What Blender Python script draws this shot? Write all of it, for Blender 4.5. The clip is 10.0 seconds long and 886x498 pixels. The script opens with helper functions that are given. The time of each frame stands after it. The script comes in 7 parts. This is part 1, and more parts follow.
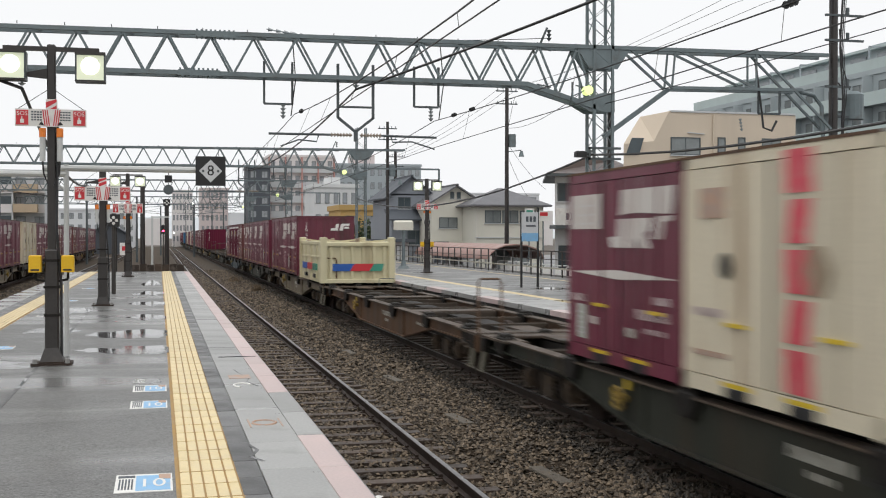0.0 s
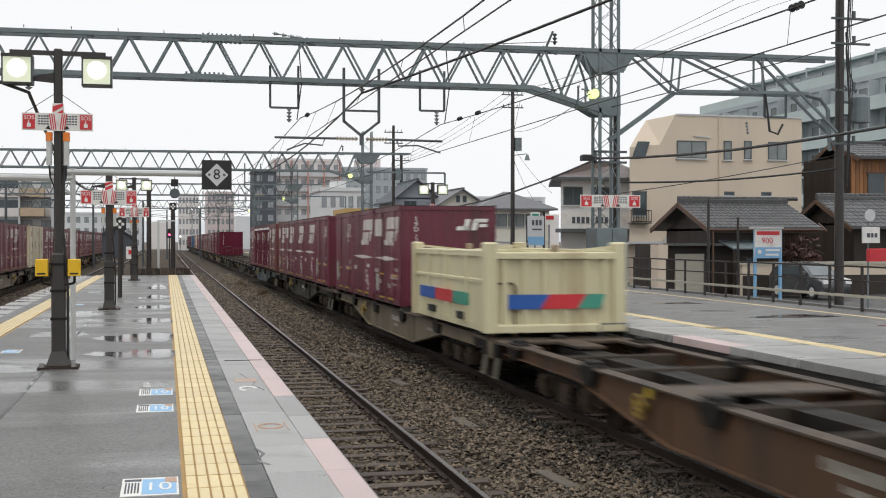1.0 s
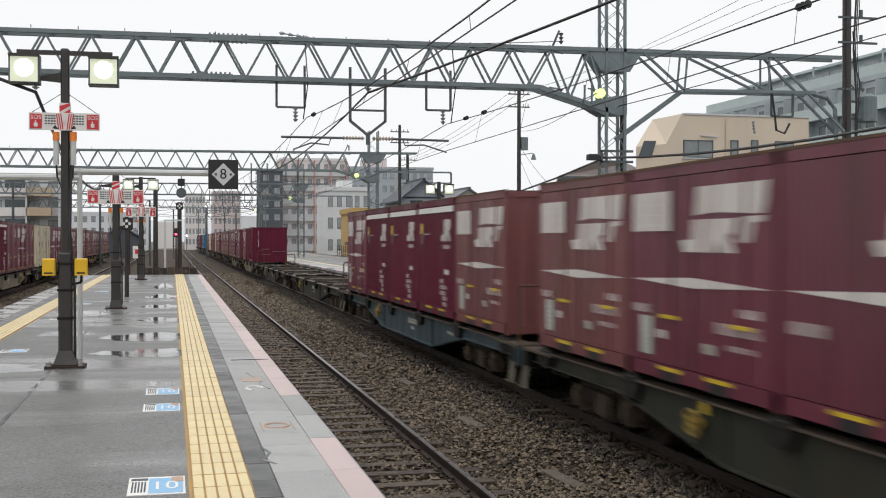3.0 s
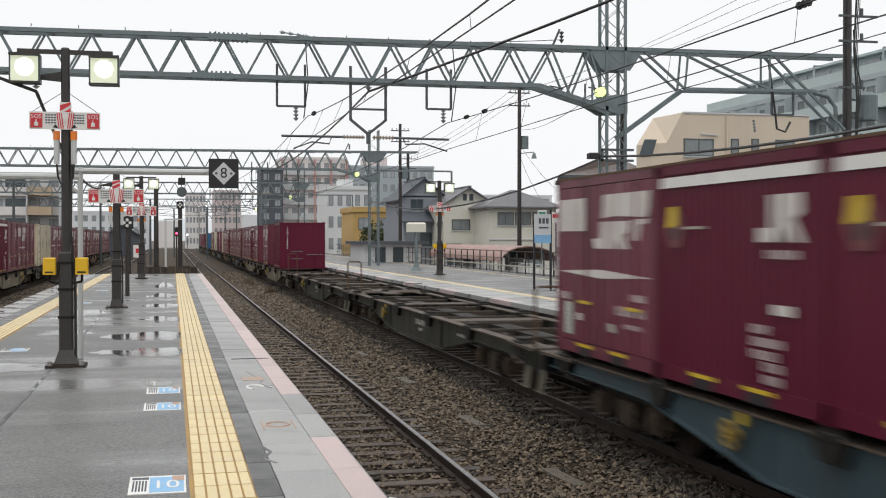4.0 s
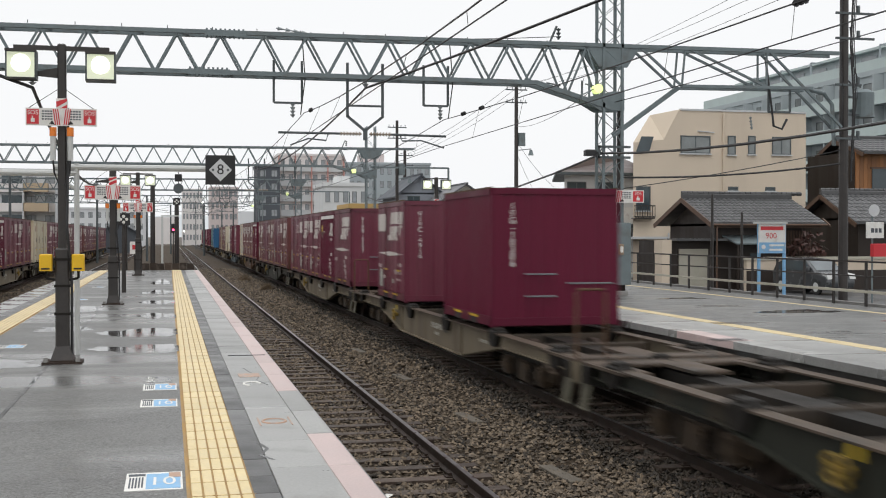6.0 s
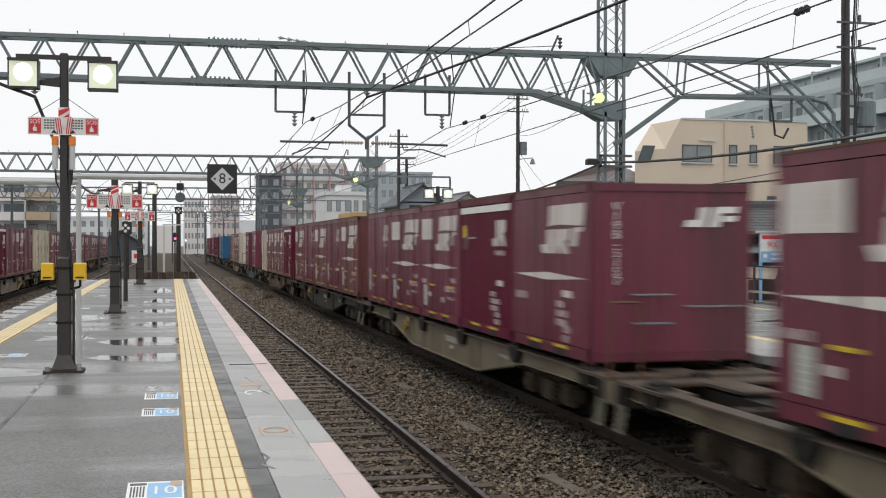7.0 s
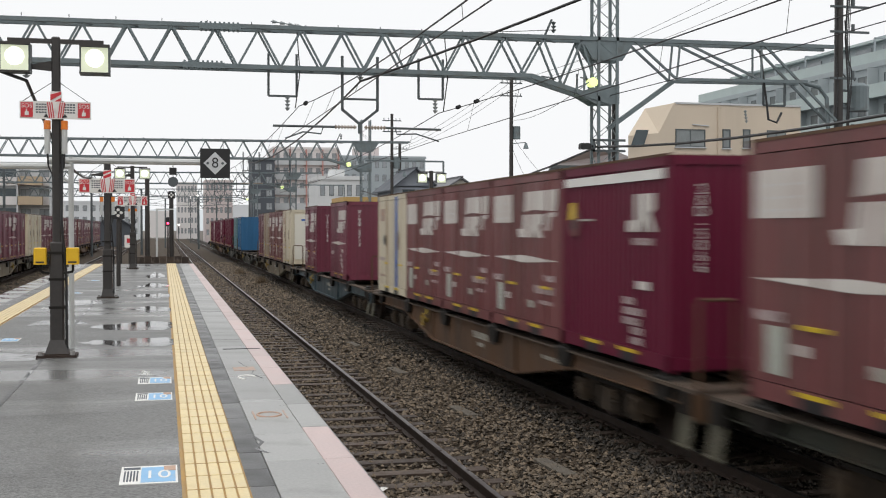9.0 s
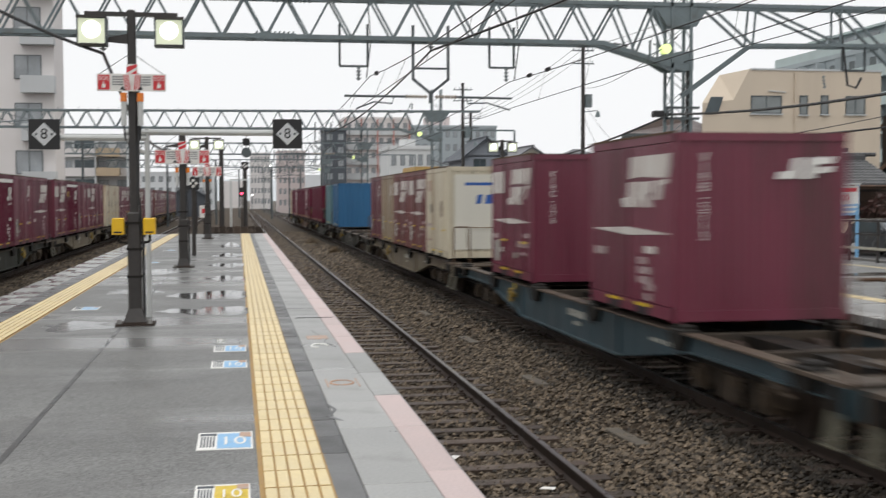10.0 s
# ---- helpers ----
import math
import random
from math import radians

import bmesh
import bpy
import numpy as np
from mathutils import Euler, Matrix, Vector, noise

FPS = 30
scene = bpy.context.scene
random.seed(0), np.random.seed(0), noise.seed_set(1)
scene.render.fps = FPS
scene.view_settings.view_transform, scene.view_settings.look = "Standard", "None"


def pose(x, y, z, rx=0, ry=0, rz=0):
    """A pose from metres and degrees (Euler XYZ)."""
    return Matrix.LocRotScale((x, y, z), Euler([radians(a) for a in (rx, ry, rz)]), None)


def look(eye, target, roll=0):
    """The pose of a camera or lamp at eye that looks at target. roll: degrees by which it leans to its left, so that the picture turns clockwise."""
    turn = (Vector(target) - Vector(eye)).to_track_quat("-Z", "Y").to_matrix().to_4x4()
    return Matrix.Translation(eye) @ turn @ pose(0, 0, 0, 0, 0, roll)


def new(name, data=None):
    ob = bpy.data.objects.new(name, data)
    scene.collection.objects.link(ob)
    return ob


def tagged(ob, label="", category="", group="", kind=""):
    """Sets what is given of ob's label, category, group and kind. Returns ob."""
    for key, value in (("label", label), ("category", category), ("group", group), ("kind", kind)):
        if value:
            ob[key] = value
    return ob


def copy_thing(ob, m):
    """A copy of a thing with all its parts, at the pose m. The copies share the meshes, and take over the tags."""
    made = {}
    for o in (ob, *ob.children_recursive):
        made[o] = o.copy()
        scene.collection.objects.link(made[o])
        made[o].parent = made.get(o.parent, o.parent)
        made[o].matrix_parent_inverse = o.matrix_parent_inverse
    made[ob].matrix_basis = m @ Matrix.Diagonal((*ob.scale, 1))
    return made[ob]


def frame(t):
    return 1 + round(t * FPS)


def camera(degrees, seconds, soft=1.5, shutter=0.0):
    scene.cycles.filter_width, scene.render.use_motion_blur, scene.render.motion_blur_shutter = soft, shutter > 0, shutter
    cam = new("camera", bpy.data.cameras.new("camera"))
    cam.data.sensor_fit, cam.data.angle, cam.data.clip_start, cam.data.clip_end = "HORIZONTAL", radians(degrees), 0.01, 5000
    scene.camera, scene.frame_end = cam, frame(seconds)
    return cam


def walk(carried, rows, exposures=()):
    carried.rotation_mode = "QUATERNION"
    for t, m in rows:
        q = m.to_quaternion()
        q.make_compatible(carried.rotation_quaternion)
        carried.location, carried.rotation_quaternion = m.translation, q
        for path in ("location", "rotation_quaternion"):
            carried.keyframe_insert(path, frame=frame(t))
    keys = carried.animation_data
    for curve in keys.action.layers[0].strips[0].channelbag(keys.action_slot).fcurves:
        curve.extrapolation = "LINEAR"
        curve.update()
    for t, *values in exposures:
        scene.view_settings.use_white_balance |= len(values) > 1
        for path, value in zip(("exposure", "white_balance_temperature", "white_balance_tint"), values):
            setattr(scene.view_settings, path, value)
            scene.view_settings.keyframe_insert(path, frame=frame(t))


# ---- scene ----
# ------------------------------------------------------------ camera
cam = camera(41.73, 10.0, soft=1.05, shutter=0.5)
EYE = (0.0, 0.0, 2.7)
PATH = [  # seconds, pitch, roll, yaw
    (0.0, -0.631, -0.039, -13.714),
    (0.5, -0.535, -0.024, -13.510),
    (1.0, -0.452, -0.015, -13.424),
    (1.5, -0.453, -0.027, -13.274),
    (2.0, -0.487, 0.008, -13.175),
    (2.5, -0.474, -0.035, -13.127),
    (4.0, -0.535, 0.032, -13.089),
    (4.5, -0.613, 0.000, -13.095),
    (5.0, -0.749, -0.057, -13.252),
    (5.5, -0.822, -0.018, -13.283),
    (7.0, -0.254, -0.030, -13.167),
    (7.5, -0.234, 0.074, -13.318),
    (8.0, -0.553, 0.131, -13.460),
    (8.5, -0.927, 0.076, -13.658),
    (9.0, -1.017, -0.018, -13.495),
    (9.5, -1.236, -0.066, -12.504),
    (10.0, -2.519, 0.191, -9.998),
]
walk(cam, [(t, pose(*EYE, 90 + p, r, y)) for t, p, r, y in PATH])

# ------------------------------------------------------------ overcast daylight
world = bpy.data.worlds.new("overcast_sky")
scene.world = world
world.use_nodes = True
wn, wl = world.node_tree.nodes, world.node_tree.links
wn.clear()
sky = wn.new("ShaderNodeTexSky")
sky.sky_type, sky.sun_disc, sky.sun_elevation, sky.sun_rotation = "NISHITA", False, radians(50), radians(200)
sky.air_density, sky.dust_density = 2.0, 6.0
dim = wn.new("ShaderNodeMix")
dim.data_type, dim.blend_type = "RGBA", "MIX"
dim.inputs[0].default_value = 0.97
dim.inputs[7].default_value = (9.3, 9.4, 9.55, 1)
bg = wn.new("ShaderNodeBackground")
bg.inputs[1].default_value = 0.1
wo = wn.new("ShaderNodeOutputWorld")
wl.new(sky.outputs[0], dim.inputs[6])
wl.new(dim.outputs[2], bg.inputs[0])
wl.new(bg.outputs[0], wo.inputs[0])
sun = new("sun", bpy.data.lights.new("sun", "SUN"))
sun.data.energy, sun.data.angle, sun.data.color = 1.3, radians(60), (1.0, 0.985, 0.96)
sun.matrix_basis = look((0, 0, 60), (8, 14, 0))
scene.view_settings.exposure = 0.06


# ------------------------------------------------------------ materials
def material(name, color, rough=0.6, metal=0.0, vary=0.25, scale=3.0, fine=60.0, bump=0.15, dirt=None, dirt_amount=0.35,
             dirt_scale=1.2, island=False, spec=0.5, obj_vary=0.0, wet=0.0, wet_rough=0.03, streak=False, grain=0.4):
    m = bpy.data.materials.new(name)
    m.use_nodes = True
    n, l = m.node_tree.nodes, m.node_tree.links
    b = n["Principled BSDF"]
    tc = n.new("ShaderNodeTexCoord")
    src = tc.outputs["Object"]
    if streak:
        mp = n.new("ShaderNodeMapping")
        mp.inputs["Scale"].default_value = (1.0, 1.0, 0.12)
        l.new(src, mp.inputs[0])
        src_d = mp.outputs[0]
    else:
        src_d = src
    big, small = n.new("ShaderNodeTexNoise"), n.new("ShaderNodeTexNoise")
    big.inputs["Scale"].default_value, big.inputs["Detail"].default_value = scale, 5.0
    small.inputs["Scale"].default_value, small.inputs["Detail"].default_value = fine, 4.0
    l.new(src_d, big.inputs["Vector"])
    l.new(src, small.inputs["Vector"])
    add = n.new("ShaderNodeMath")
    add.operation = "MULTIPLY_ADD"
    add.inputs[1].default_value = grain
    l.new(small.outputs[0], add.inputs[0])
    sc = n.new("ShaderNodeMath")
    sc.operation = "MULTIPLY"
    sc.inputs[1].default_value = 1 - grain
    l.new(big.outputs[0], sc.inputs[0])
    l.new(sc.outputs[0], add.inputs[2])
    ramp = n.new("ShaderNodeMapRange")
    ramp.inputs[1].default_value, ramp.inputs[2].default_value = 0.3, 0.7
    ramp.inputs[3].default_value, ramp.inputs[4].default_value = 1 - vary, 1 + vary
    l.new(add.outputs[0], ramp.inputs[0])
    val = ramp.outputs[0]
    if island or obj_vary:
        if island:
            rnd = n.new("ShaderNodeNewGeometry").outputs["Random Per Island"]
        else:
            rnd = n.new("ShaderNodeObjectInfo").outputs["Random"]
        rr = n.new("ShaderNodeMapRange")
        a = obj_vary or 0.45
        rr.inputs[3].default_value, rr.inputs[4].default_value = 1 - a, 1 + a
        l.new(rnd, rr.inputs[0])
        mm = n.new("ShaderNodeMath")
        mm.operation = "MULTIPLY"
        l.new(val, mm.inputs[0])
        l.new(rr.outputs[0], mm.inputs[1])
        val = mm.outputs[0]
    mul = n.new("ShaderNodeVectorMath")
    mul.operation = "SCALE"
    mul.inputs[0].default_value = color
    l.new(val, mul.inputs["Scale"])
    col = mul.outputs[0]
    if dirt:
        dn = n.new("ShaderNodeTexNoise")
        dn.inputs["Scale"].default_value, dn.inputs["Detail"].default_value = dirt_scale, 7.0
        dn.inputs["Roughness"].default_value = 0.65
        l.new(src_d, dn.inputs["Vector"])
        dr = n.new("ShaderNodeMapRange")
        dr.inputs[1].default_value, dr.inputs[2].default_value = 0.62 - 0.3 * dirt_amount, 0.78 - 0.2 * dirt_amount
        dr.inputs[4].default_value = min(1.0, dirt_amount * 2)
        l.new(dn.outputs[0], dr.inputs[0])
        mx = n.new("ShaderNodeMix")
        mx.data_type = "RGBA"
        l.new(dr.outputs[0], mx.inputs[0])
        l.new(col, mx.inputs[6])
        mx.inputs[7].default_value = (*dirt, 1)
        col = mx.outputs[2]
    l.new(col, b.inputs["Base Color"])
    rv = n.new("ShaderNodeMapRange")
    rv.inputs[1].default_value, rv.inputs[2].default_value = 0.3, 0.7
    rv.inputs[3].default_value, rv.inputs[4].default_value = max(0.02, rough - 0.12), min(1, rough + 0.12)
    l.new(big.outputs[0], rv.inputs[0])
    rsock = rv.outputs[0]
    if wet:
        # puddles: stretched across the platform, mirror-smooth where the noise is high
        mp = n.new("ShaderNodeMapping")
        mp.inputs["Scale"].default_value = (0.28, 1.0, 1.0)
        l.new(src, mp.inputs[0])
        pn = n.new("ShaderNodeTexNoise")
        pn.inputs["Scale"].default_value, pn.inputs["Detail"].default_value = 0.75, 3.5
        l.new(mp.outputs[0], pn.inputs["Vector"])
        pr = n.new("ShaderNodeMapRange")
        pr.inputs[1].default_value, pr.inputs[2].default_value = 0.62 - 0.08 * wet - 0.5 * max(0, wet_rough - 0.05), 0.68 - 0.08 * wet
        l.new(pn.outputs[0], pr.inputs[0])
        mr = n.new("ShaderNodeMix")
        l.new(pr.outputs[0], mr.inputs[0])
        l.new(rsock, mr.inputs[2])
        mr.inputs[3].default_value = wet_rough
        rsock = mr.outputs[0]
    l.new(rsock, b.inputs["Roughness"])
    b.inputs["Metallic"].default_value = metal
    b.inputs["Specular IOR Level"].default_value = spec
    if bump:
        bp = n.new("ShaderNodeBump")
        bp.inputs["Strength"].default_value, bp.inputs["Distance"].default_value = bump, 0.01
        l.new(small.outputs[0], bp.inputs["Height"])
        if wet:
            inv = n.new("ShaderNodeMath")
            inv.operation = "MULTIPLY_ADD"
            inv.inputs[1].default_value, inv.inputs[2].default_value = -bump, bump
            l.new(pr.outputs[0], inv.inputs[0])
            l.new(inv.outputs[0], bp.inputs["Strength"])
        l.new(bp.outputs[0], b.inputs["Normal"])
    return m


def glow(name, color, strength):
    m = bpy.data.materials.new(name)
    m.use_nodes = True
    b = m.node_tree.nodes["Principled BSDF"]
    b.inputs["Base Color"].default_value = (*color, 1)
    b.inputs["Emission Color"].default_value = (*color, 1)
    b.inputs["Emission Strength"].default_value = strength
    return m


def glass(name, color=(0.06, 0.08, 0.09)):
    m = material(name, color, rough=0.12, vary=0.35, scale=0.8, bump=0.02)
    return m


M = {}
M["asphalt"] = material("wet_asphalt", (0.124, 0.124, 0.12), 0.47, vary=0.9, scale=0.9, fine=55, grain=0.68, bump=0.6, dirt=(0.15, 0.147, 0.142), dirt_amount=0.3, dirt_scale=0.5, wet=0.6, wet_rough=0.24)
M["slab"] = material("wet_concrete_slab", (0.27, 0.27, 0.262), 0.38, vary=0.3, scale=1.1, fine=45, bump=0.12, dirt=(0.15, 0.145, 0.14), dirt_amount=0.36, obj_vary=0.2, wet=0.6)
M["slab_dark"] = material("dark_paving", (0.075, 0.075, 0.075), 0.4, vary=0.3, scale=2, fine=60, bump=0.2, obj_vary=0.65, wet=0.5)
M["pink"] = material("faded_pink_paint", (0.5, 0.395, 0.38), 0.45, vary=0.16, scale=1.5, fine=50, bump=0.1, dirt=(0.3, 0.27, 0.26), dirt_amount=0.3, obj_vary=0.08, wet=0.4)
M["tactile"] = material("yellow_tactile_tile", (0.66, 0.535, 0.295), 0.45, vary=0.14, scale=2.5, fine=50, bump=0.12, dirt=(0.36, 0.25, 0.09), dirt_amount=0.32, dirt_scale=3, obj_vary=0.07, wet=0.2)
M["faded_orange"] = material("faded_orange_paint", (0.42, 0.27, 0.19), 0.5, vary=0.2, scale=6, dirt=(0.3, 0.29, 0.28), dirt_amount=0.5, dirt_scale=9)
M["water"] = material("standing_water", (0.06, 0.06, 0.06), 0.03, vary=0.2, scale=0.6, bump=0.0)
M["groove"] = material("grimy_groove", (0.36, 0.22, 0.07), 0.6, vary=0.3)
M["edge"] = material("platform_face", (0.07, 0.065, 0.06), 0.8, vary=0.4, scale=1.5, bump=0.3)
M["ballast"] = material("ballast_bed", (0.052, 0.039, 0.026), 0.85, spec=0.2, vary=0.5, scale=1.3, fine=22, bump=1.0, dirt=(0.06, 0.04, 0.028), dirt_amount=0.45)
M["stone"] = material("ballast_stone", (0.108, 0.083, 0.058), 0.6, spec=0.3, obj_vary=0.85, vary=0.35, scale=8, fine=60, bump=0.3, island=True)
# ballast round the freight track: oil plus the train's shade put into the colour
M["ballast_oil_shade"] = material("oil_shade_ballast_bed", (0.02, 0.016, 0.012), 0.75, spec=0.25, vary=0.5, scale=1.3, fine=22, bump=1.0)
M["stone_oil_shade"] = material("oil_shade_ballast_stone", (0.038, 0.03, 0.022), 0.6, spec=0.3, obj_vary=0.7, vary=0.35, scale=8, fine=60, bump=0.3, island=True)
M["stone_lid"] = material("dusty_concrete_lid", (0.1, 0.085, 0.066), 0.8, vary=0.3, scale=5, bump=0.3)
M["sleeper"] = material("weathered_sleeper", (0.06, 0.043, 0.033), 0.6, spec=0.3, vary=0.4, scale=4, fine=40, bump=0.4, dirt=(0.17, 0.14, 0.12), dirt_amount=0.3, dirt_scale=3, obj_vary=0.3)
M["rail"] = material("rusty_rail", (0.032, 0.021, 0.016), 0.7, metal=0.0, spec=0.3, vary=0.35, scale=3, bump=0.2)
M["railtop"] = material("polished_rail_head", (0.2, 0.195, 0.19), 0.35, metal=1.0, vary=0.15, scale=5)
M["maroon"] = material("maroon_paint", (0.138, 0.024, 0.045), 0.42, vary=0.18, scale=1.2, fine=30, bump=0.05, dirt=(0.05, 0.024, 0.022), dirt_amount=0.4, dirt_scale=1.4, obj_vary=0.16, streak=True)
M["brick"] = material("faded_brown_red_paint", (0.155, 0.048, 0.048), 0.5, vary=0.22, scale=1.2, fine=30, bump=0.05, dirt=(0.075, 0.042, 0.035), dirt_amount=0.4, dirt_scale=1.5, obj_vary=0.12, streak=True)
M["magenta"] = material("fresh_maroon_paint", (0.108, 0.007, 0.027), 0.5, spec=0.25, vary=0.1, scale=1.0, fine=30, bump=0.04, dirt=(0.08, 0.02, 0.03), dirt_amount=0.2, obj_vary=0.1, streak=True)
M["cream"] = material("stained_cream_paint", (0.6, 0.54, 0.41), 0.45, vary=0.2, scale=1.2, fine=30, bump=0.05, dirt=(0.26, 0.15, 0.07), dirt_amount=0.42, dirt_scale=1.3, obj_vary=0.1, streak=True)
M["tan"] = material("tan_paint", (0.3, 0.23, 0.155), 0.5, vary=0.2, scale=1.2, bump=0.05, dirt=(0.16, 0.1, 0.06), dirt_amount=0.35, streak=True)
M["blue"] = material("blue_container_paint", (0.018, 0.11, 0.24), 0.42, vary=0.14, scale=1.2, bump=0.04, dirt=(0.05, 0.09, 0.13), dirt_amount=0.25, streak=True)
M["teal"] = material("faded_teal_paint", (0.1, 0.19, 0.21), 0.5, vary=0.16, bump=0.04, streak=True)
M["green"] = material("olive_green_paint", (0.075, 0.1, 0.03), 0.5, vary=0.2, bump=0.04, streak=True)
M["yellowbox"] = material("pale_yellow_paint", (0.6, 0.55, 0.36), 0.45, vary=0.12, scale=1.5, bump=0.05, dirt=(0.28, 0.2, 0.1), dirt_amount=0.3, streak=True)
M["white"] = material("white_paint", (0.72, 0.71, 0.68), 0.45, vary=0.1, scale=3, bump=0.04, dirt=(0.4, 0.3, 0.27), dirt_amount=0.25, dirt_scale=4)
M["label_red"] = material("red_paint", (0.55, 0.03, 0.04), 0.4, vary=0.08)
M["red_faded"] = material("sun_faded_red_paint", (0.58, 0.06, 0.09), 0.45, vary=0.2, scale=3, dirt=(0.5, 0.3, 0.26), dirt_amount=0.4, dirt_scale=5)
M["label_blue"] = material("blue_paint", (0.02, 0.1, 0.38), 0.4, vary=0.08)
M["label_green"] = material("green_label", (0.05, 0.28, 0.2), 0.4, vary=0.1)
M["label_yellow"] = material("yellow_marking", (0.62, 0.44, 0.02), 0.45, vary=0.2, scale=6, dirt=(0.15, 0.1, 0.03), dirt_amount=0.35, dirt_scale=6)
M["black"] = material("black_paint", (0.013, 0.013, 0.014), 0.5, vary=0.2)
M["dark"] = material("grimy_dark_steel", (0.015, 0.013, 0.011), 0.7, spec=0.3, metal=0.2, vary=0.4, scale=4, bump=0.2, dirt=(0.04, 0.028, 0.02), dirt_amount=0.35)
M["w_brown"] = material("rust_brown_wagon", (0.105, 0.058, 0.032), 0.65, spec=0.3, vary=0.25, scale=2, bump=0.1, dirt=(0.05, 0.04, 0.034), dirt_amount=0.4, obj_vary=0.1, streak=True)
M["w_green"] = material("dark_grey_green_wagon", (0.026, 0.028, 0.021), 0.6, spec=0.3, vary=0.25, scale=2, bump=0.1, dirt=(0.055, 0.038, 0.024), dirt_amount=0.36, obj_vary=0.1, streak=True)
M["w_beige"] = material("dusty_beige_wagon", (0.17, 0.142, 0.1), 0.65, spec=0.3, vary=0.22, scale=2, bump=0.1, dirt=(0.075, 0.05, 0.035), dirt_amount=0.4, streak=True)
M["w_blue"] = material("slate_blue_wagon", (0.036, 0.062, 0.075), 0.45, vary=0.2, scale=2, bump=0.1, dirt=(0.045, 0.045, 0.045), dirt_amount=0.33, streak=True)
M["bogie"] = material("rust_dusted_castings", (0.04, 0.029, 0.02), 0.75, spec=0.25, vary=0.4, scale=5, bump=0.3, dirt=(0.09, 0.06, 0.035), dirt_amount=0.4, dirt_scale=4)
M["dull_yellow"] = material("grimy_yellow_paint", (0.32, 0.21, 0.03), 0.6, vary=0.3, scale=8, dirt=(0.07, 0.05, 0.03), dirt_amount=0.5, dirt_scale=7)
M["step"] = material("pale_olive_step", (0.1, 0.094, 0.066), 0.55, vary=0.25, scale=6, bump=0.1, dirt=(0.08, 0.065, 0.045), dirt_amount=0.4, dirt_scale=5)
M["stencil"] = material("faded_stencil", (0.42, 0.41, 0.36), 0.6, vary=0.3, scale=8, dirt=(0.12, 0.1, 0.08), dirt_amount=0.5, dirt_scale=12)
M["worn_white"] = material("worn_white_paint", (0.6, 0.57, 0.53), 0.5, vary=0.14, scale=4, bump=0.04, dirt=(0.3, 0.2, 0.18), dirt_amount=0.42, dirt_scale=5, streak=True)
M["stencil_mark"] = material("thin_white_stencil", (0.5, 0.42, 0.41), 0.5, vary=0.2, scale=6, dirt=(0.16, 0.07, 0.08), dirt_amount=0.45, dirt_scale=9)
M["balu"] = material("grey_green_glass_rail", (0.42, 0.5, 0.49), 0.4, vary=0.12, scale=0.5)
M["w_top"] = material("worn_wagon_deck", (0.082, 0.06, 0.044), 0.65, spec=0.3, vary=0.35, scale=3, fine=30, bump=0.15, dirt=(0.03, 0.026, 0.021), dirt_amount=0.5, dirt_scale=2)
# darker than w_top: shade inside the hollow deck put into the beam colour
M["w_beam"] = material("grimy_shaded_brown_beams", (0.05, 0.038, 0.028), 0.65, spec=0.3, vary=0.35, scale=3, bump=0.15, dirt=(0.02, 0.018, 0.015), dirt_amount=0.45, dirt_scale=2)
M["galv"] = material("painted_grey_steel", (0.15, 0.185, 0.195), 0.5, metal=0.1, vary=0.2, scale=3, bump=0.08, dirt=(0.1, 0.085, 0.07), dirt_amount=0.3, dirt_scale=2)
M["galv_dark"] = material("weathered_grey_steel", (0.085, 0.1, 0.105), 0.55, metal=0.1, vary=0.25, scale=3, bump=0.08)
M["post"] = material("dark_brown_post", (0.03, 0.026, 0.024), 0.42, vary=0.3, scale=3, fine=30, bump=0.1, dirt=(0.08, 0.06, 0.05), dirt_amount=0.25)
M["concrete"] = material("grey_concrete", (0.23, 0.225, 0.215), 0.75, vary=0.2, scale=1.5, bump=0.15)
M["wire"] = material("black_cable", (0.02, 0.02, 0.021), 0.5, vary=0.2)
M["insul"] = material("brown_insulator", (0.3, 0.25, 0.2), 0.25, vary=0.15)
M["insul_g"] = material("grey_insulator", (0.3, 0.33, 0.34), 0.25, vary=0.1)
M["orange"] = material("orange_lens", (0.75, 0.2, 0.02), 0.3, vary=0.1)
M["box_yellow"] = material("yellow_box_paint", (0.7, 0.42, 0.01), 0.4, vary=0.08, scale=5)
M["alu"] = material("pale_housing", (0.5, 0.51, 0.5), 0.4, vary=0.1)
M["sign_grey"] = material("silver_grey_sheet", (0.55, 0.56, 0.57), 0.4, vary=0.08)
M["lamp"] = glow("floodlight_glow", (1.0, 1.0, 0.92), 3.0)
M["card"] = material("pale_data_card", (0.42, 0.45, 0.39), 0.4, vary=0.1)
M["lens"] = glow("lit_frosted_lens", (0.62, 0.66, 0.5), 0.5)
M["pale_blue"] = material("pale_blue_print", (0.2, 0.42, 0.66), 0.4, vary=0.12, scale=6, dirt=(0.35, 0.36, 0.37), dirt_amount=0.3, dirt_scale=8)
M["signal_red"] = glow("red_signal", (1.0, 0.05, 0.12), 6.0)
M["signal_green"] = glow("green_signal", (0.7, 0.85, 0.3), 1.2)
M["far_lamp"] = glow("far_headlamp", (1.0, 0.98, 0.92), 6.0)
M["glass"] = glass("dark_window_glass")
# panes of far blocks: colour lightened to stand in for haze
M["glass_far"] = glass("haze_paled_window_glass", (0.3, 0.32, 0.335))
M["glass_pale"] = glass("curtained_window", (0.2, 0.22, 0.22))
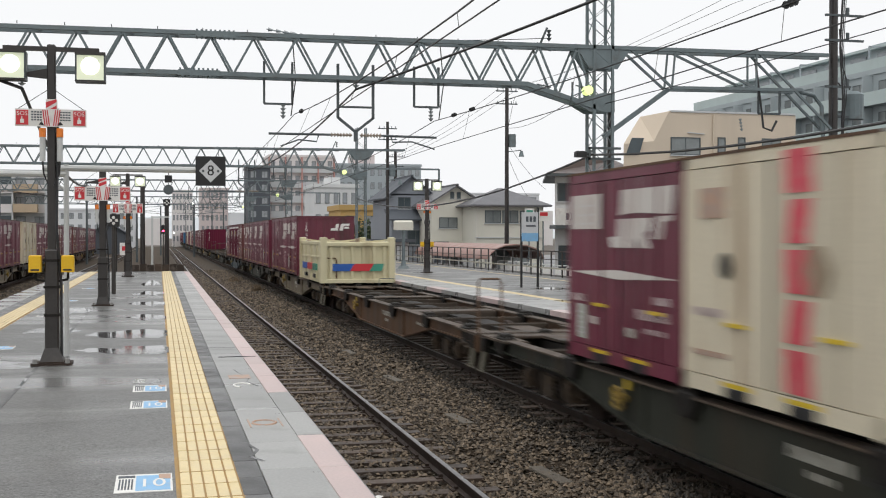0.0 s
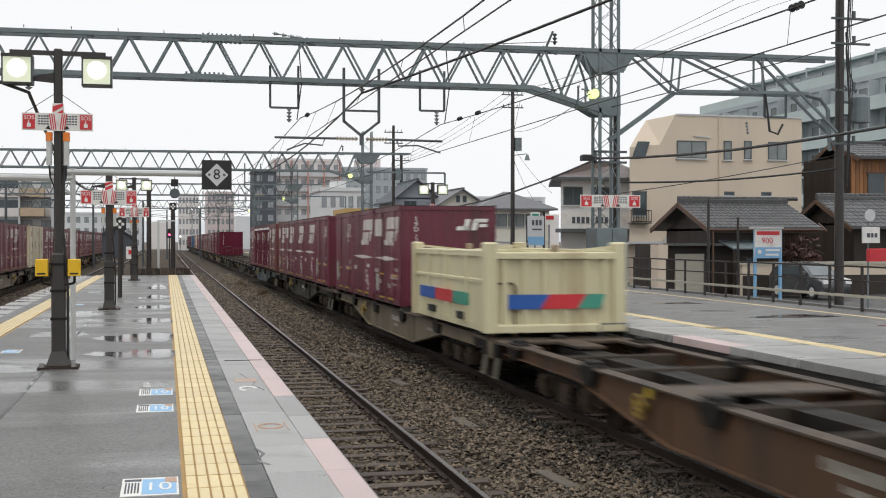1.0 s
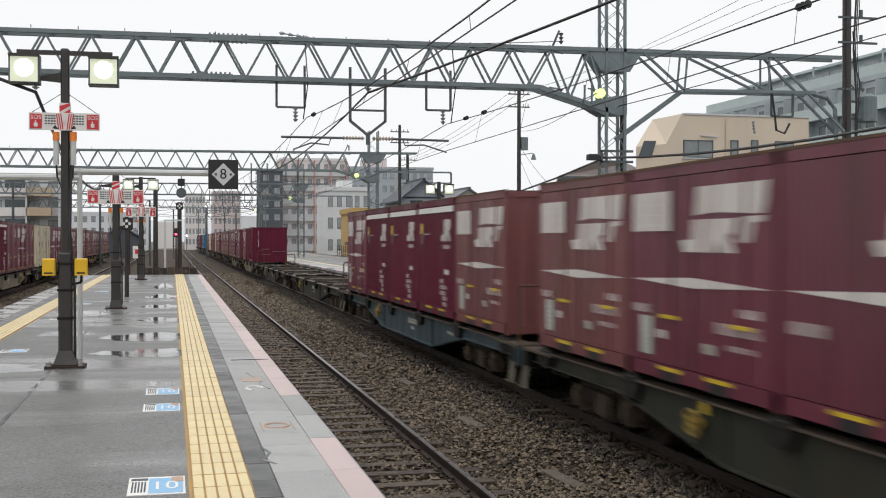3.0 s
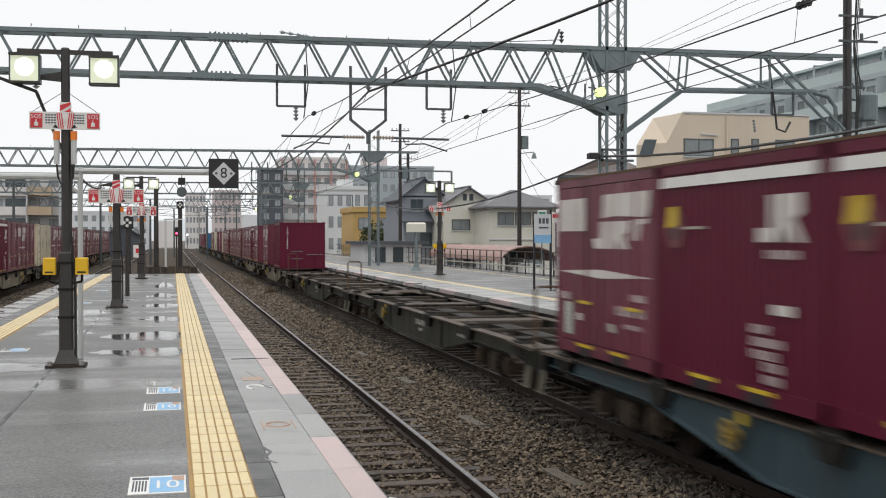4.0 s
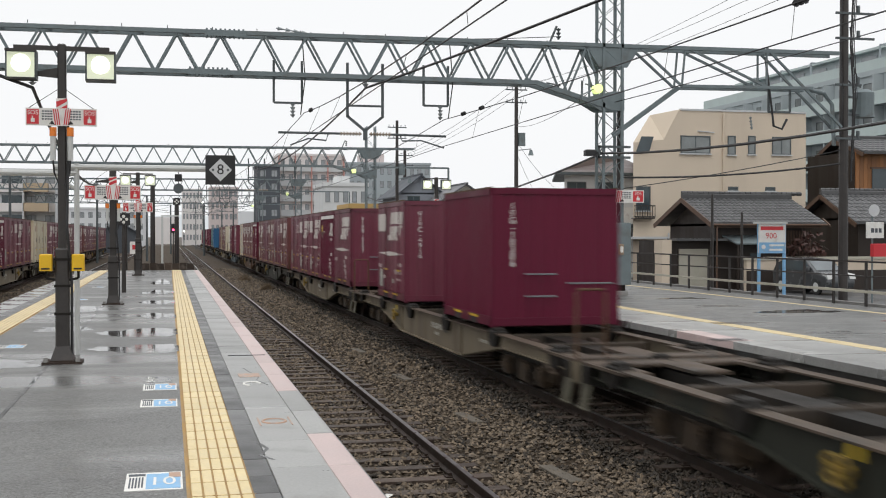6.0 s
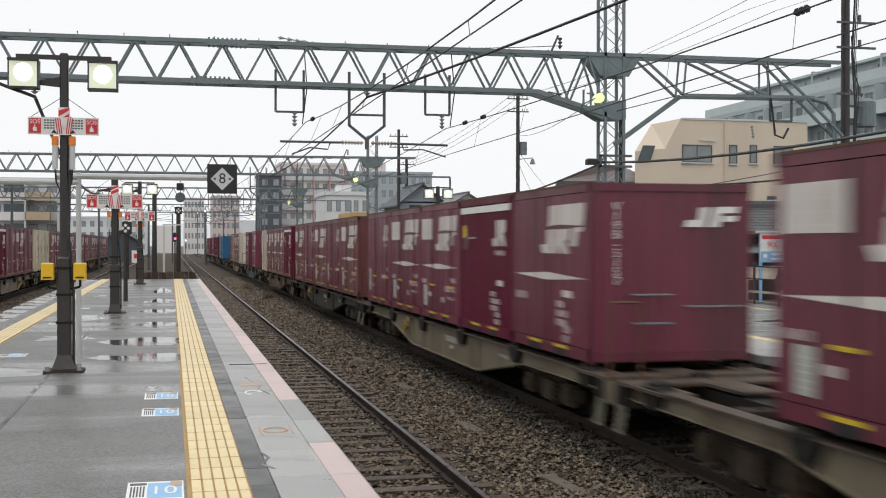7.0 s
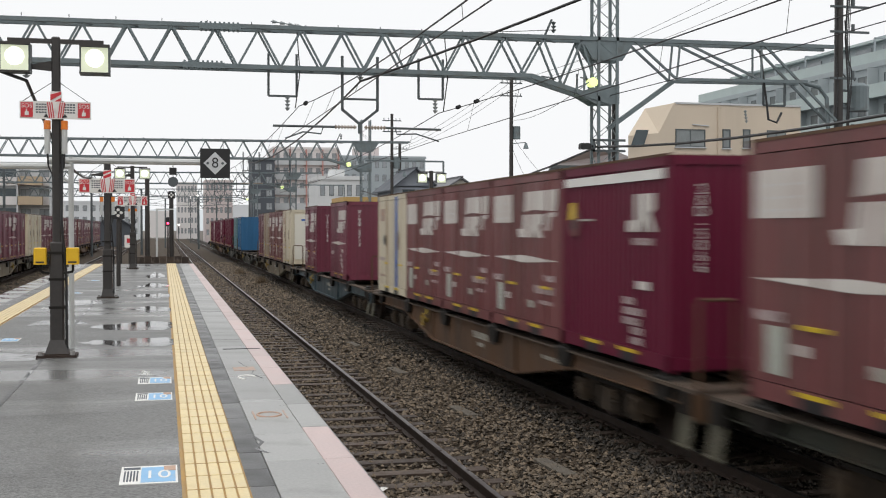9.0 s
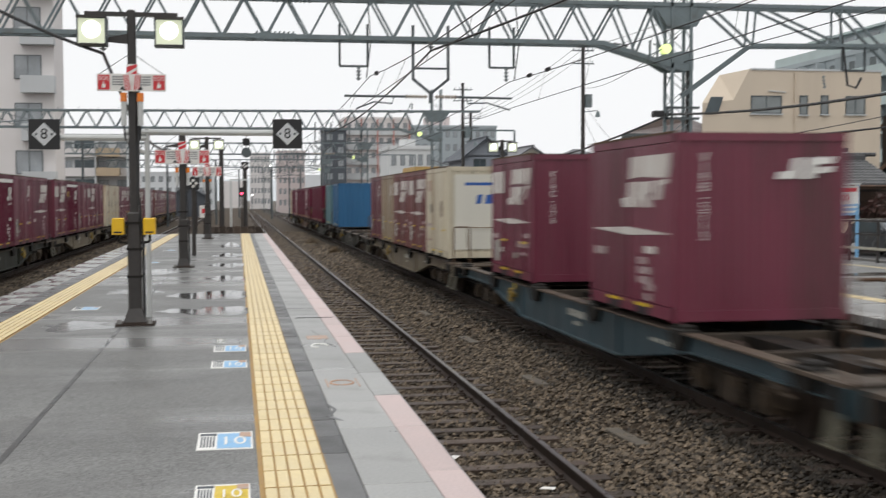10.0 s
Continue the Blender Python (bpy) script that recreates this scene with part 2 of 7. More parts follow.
M["beige"] = material("beige_render", (0.6, 0.51, 0.405), 0.8, vary=0.06, scale=0.6, fine=30, bump=0.08, dirt=(0.5, 0.42, 0.33), dirt_amount=0.25, dirt_scale=0.5, streak=True)
M["tan_wall"] = material("tan_tile_wall", (0.46, 0.36, 0.25), 0.8, vary=0.1, scale=0.6, bump=0.05)
M["ivory"] = material("ivory_siding", (0.66, 0.64, 0.56), 0.75, vary=0.07, scale=0.7, bump=0.08, streak=True)
M["white_wall"] = material("white_wall", (0.64, 0.65, 0.65), 0.75, vary=0.07, scale=0.7, bump=0.05, streak=True)
M["grey_wall"] = material("grey_siding", (0.25, 0.27, 0.3), 0.75, vary=0.08, scale=0.7, bump=0.06, streak=True)
M["pale_grey"] = material("pale_grey_wall", (0.52, 0.535, 0.545), 0.8, vary=0.08, scale=0.5, bump=0.05, streak=True)
M["mid_grey"] = material("grey_blue_cladding", (0.36, 0.405, 0.43), 0.75, vary=0.08, scale=0.5, bump=0.05, streak=True)
M["charcoal"] = material("charcoal_cladding", (0.075, 0.085, 0.1), 0.7, vary=0.1, scale=0.5, bump=0.05)
M["ochre"] = material("ochre_wall", (0.5, 0.33, 0.12), 0.75, vary=0.08, scale=0.7, bump=0.05)
M["pinkish"] = material("pinkish_tile_wall", (0.62, 0.54, 0.53), 0.8, vary=0.08, scale=0.5, bump=0.05)
M["rust_red"] = material("red_brown_trim", (0.5, 0.27, 0.24), 0.7, vary=0.1)
M["roof_grey"] = material("grey_slate_roof", (0.13, 0.13, 0.14), 0.5, vary=0.18, scale=1.5, bump=0.2)
M["roof_brown"] = material("brown_metal_roof", (0.085, 0.06, 0.055), 0.5, vary=0.15, scale=1.5, bump=0.1)
M["tile"] = material("grey_roof_tile", (0.066, 0.067, 0.069), 0.4, vary=0.25, scale=3, fine=20, bump=0.15, obj_vary=0.25)
M["wood_dark"] = material("dark_stained_wood", (0.026, 0.018, 0.014), 0.65, vary=0.3, scale=2, bump=0.2, streak=True)
M["wood_orange"] = material("orange_brown_boards", (0.27, 0.12, 0.045), 0.6, vary=0.25, scale=3, bump=0.2, streak=True, obj_vary=0.2)
M["wood_brown"] = material("brown_trim_boards", (0.1, 0.058, 0.038), 0.6, vary=0.25, scale=3, bump=0.1)
M["shutter"] = material("pale_shutter", (0.42, 0.4, 0.33), 0.5, vary=0.08)
M["dusky_pink"] = material("dusty_pink_roof_sheet", (0.33, 0.2, 0.17), 0.5, vary=0.12, scale=1, bump=0.06)
M["car"] = material("dark_grey_car_paint", (0.09, 0.095, 0.1), 0.22, metal=0.4, vary=0.1)
M["windscreen"] = glass("car_glass", (0.16, 0.18, 0.19))
M["tyre"] = material("black_tyre", (0.02, 0.02, 0.02), 0.8, vary=0.2)
M["road"] = material("wet_road", (0.06, 0.06, 0.062), 0.38, vary=0.25, scale=0.5, fine=40, bump=0.2, dirt=(0.1, 0.1, 0.1), dirt_amount=0.3)
M["earth"] = material("dark_earth", (0.085, 0.07, 0.056), 0.8, vary=0.4, scale=0.3, fine=15, bump=0.4)
M["leaf"] = material("dull_green_leaves", (0.045, 0.065, 0.026), 0.6, vary=0.3, scale=4, bump=0.1, island=True)
M["leaf_red"] = material("dark_red_leaves", (0.06, 0.025, 0.02), 0.6, vary=0.3, scale=4, bump=0.1, island=True)
M["weed"] = material("dry_brown_weeds", (0.13, 0.09, 0.05), 0.7, vary=0.3, island=True)
M["bark"] = material("bark", (0.07, 0.05, 0.04), 0.8, vary=0.3)
# distance haze is put into these wall and hill colours as paler paint
M["haze_grey"] = material("haze_paled_grey_green_wall", (0.37, 0.415, 0.43), 0.8, vary=0.1, scale=0.4, bump=0.05, streak=True)
M["far_a"] = material("haze_paled_grey_block", (0.64, 0.66, 0.68), 0.9, vary=0.05, scale=0.1, bump=0.0)
M["far_b"] = material("haze_paled_warm_block", (0.7, 0.67, 0.66), 0.9, vary=0.05, scale=0.1, bump=0.0)
M["hill"] = material("haze_paled_hill", (0.5, 0.53, 0.55), 0.95, vary=0.06, scale=0.01, bump=0.0)


# ------------------------------------------------------------ mesh helpers
class Geo:
    """Gathers corners and faces of one mesh."""

    def __init__(self):
        self.v, self.f = [], []

    def add(self, verts, faces):
        k = len(self.v)
        self.v += [tuple(p) for p in verts]
        self.f += [tuple(i + k for i in q) for q in faces]
        return self

    def box(self, x0, x1, y0, y1, z0, z1, c=0.0):
        if c <= 0:
            return self.add([(x0, y0, z0), (x1, y0, z0), (x1, y1, z0), (x0, y1, z0), (x0, y0, z1), (x1, y0, z1), (x1, y1, z1), (x0, y1, z1)],
                            [(0, 3, 2, 1), (4, 5, 6, 7), (0, 1, 5, 4), (1, 2, 6, 5), (2, 3, 7, 6), (3, 0, 4, 7)])
        # upright prism with chamfered corners, and a chamfered top
        ring = [(x0 + c, y0), (x1 - c, y0), (x1, y0 + c), (x1, y1 - c), (x1 - c, y1), (x0 + c, y1), (x0, y1 - c), (x0, y0 + c)]
        mx, my = (x0 + x1) / 2, (y0 + y1) / 2
        sx, sy = 1 - 2 * c / max(x1 - x0, 1e-6), 1 - 2 * c / max(y1 - y0, 1e-6)
        top = [(mx + (x - mx) * sx, my + (y - my) * sy) for x, y in ring]
        vs = [(x, y, z0) for x, y in ring] + [(x, y, z1 - c) for x, y in ring] + [(x, y, z1) for x, y in top]
        fs = [tuple(range(7, -1, -1)), tuple(range(16, 24))]
        for a in (0, 8):
            fs += [(a + i, a + (i + 1) % 8, a + 8 + (i + 1) % 8, a + 8 + i) for i in range(8)]
        return self.add(vs, fs)

    def bar(self, p, q, w, h=None):
        """A square bar from p to q, w across and h deep."""
        h = h or w
        p, q = Vector(p), Vector(q)
        d = (q - p).normalized()
        ref = Vector((0, 0, 1)) if abs(d.z) < 0.95 else Vector((0, 1, 0))
        s = d.cross(ref).normalized() * w / 2
        u = s.normalized().cross(d) * h / 2
        vs = [e + a * s + b * u for e in (p, q) for a, b in ((-1, -1), (1, -1), (1, 1), (-1, 1))]
        return self.add(vs, [(0, 1, 2, 3), (7, 6, 5, 4), (0, 4, 5, 1), (1, 5, 6, 2), (2, 6, 7, 3), (3, 7, 4, 0)])

    def rod(self, p, q, r, n=8, r2=None):
        r2 = r if r2 is None else r2
        p, q = Vector(p), Vector(q)
        d = (q - p).normalized()
        ref = Vector((0, 0, 1)) if abs(d.z) < 0.95 else Vector((0, 1, 0))
        s = d.cross(ref).normalized()
        u = s.cross(d)
        vs = []
        for e, k in ((p, r), (q, r2)):
            vs += [e + (s * math.cos(2 * math.pi * i / n) + u * math.sin(2 * math.pi * i / n)) * k for i in range(n)]
        fs = [tuple(range(n)), tuple(range(2 * n - 1, n - 1, -1))]
        fs += [(i, n + i, n + (i + 1) % n, (i + 1) % n) for i in range(n)]
        return self.add(vs, fs)

    def prism(self, pts, axis, a, b):
        """A closed outline, given in the two other axes, drawn out along one axis."""
        def at(p, t):
            return {"x": (t, p[0], p[1]), "y": (p[0], t, p[1]), "z": (p[0], p[1], t)}[axis]
        n = len(pts)
        vs = [at(p, a) for p in pts] + [at(p, b) for p in pts]
        fs = [tuple(range(n - 1, -1, -1)), tuple(range(n, 2 * n))]
        fs += [(i, (i + 1) % n, n + (i + 1) % n, n + i) for i in range(n)]
        return self.add(vs, fs)

    def cable(self, pts, r, n=5):
        """One unbroken tube along the points."""
        pts = [Vector(p) for p in pts]
        vs, m = [], len(pts)
        for k, p in enumerate(pts):
            d = (pts[min(k + 1, m - 1)] - pts[max(k - 1, 0)]).normalized()
            ref = Vector((0, 0, 1)) if abs(d.z) < 0.95 else Vector((0, 1, 0))
            s = d.cross(ref).normalized()
            u = s.cross(d)
            vs += [p + (s * math.cos(2 * math.pi * i / n) + u * math.sin(2 * math.pi * i / n)) * r for i in range(n)]
        fs = [tuple(range(n)), tuple(range(m * n - 1, (m - 1) * n - 1, -1))]
        fs += [(k * n + i, (k + 1) * n + i, (k + 1) * n + (i + 1) % n, k * n + (i + 1) % n) for k in range(m - 1) for i in range(n)]
        return self.add(vs, fs)

    def mesh(self, name, mat, smooth=False):
        me = bpy.data.meshes.new(name)
        me.from_pydata(self.v, [], self.f)
        bm = bmesh.new()
        bm.from_mesh(me)
        bmesh.ops.recalc_face_normals(bm, faces=bm.faces)
        bm.to_mesh(me)
        bm.free()
        if smooth:
            for p in me.polygons:
                p.use_smooth = True
            me.set_sharp_from_angle(angle=radians(40))
        me.materials.append(mat)
        return me


def part(name, geo, mat, parent=None, label="", smooth=False, at=None):
    data = geo.mesh(name, mat, smooth) if isinstance(geo, Geo) else geo
    ob = new(name, data)
    if parent is not None:
        ob.parent = parent
    if at is not None:
        ob.matrix_basis = at
    if label:
        tagged(ob, label)
    return ob


def thing(name, label, category, group="", kind="", at=None):
    ob = new(name)
    ob.empty_display_size = 0.2
    if at is not None:
        ob.matrix_basis = at
    return tagged(ob, label, category, group, kind)


def words(s, size, mat, depth=0.002, align="CENTER", lines=1.0):
    """A mesh of letters in the built-in font, in the local xy plane."""
    cu = bpy.data.curves.new("letters", "FONT")
    cu.body, cu.size, cu.extrude, cu.align_x, cu.align_y = s, size, depth, align, "CENTER"
    cu.resolution_u, cu.space_line = 3, lines
    tmp = bpy.data.objects.new("letters", cu)
    scene.collection.objects.link(tmp)
    me = bpy.data.meshes.new_from_object(tmp.evaluated_get(bpy.context.evaluated_depsgraph_get()))
    bpy.data.objects.remove(tmp)
    me.materials.clear()
    me.materials.append(mat)
    return me


def sag(p, q, drop, n=10):
    p, q = Vector(p), Vector(q)
    return [p.lerp(q, i / n) - Vector((0, 0, 4 * drop * (i / n) * (1 - i / n))) for i in range(n + 1)]


RAIL_Z, PLAT = 0.0, 1.1          # rail heads, platform surface
NEAR_X, TRAIN_X, LEFT_X, STANDING_X = 2.71, 6.845, -5.3, -9.05
EDGE_R, EDGE_L, EDGE_FAR = 1.285, -3.86, 8.25
PLAT_END = 54.0


# ------------------------------------------------------------ ground and tracks
def build_ground():
    g = Geo()
    xs = [-2500, -400, -60, -12, 8.4, 15.3, 40, 120, 600, 2500]
    ys = [-300, -60, -20, 0, 60, 120, 300, 800, 4000]
    k = len(xs)
    g.add([(x, y, -0.62) for y in ys for x in xs], [(j * k + i, j * k + i + 1, (j + 1) * k + i + 1, (j + 1) * k + i) for j in range(len(ys) - 1) for i in range(k - 1)])
    tagged(part("ground", g, M["earth"]), "dark bare earth reaching to the horizon", "ground", kind="structure")
    # the raised, uneven bed of crushed stone under all tracks
    nx, y = 78, -15.0
    rows = []
    while y < 330:
        rows.append(y)
        y += 0.35 if y < 30 else 0.8 if y < 80 else 4.0
    v, f = [], []
    for y in rows:
        for i in range(nx):
            x = -13.0 + 21.6 * i / (nx - 1)
            z = -0.2 + 0.035 * noise.noise((x * 2.2, y * 2.2, 0)) + 0.03 * noise.noise((x * 6, y * 6, 3))
            if x > -3.8 and x < 1.2 and y < PLAT_END + 1:
                z = -0.45
            elif 3.8 < x < 5.9:
                z += 0.05 * noise.noise((x * 0.8, y * 0.35, 8)) - 0.02
            v.append((x, y, z))
    for j in range(len(rows) - 1):
        f += [(j * nx + i, j * nx + i + 1, (j + 1) * nx + i + 1, (j + 1) * nx + i) for i in range(nx - 1)]
    g = Geo().add(v, f)
    bed = g.mesh("ballast_bed", M["ballast"], True)
    bed.materials.append(M["ballast_oil_shade"])
    # faces by the freight track take the bed colour with painted shade
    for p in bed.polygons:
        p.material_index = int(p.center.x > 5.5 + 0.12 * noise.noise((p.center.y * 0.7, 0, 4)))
    tagged(part("ballast_bed", bed, None), "brown-grey crushed stone ballast, damp", "ballast", kind="structure")
    # loose stones, thick near the camera and thinning out
    rng = np.random.default_rng(4)
    base = np.array([(1, 0, 0), (-1, 0, 0), (0, 1, 0), (0, -1, 0), (0, 0, 1), (0, 0, -1)], float)
    tri = np.array([(0, 2, 4), (2, 1, 4), (1, 3, 4), (3, 0, 4), (2, 0, 5), (1, 2, 5), (3, 1, 5), (0, 3, 5)])
    zones = [(1.5, 6.2, 5.0, 13.0, 17000), (1.5, 6.2, 13.0, 24.0, 13000), (1.6, 6.2, 24, 45, 10000), (1.6, 6.2, 45, 100, 14000), (-8, -3.95, 45, 90, 5000), (6.2, 8.2, 8, 24, 3500), (-8, -3.95, 20, 45, 7000)]
    n = sum(z[4] for z in zones)
    cx = np.concatenate([rng.uniform(z[0], z[1], z[4]) for z in zones])
    cy = np.concatenate([rng.uniform(z[2], z[3], z[4]) for z in zones])
    size = rng.uniform(0.018, 0.042, n) * np.where(cy > 45, 1.8, np.where(cy > 24, 1.3, 1.0))
    cz = -0.19 + rng.uniform(-0.01, 0.035, n)
    ang = rng.uniform(0, 6.28, n)
    p = base[None] * (1 + rng.uniform(-0.35, 0.35, (n, 6, 3))) + rng.uniform(-0.3, 0.3, (n, 6, 3))
    p *= size[:, None, None]
    p[:, :, 2] *= 0.75
    co, si = np.cos(ang)[:, None], np.sin(ang)[:, None]
    q = np.stack([p[:, :, 0] * co - p[:, :, 1] * si + cx[:, None], p[:, :, 0] * si + p[:, :, 1] * co + cy[:, None], p[:, :, 2] + cz[:, None]], 2)
    # stones there take the darker colour too, oil and painted shade
    oil_shade = cx + rng.normal(0, 0.14, n) > 5.5
    for pick, mat, label in ((~oil_shade, M["stone"], "loose brown and grey ballast stones"), (oil_shade, M["stone_oil_shade"], "ballast stones round the freight track, darkened for oil and painted shade")):
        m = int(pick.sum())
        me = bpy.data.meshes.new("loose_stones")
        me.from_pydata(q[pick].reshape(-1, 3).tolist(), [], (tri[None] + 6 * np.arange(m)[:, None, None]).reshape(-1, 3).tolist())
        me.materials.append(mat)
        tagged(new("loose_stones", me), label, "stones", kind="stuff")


def rail_profile():
    return [(-0.06, -0.15), (0.06, -0.15), (0.06, -0.135), (0.012, -0.115), (0.012, -0.045), (0.033, -0.035), (0.033, -0.006),
            (-0.033, -0.006), (-0.033, -0.035), (-0.012, -0.045), (-0.012, -0.115), (-0.06, -0.135)]


def build_track(name, x, y0, y1, near, last):
    t = thing(name, "railway track with rusty rails on dark sleepers", "track", kind="structure", at=pose(x, 0, 0))
    g0, g1 = Geo().prism(rail_profile(), "y", y0, y1), Geo().box(-0.03, 0.03, y0, y1, -0.006, 0.0, 0)
    rail, head = g0.mesh("rail", M["rail"]), g1.mesh("railhead", M["railtop"])
    for s in (-0.566, 0.566):
        r = part("rail", rail, None, t, at=pose(s, 0, 0))
        part("rail_head", head, None, r, "bright worn running surface")
    variants = []
    for k in range(4):
        g = Geo()
        c = 0.012
        a, b = 0.02 * random.uniform(-1, 1), 0.015 * random.uniform(-1, 1)
        g.add([(-1.0, -0.11, -0.3), (1.0, -0.11, -0.3), (1.0, 0.11, -0.3), (-1.0, 0.11, -0.3), (-1.0 + a, -0.11, -0.155), (0, -0.11 + b, -0.16), (1.0, -0.11, -0.155), (1.0 + a, 0.11, -0.155), (0, 0.11 + b, -0.16), (-1.0, 0.11, -0.155),
               (-0.99, -0.11 + c, -0.15), (0, -0.11 + c + b, -0.156), (0.99, -0.11 + c, -0.15), (0.99, 0.11 - c, -0.15), (0, 0.11 - c + b, -0.156), (-0.99, 0.11 - c, -0.15)],
              [(0, 3, 2, 1), (0, 1, 6, 5, 4), (1, 2, 7, 6), (2, 3, 9, 8, 7), (3, 0, 4, 9), (4, 5, 11, 10), (5, 6, 12, 11), (6, 7, 13, 12), (7, 8, 14, 13), (8, 9, 15, 14), (9, 4, 10, 15), (10, 11, 14, 15), (11, 12, 13, 14)])
        variants.append(g.mesh("sleeper", M["sleeper"]))
    clip = Geo()
    for s in (-0.566, 0.566):
        clip.box(s - 0.13, s + 0.13, -0.07, 0.07, -0.152, -0.138)
        clip.box(s - 0.09, s - 0.05, -0.03, 0.03, -0.138, -0.105)
        clip.box(s + 0.05, s + 0.09, -0.03, 0.03, -0.138, -0.105)
    plate = clip.mesh("rail_fastening", M["rail"])
    y, k = max(y0, near), 0
    while y < last:
        sl = part("sleeper", variants[k % 4], None, t, at=pose(random.uniform(-0.03, 0.03), y, random.uniform(-0.012, 0.012), 0, 0, random.uniform(-0.6, 0.6)))
        if y < 24 and x > 0:
            part("rail_fastening", plate, None, sl)
        y += 0.66
        k += 1
    rest = Geo()
    back = max(y0, near) - 0.66
    while back > y0:
        rest.box(-1.0, 1.0, back - 0.11, back + 0.11, -0.3, -0.152)
        back -= 0.66
    while y < 200:
        rest.box(-1.0, 1.0, y - 0.11, y + 0.11, -0.3, -0.152)
        y += 0.66
    tagged(part("sleeper_rows", rest, M["sleeper"], t), kind="stuff")


# ------------------------------------------------------------ platforms
def tactile_mesh(w, length):
    bars = Geo().box(-w / 2, w / 2, 0.002, length - 0.002, 0.0, 0.004)
    n = 5
    for i in range(n):
        c = -w / 2 + w * (i + 0.5) / n
        bars.box(c - w / n * 0.42, c + w / n * 0.42, 0.012, length - 0.012, 0.004, 0.011, 0.003)
    me = bars.mesh("tactile_tile", M["groove"])
    me.materials.append(M["tactile"])
    for p in me.polygons:
        p.material_index = int(min(me.vertices[i].co.z for i in p.vertices) > 0.0041)
    return me


def tactile_strip(platform, x, w, y0, y1, length):
    tile = tactile_mesh(w, length)
    n = int((y1 - y0) / length)
    for i in range(n):
        part("tactile_tile", tile, None, platform, at=pose(x, y0 + i * length, PLAT + random.uniform(0, 0.0015)))


def build_platform_left():
    p = thing("platform_left", "wet island platform with tactile strips and concrete edges", "platform", kind="structure")
    y0 = -6
    part("platform_body", Geo().box(EDGE_L + 0.15, EDGE_R - 0.12, y0, PLAT_END, -0.5, PLAT - 0.12), M["edge"], p, "dark stained platform wall")
    part("asphalt_surface", Geo().box(-2.62, 0.1, y0, PLAT_END, PLAT - 0.12, PLAT), M["asphalt"], p, "dark wet asphalt with puddles")
    part("strip_bed", Geo().box(0.1, 0.52, y0, PLAT_END, PLAT - 0.12, PLAT - 0.003), M["groove"], p)
    part("strip_bed", Geo().box(-3.06, -2.62, y0, PLAT_END, PLAT - 0.12, PLAT - 0.003), M["groove"], p)
    tactile_strip(p, 0.312, 0.375, -6.0, PLAT_END, 0.4)
    tactile_strip(p, -2.84, 0.38, -6.0, PLAT_END, 0.4)
    # edge paving: dark strip, pale slabs and a faded pink border, in pieces of uneven length
    for side in (1, -1):
        for kind, lo, hi in (("dark", 0.45, 1.3), ("slab", 0.9, 1.9), ("rim", 0.9, 1.9)):
            a, b = {"dark": (0.505, 0.67), "slab": (0.673, 1.07), "rim": (1.073, EDGE_R)}[kind] if side > 0 else {"dark": (-3.32, -3.062), "slab": (-3.6, -3.323), "rim": (EDGE_L, -3.603)}[kind]
            y = -6.0
            while y < PLAT_END - 0.3:
                ln = min(random.uniform(lo, hi), PLAT_END - y)
                if kind == "rim" and y < 9.35 < y + ln:
                    ln = 9.35 - y
                mat = {"dark": M["slab_dark"], "slab": M["slab"], "rim": M["pink"]}[kind]
                if kind == "rim" and (side < 0 or 9.3 <= y < 10.9):
                    mat = M["slab"]
                part("paving_slab", Geo().box(a, b, 0.003, ln - 0.004, -0.12, 0.0, 0.004).mesh("paving_slab", mat), None, p, at=pose(0, y, PLAT + random.uniform(-0.003, 0.002)))
                y += ln
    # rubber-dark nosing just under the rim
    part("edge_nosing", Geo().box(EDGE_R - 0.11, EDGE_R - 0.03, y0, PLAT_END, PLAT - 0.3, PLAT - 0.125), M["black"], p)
    # painted queue marks and drain cover on the slabs
    part("painted_mark", Geo().cable([(0.87 + 0.1 * math.cos(2 * math.pi * i / 20), 10.02 + 0.13 * math.sin(2 * math.pi * i / 20), PLAT + 0.001) for i in range(21)], 0.011, 6).box(0.735, 0.75, 9.8, 10.24, PLAT, PLAT + 0.004).box(1.0, 1.015, 9.8, 10.24, PLAT, PLAT + 0.004), M["faded_orange"], p, "faded orange boarding mark")
    part("painted_mark", Geo().cable([(0.86 + 0.09 * math.cos(2 * math.pi * i / 20), 12.6 + 0.16 * math.sin(2 * math.pi * i / 20), PLAT + 0.001) for i in range(15)], 0.011, 6), M["white"], p, "worn white boarding mark")
    part("painted_mark", Geo().box(0.76, 1.0, 13.2, 13.55, PLAT, PLAT + 0.0035), M["faded_orange"], p, "faded orange boarding mark")
    part("drain_joint", Geo().box(0.75, 1.24, 15.6, 15.63, PLAT - 0.01, PLAT + 0.004), M["black"], p)
    # low fence that closes the far end
    for i in range(7):
        x = -1.2 + i * 0.33
        part("end_fence_board", Geo().box(x, x + 0.31, PLAT_END + 0.3, PLAT_END + 0.36, -0.4, PLAT + 0.3 + 0.03 * (i % 2)), M["sleeper"], p)
    part("asphalt_seam", Geo().box(-1.47, -1.43, y0, 40, PLAT - 0.01, PLAT + 0.0035), M["slab_dark"], p, "dark patched seam in the asphalt")


def crack(points, width, label):
    g = Geo()
    for a, b in zip(points, points[1:]):
        g.bar((a[0], a[1], 0.0), (b[0], b[1], 0.0), width, 0.004)
    tagged(part("surface_crack", g, M["slab_dark"], at=pose(0, 0, PLAT)), label, "crack", "cracks in the paving")


